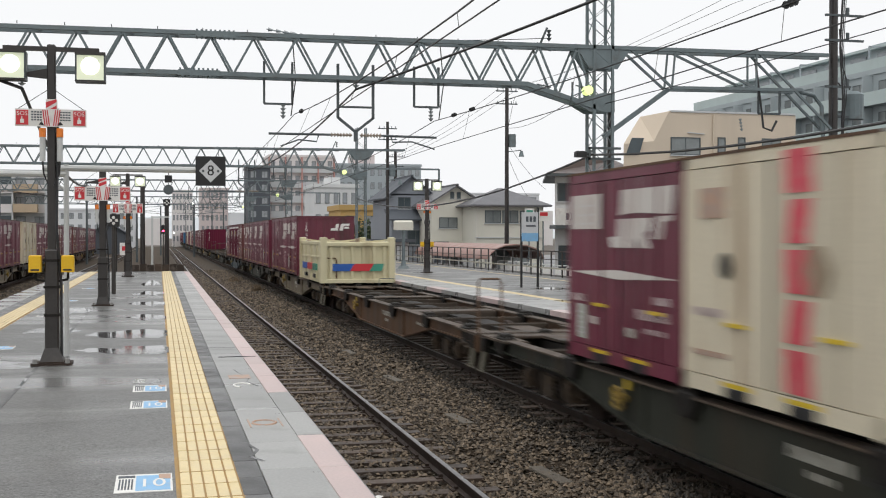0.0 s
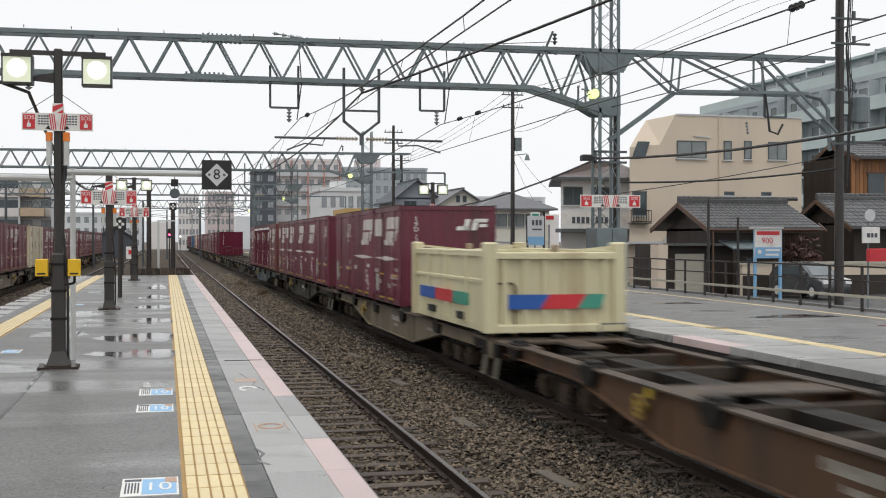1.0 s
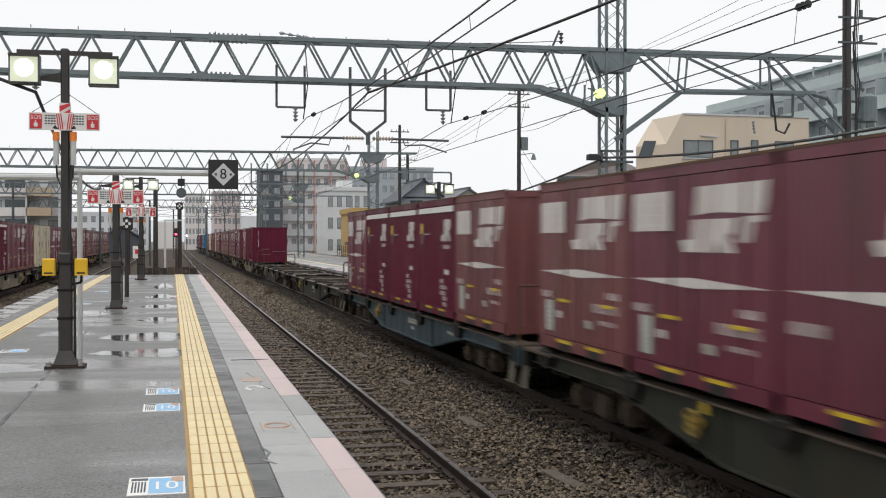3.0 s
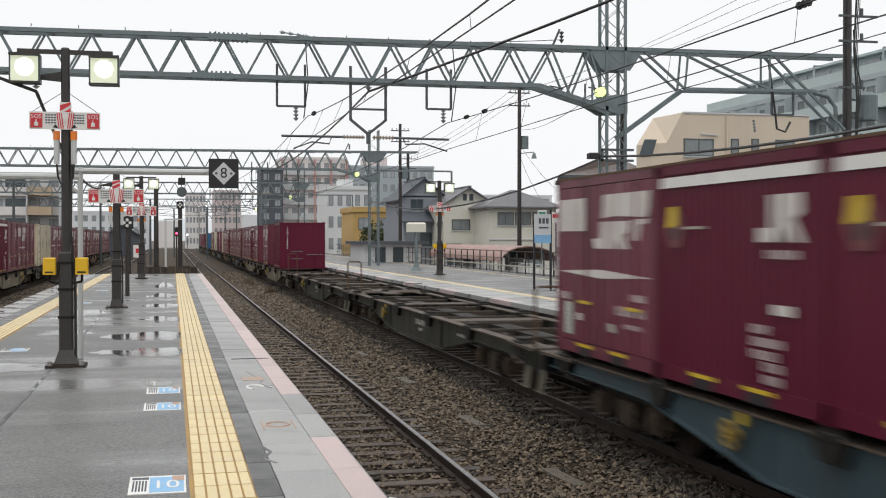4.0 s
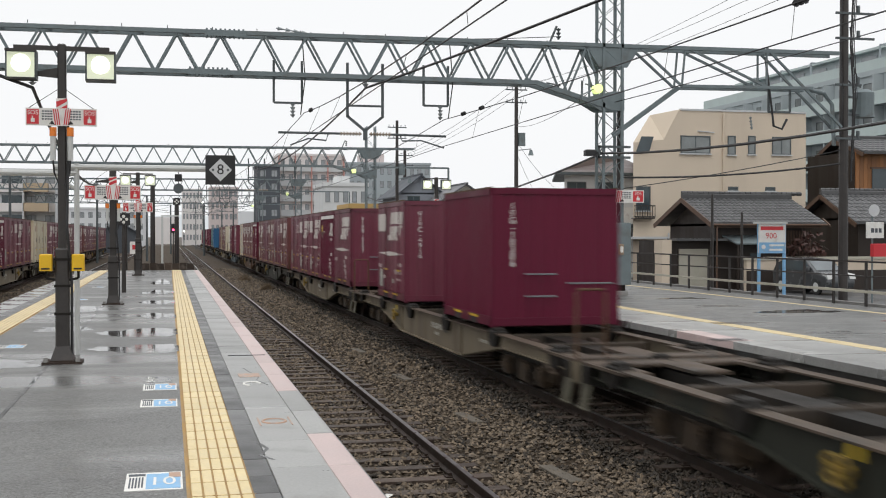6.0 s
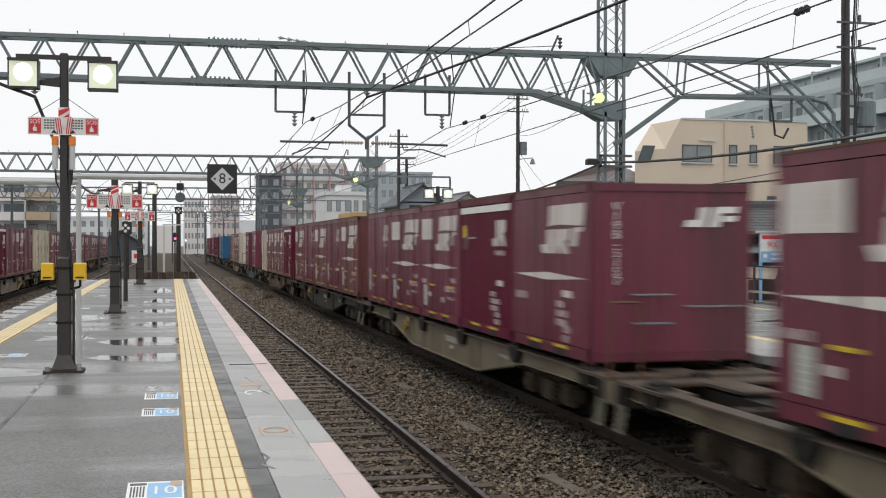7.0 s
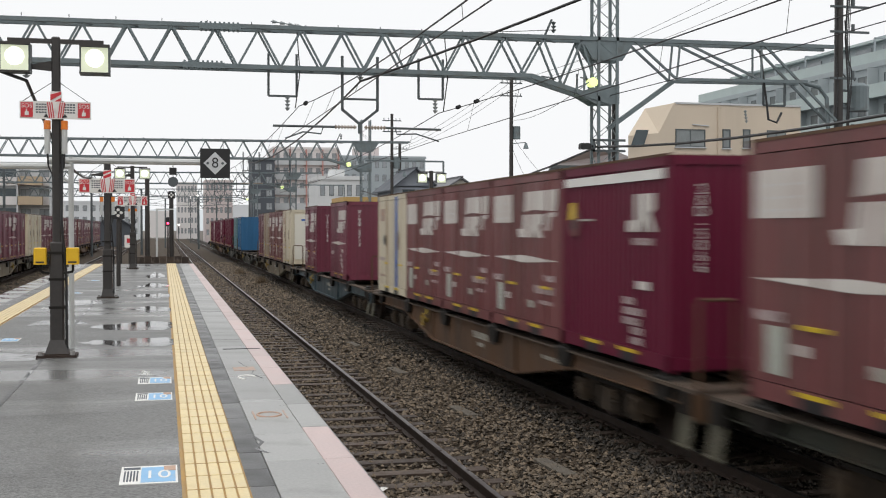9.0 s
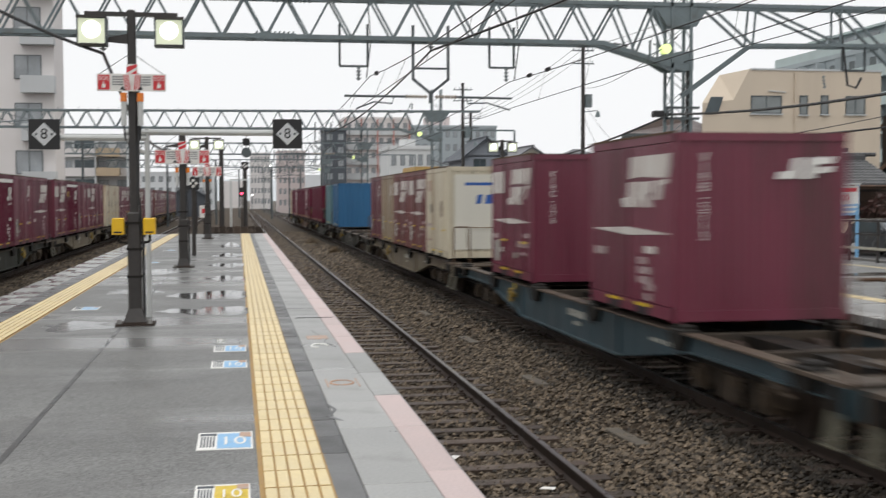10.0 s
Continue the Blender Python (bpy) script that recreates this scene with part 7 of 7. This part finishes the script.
# shop with signboard behind the mast
sh = thing("corner_shop", "two-storey pale shop with long white signboard", "building", "buildings beyond the station")
part("wall", Geo().prism([(20.9, 60), (25.6, 60), (28.2, 67), (23.4, 67)], "z", -0.7, 6.0), M["white_wall"], sh)
part("signboard", Geo().box(20.9, 24.9, 59.85, 59.98, 3.3, 4.22), M["white"], sh, "white signboard with dark print")
prn = Geo()
for k in range(8):
    prn.box(21.5 + k * 0.27, 21.68 + k * 0.27, 59.83, 59.85, 3.6, 3.95)
part("print", prn, M["charcoal"], sh)
part("roof", Geo().add([(20.2, 59.4, 6.1), (26, 59.4, 6.1), (29, 68, 6.1), (22.9, 68, 6.1), (23.6, 62.5, 7.2), (26.2, 64.5, 7.2)], [(3, 2, 1, 0), (0, 1, 5, 4), (1, 2, 5), (2, 3, 4, 5), (3, 0, 4)]), M["roof_brown"], sh)
part("eave_board", Geo().prism([(20.2, 59.4), (26, 59.4), (29, 68), (22.9, 68)], "z", 5.95, 6.1), M["galv_dark"], sh)
for wx in (21.6, 23.2):
    window(sh, wx, 5.1, 1.1, 1.0, 60, "glass")
part("awning", Geo().box(20.6, 25.5, 58.9, 60, 3.1, 3.3), M["galv_dark"], sh)
part("shopfront", Geo().box(21.1, 24.2, 59.9, 59.98, -0.3, 2.2), M["glass"], sh, "dark glazed shopfront")

# pair of ivory houses
h1 = block("ivory_house", "two-storey ivory house with grey hipped roof", 21.96, 27.0, 80, 85, 4.95, "ivory", "house")
hip(h1, 21.96, 27.0, 80, 85, 4.95, 1.3, "roof_grey")
part("band", Geo().box(21.9, 27.05, 79.93, 80, 2.55, 2.62), M["pale_grey"], h1)
for wx in (23.2, 24.5, 25.8):
    window(h1, wx, 4.1, 1.2, 0.9, 80, "glass_pale")
window(h1, 24.5, 1.1, 2.6, 1.3, 80, "glass_pale")
h2 = block("gabled_house", "cream two-storey house with steep grey gable", 19.6, 22.2, 84, 93, 5.2, "ivory", "house")
part("gable_wall", gable(h2, 19.6, 23.4, 84, 93, 5.2, 1.2, "roof_grey", "y"), M["ivory"], h2)
for wx in (21.2, 21.7):
    window(h2, wx, 5.75, 0.3, 0.5, 84)
window(h2, 20.9, 3.7, 1.4, 0.8, 84, "glass_pale")
part("garage", Geo().box(19.8, 20.9, 83.9, 83.98, -0.3, 2.3), M["charcoal"], h2)
h3 = block("grey_house", "grey-blue house with dark roof over two storeys", 17.4, 21.0, 88, 97, 4.3, "grey_wall", "house")
part("upper_wall", Geo().box(17.4, 20.4, 89, 96, 4.3, 6.0), M["grey_wall"], h3)
part("gable_wall", gable(h3, 17.4, 20.9, 89, 96, 5.9, 1.4, "charcoal", "y"), M["grey_wall"], h3)
part("lower_roof", Geo().prism([(87.2, 3.9), (89, 4.7), (89, 4.8), (87.2, 4.0)], "x", 17.0, 21.4), M["charcoal"], h3)
window(h3, 19.3, 2.6, 1.3, 1.1, 88)
window(h3, 18.6, 5.3, 1.0, 0.9, 89)

# shop signs on poles, and white cycle racks behind the fence
for px, py, z0, z1, w, col, lab in ((18.8, 58, 3.26, 4.15, 0.5, "label_green", "tall white and green shop sign on a pole"), (19.75, 58.5, 3.5, 4.05, 0.6, "label_red", "square red and white shop sign on a pole")):
    sg = thing("shop_sign", lab, "sign", "shop signs along the street", at=pose(px, py, 0))
    part("pole", Geo().rod((0, 0.05, STREET), (0, 0.05, z1), 0.04), M["galv"], sg)
    part("panel", Geo().box(-w / 2, w / 2, -0.05, 0.0, z0, z1, 0.01), M["white"], sg)
    part("print", Geo().box(-w * 0.36, w * 0.36, -0.056, -0.05, (z0 + z1) / 2, z1 - 0.08), M[col], sg)
for k in range(9):
    rk = thing("cycle_rack", "white bent-tube cycle rack behind the fence", "cycle rack", "racks behind the fence", at=pose(16.3 + 0.12 * k, 42 + 2.1 * k, STREET))
    part("tube", Geo().cable([(0, 0, 0), (0, 0, 0.95), (0.12, 0.0, 1.05), (0.78, 0.0, 1.05), (0.9, 0, 0.95), (0.9, 0, 0)], 0.03, 6), M["alu"], rk)
    part("panel", Geo().box(0.2, 0.7, -0.02, 0.02, 0.55, 0.9), M["white"], rk, "white panel")
for k, (bx, by) in enumerate(((19.2, 64), (20.4, 66), (18.4, 72), (20.0, 75))):
    vm = thing("vending_machine", "pale boxy machine with glazed front", "machine", "machines by the street", at=pose(bx, by, STREET))
    part("body", Geo().box(-0.5, 0.5, 0, 0.7, 0, 1.85, 0.02), M["white_wall"], vm)
    part("window", Geo().box(-0.42, 0.42, -0.02, 0.0, 0.85, 1.7), M["glass_pale"], vm)

# low sheds and the pink bicycle shelter
lo = block("low_station_building", "low white platform building with flat roof", 12.3, 16.2, 76, 82, 2.3, "white_wall", z0=0.0)
part("flat_roof", Geo().box(12.0, 16.6, 75.5, 82.4, 2.3, 2.5), M["charcoal"], lo)
for wx in (13.4, 14.6):
    part("door", Geo().box(wx - 0.35, wx + 0.35, 75.93, 76.02, PLAT, 2.1), M["glass"], lo)
shel = thing("cycle_shelter", "long dusty-pink curved shelter roof on thin posts", "shelter")
arc = [(16.6 + 1.5 * math.sin(math.pi * k / 8 - math.pi / 2) + 1.5, 1.55 + 0.75 * math.sin(math.pi * k / 8)) for k in range(9)]
arc2 = [(x, z - 0.06) for x, z in reversed(arc)]
part("curved_roof", Geo().prism(arc + arc2, "y", 58, 76), M["dusky_pink"], shel, smooth=True)
for k in range(9):
    part("post", Geo().rod((16.7, 58.3 + k * 2.1, STREET), (16.7, 58.3 + k * 2.1, 1.65), 0.05), M["pale_grey"], shel)
    part("post", Geo().rod((19.5, 58.3 + k * 2.1, STREET), (19.5, 58.3 + k * 2.1, 1.65), 0.05), M["pale_grey"], shel)


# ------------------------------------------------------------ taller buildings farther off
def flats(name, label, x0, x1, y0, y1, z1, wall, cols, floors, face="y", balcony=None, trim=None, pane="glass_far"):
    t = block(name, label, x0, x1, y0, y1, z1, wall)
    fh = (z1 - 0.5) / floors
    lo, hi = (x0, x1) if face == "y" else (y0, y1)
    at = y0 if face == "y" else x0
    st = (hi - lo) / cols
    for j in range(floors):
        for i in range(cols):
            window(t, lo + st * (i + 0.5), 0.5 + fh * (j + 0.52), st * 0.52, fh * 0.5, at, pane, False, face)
        if balcony:
            z = 0.5 + fh * j
            slab, rail = ((x0 + 0.3, x1 - 0.3, y0 - 0.6, y0 - 0.05, z - 0.12, z + 0.05), (x0 + 0.3, x1 - 0.3, y0 - 0.65, y0 - 0.6, z - 0.12, z + fh * 0.4)) if face == "y" else ((x0 - 1.1, x0 - 0.05, y0 + 0.3, y1 - 0.3, z - 0.12, z + 0.05), (x0 - 1.15, x0 - 1.1, y0 + 0.3, y1 - 0.3, z - 0.12, z + fh * 0.4))
            b = part("balcony", Geo().box(*slab), M[wall], t)
            part("balustrade", Geo().box(*rail), M[balcony], b)
            if face == "x":
                dv = Geo()
                for i in range(cols + 1):
                    yy = lo + st * i
                    dv.box(x0 - 1.1, x0, yy - 0.08, yy + 0.08, z, z + fh * 0.95)
                tagged(part("divider", dv, M[wall], b), kind="stuff")
    part("parapet", Geo().box(x0 - 0.15, x1 + 0.15, y0 - 0.15, y1 + 0.15, z1, z1 + 0.5), M[wall], t)
    if trim:
        for i in range(0, cols + 1, 2):
            part("red_pier", Geo().box(lo + st * i - 0.14, lo + st * i + 0.14, y0 - 0.8, y0, 0, z1), M[trim], t, "red-brown vertical pier")
    return t


ap = flats("grey_apartment_block", "long grey-green apartment block with rows of balconies", 64, 80, 58, 132, 17.6, "haze_grey", 18, 6, "x", "balu", pane="glass_pale")
part("upper_storey", Geo().box(66.2, 80, 62, 126, 18.1, 20.4), M["haze_grey"], ap, "set-back top storey")
for k in range(14):
    part("upper_window", Geo().box(66.1, 66.2, 64 + k * 4.4, 66.6 + k * 4.4, 18.4, 20.0), M["glass_far"], ap)
part("terrace_rail", Geo().box(64.0, 64.06, 58, 132, 18.1, 19.1), M["balu"], ap, "pale glass terrace rail")
part("roof_slab", Geo().box(65.6, 80, 61, 127, 20.4, 20.65), M["balu"], ap)
for k in range(10):
    part("terrace_frame", Geo().bar((64.3, 66 + k * 6, 18.1), (64.3, 66 + k * 6, 20.4), 0.14).bar((64.3, 66 + k * 6, 20.4), (66.2, 66 + k * 6, 20.4), 0.14), M["mid_grey"], ap)
part("roof_box", Geo().box(70, 74, 96, 104, 20.65, 22.0), M["haze_grey"], ap)
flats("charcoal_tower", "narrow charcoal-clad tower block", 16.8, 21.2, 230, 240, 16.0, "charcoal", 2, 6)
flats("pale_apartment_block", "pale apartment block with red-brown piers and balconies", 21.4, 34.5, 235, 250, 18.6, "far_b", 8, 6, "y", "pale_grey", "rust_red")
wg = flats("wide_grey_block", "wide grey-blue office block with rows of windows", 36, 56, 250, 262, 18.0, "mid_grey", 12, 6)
part("roof_house", Geo().box(41, 46, 252, 258, 18.5, 20.4), M["pinkish"], wg, "pinkish rooftop house")
wh = flats("white_house", "irregular white three-storey house", 19.4, 25.2, 150, 160, 9.0, "white_wall", 5, 3)
part("roof_box", Geo().box(21.5, 23.0, 151, 156, 9.4, 10.4), M["white_wall"], wh)
flats("ochre_house", "ochre two-storey house behind the trees", 16.8, 20.8, 110, 118, 5.2, "ochre", 2, 2)
# the haze over these blocks is only their pale paint
flats("pinkish_block", "pinkish apartment block beyond the tracks, painted pale for haze", 9.0, 15.0, 265, 280, 13.0, "pinkish", 6, 5)
flats("hazy_tower", "distant grey apartment tower, painted pale for haze", 3.5, 9.0, 330, 345, 15.0, "far_b", 6, 5)
flats("hazy_block", "distant low grey block, painted pale for haze", -24, -6, 300, 315, 9.0, "far_a", 9, 3)
flats("hazy_row", "distant row of flats, painted pale for haze", 56, 110, 330, 350, 15.0, "far_a", 14, 5)
lf = flats("balcony_flats", "beige and grey flats with open balconies", -34.0, -15.8, 180, 192, 11.9, "pale_grey", 7, 4, "y", "far_b")
for fl in range(4):
    z = 0.5 + 2.85 * fl
    part("tan_balcony", Geo().box(-20.6, -17.2, 177.6, 179.2, z - 0.1, z + 1.15), M["tan_wall"], lf, "tan balcony front")
    part("divider", Geo().box(-20.7, -20.5, 177.6, 180, z - 0.1, z + 2.75).box(-16.2, -16.0, 177.8, 180, z - 0.1, z + 2.75), M["pale_grey"], lf)
    part("dark_opening", Geo().box(-23.8, -21.0, 179.86, 179.94, z + 0.1, z + 2.3), M["glass"], lf)
tb = flats("tall_apartment_tower", "tall weathered grey apartment tower", -30.0, -11.2, 76, 80, 36.0, "far_b", 6, 12, "y", None)
for j in range(12):
    z = 0.5 + 35.5 / 12 * j
    part("balcony", Geo().box(-13.1, -11.1, 75.2, 76, z - 0.1, z + 0.95), M["pale_grey"], tb)
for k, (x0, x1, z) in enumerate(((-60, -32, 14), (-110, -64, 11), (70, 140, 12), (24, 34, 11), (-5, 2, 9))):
    block("distant_building", "distant grey building, painted pale for haze", x0, x1, 380 + 12 * k, 400 + 12 * k, z, "far_a" if k % 2 else "far_b")
gb = thing("dark_gabled_shed", "dark gabled shed roof beside the tracks", "shed")
part("wall", Geo().box(-10.4, -5.2, 190, 200, -0.6, 3.2), M["charcoal"], gb)
part("gable_wall", gable(gb, -10.4, -5.2, 190, 200, 3.2, 1.6, "charcoal", "y"), M["charcoal"], gb)


def tree(x, y, h, seed, leaves="leaf", count=1500, label="small dull green tree with uneven crown"):
    rng = np.random.default_rng(seed)
    t = thing("tree", label, "tree", at=pose(x, y, STREET - 0.4))
    tk = Geo().rod((0, 0, 0), (0.05, 0, h * 0.45), 0.09, 8, 0.06)
    for k in range(5):
        a = k * 1.3
        tk.rod((0.03, 0, h * 0.4), (0.5 * math.cos(a), 0.5 * math.sin(a), h * (0.6 + 0.06 * k)), 0.04, 6, 0.02)
    part("trunk", tk, M["bark"], t)
    g = Geo()
    for k in range(count):
        c = rng.normal(0, 1, 3)
        c = c / np.linalg.norm(c) * rng.uniform(0.3, 1.0) ** 0.5
        p = np.array([c[0] * h * 0.3, c[1] * h * 0.3, h * 0.66 + c[2] * h * 0.33]) * (1 + 0.2 * noise.noise(tuple(c * 2)))
        u, v = rng.normal(0, 0.06, 3), rng.normal(0, 0.06, 3)
        g.add([p - u, p + v, p + u, p - v], [(0, 1, 2, 3)])
    part("crown", g, M[leaves], t)


tree(17.4, 102, 4.2, 3)
tree(18.6, 104, 3.6, 5)
tree(26.9, 45.5, 2.9, 7, "leaf_red", 500, "sparse dark reddish garden tree behind the wall")

# hills with the haze painted into their colour
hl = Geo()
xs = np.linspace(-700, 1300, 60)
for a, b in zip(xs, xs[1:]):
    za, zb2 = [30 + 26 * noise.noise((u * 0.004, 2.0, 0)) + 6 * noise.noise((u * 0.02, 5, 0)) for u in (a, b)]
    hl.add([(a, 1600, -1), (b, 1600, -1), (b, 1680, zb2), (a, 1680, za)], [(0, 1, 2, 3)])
tagged(part("backdrop_hills", hl, M["hill"]), "faint hills on the horizon, painted pale for haze", "hills", kind="structure")
# headlamps of a distant train
for x, y, z in ((1.2, 250, 3.2), (3.0, 252, 3.4), (5.2, 240, 9.0), (6.6, 240, 9.3)):
    ob = thing("distant_lamp", "small bright distant yard lamp", "lamp", "distant lamps", at=pose(x, y, z))
    part("bulb", Geo().rod((0, -0.05, 0), (0, 0.05, 0), 0.15, 10), M["far_lamp"], ob)
    part("pole", Geo().rod((0, 0.1, -z - 0.4), (0, 0.1, 0.3), 0.08, 6), M["galv_dark"], ob)
# dry weeds beside the far track
wd, rng = Geo(), np.random.default_rng(9)
for cx, cy, r, n in ((5.0, 61, 0.35, 160), (4.6, 74, 0.5, 120), (-4.6, 40, 0.4, 100)):
    for k in range(n):
        a, q = rng.uniform(0, 6.28), rng.uniform(0, r)
        p = Vector((cx + q * math.cos(a), cy + q * math.sin(a), -0.2))
        wd.rod(p, p + Vector((rng.normal(0, 0.1), rng.normal(0, 0.1), rng.uniform(0.15, 0.45))), 0.01, 3, 0.003)
tagged(part("dry_weeds", wd, M["weed"]), "dry brown weeds in the ballast", "weeds", kind="stuff")


motions()
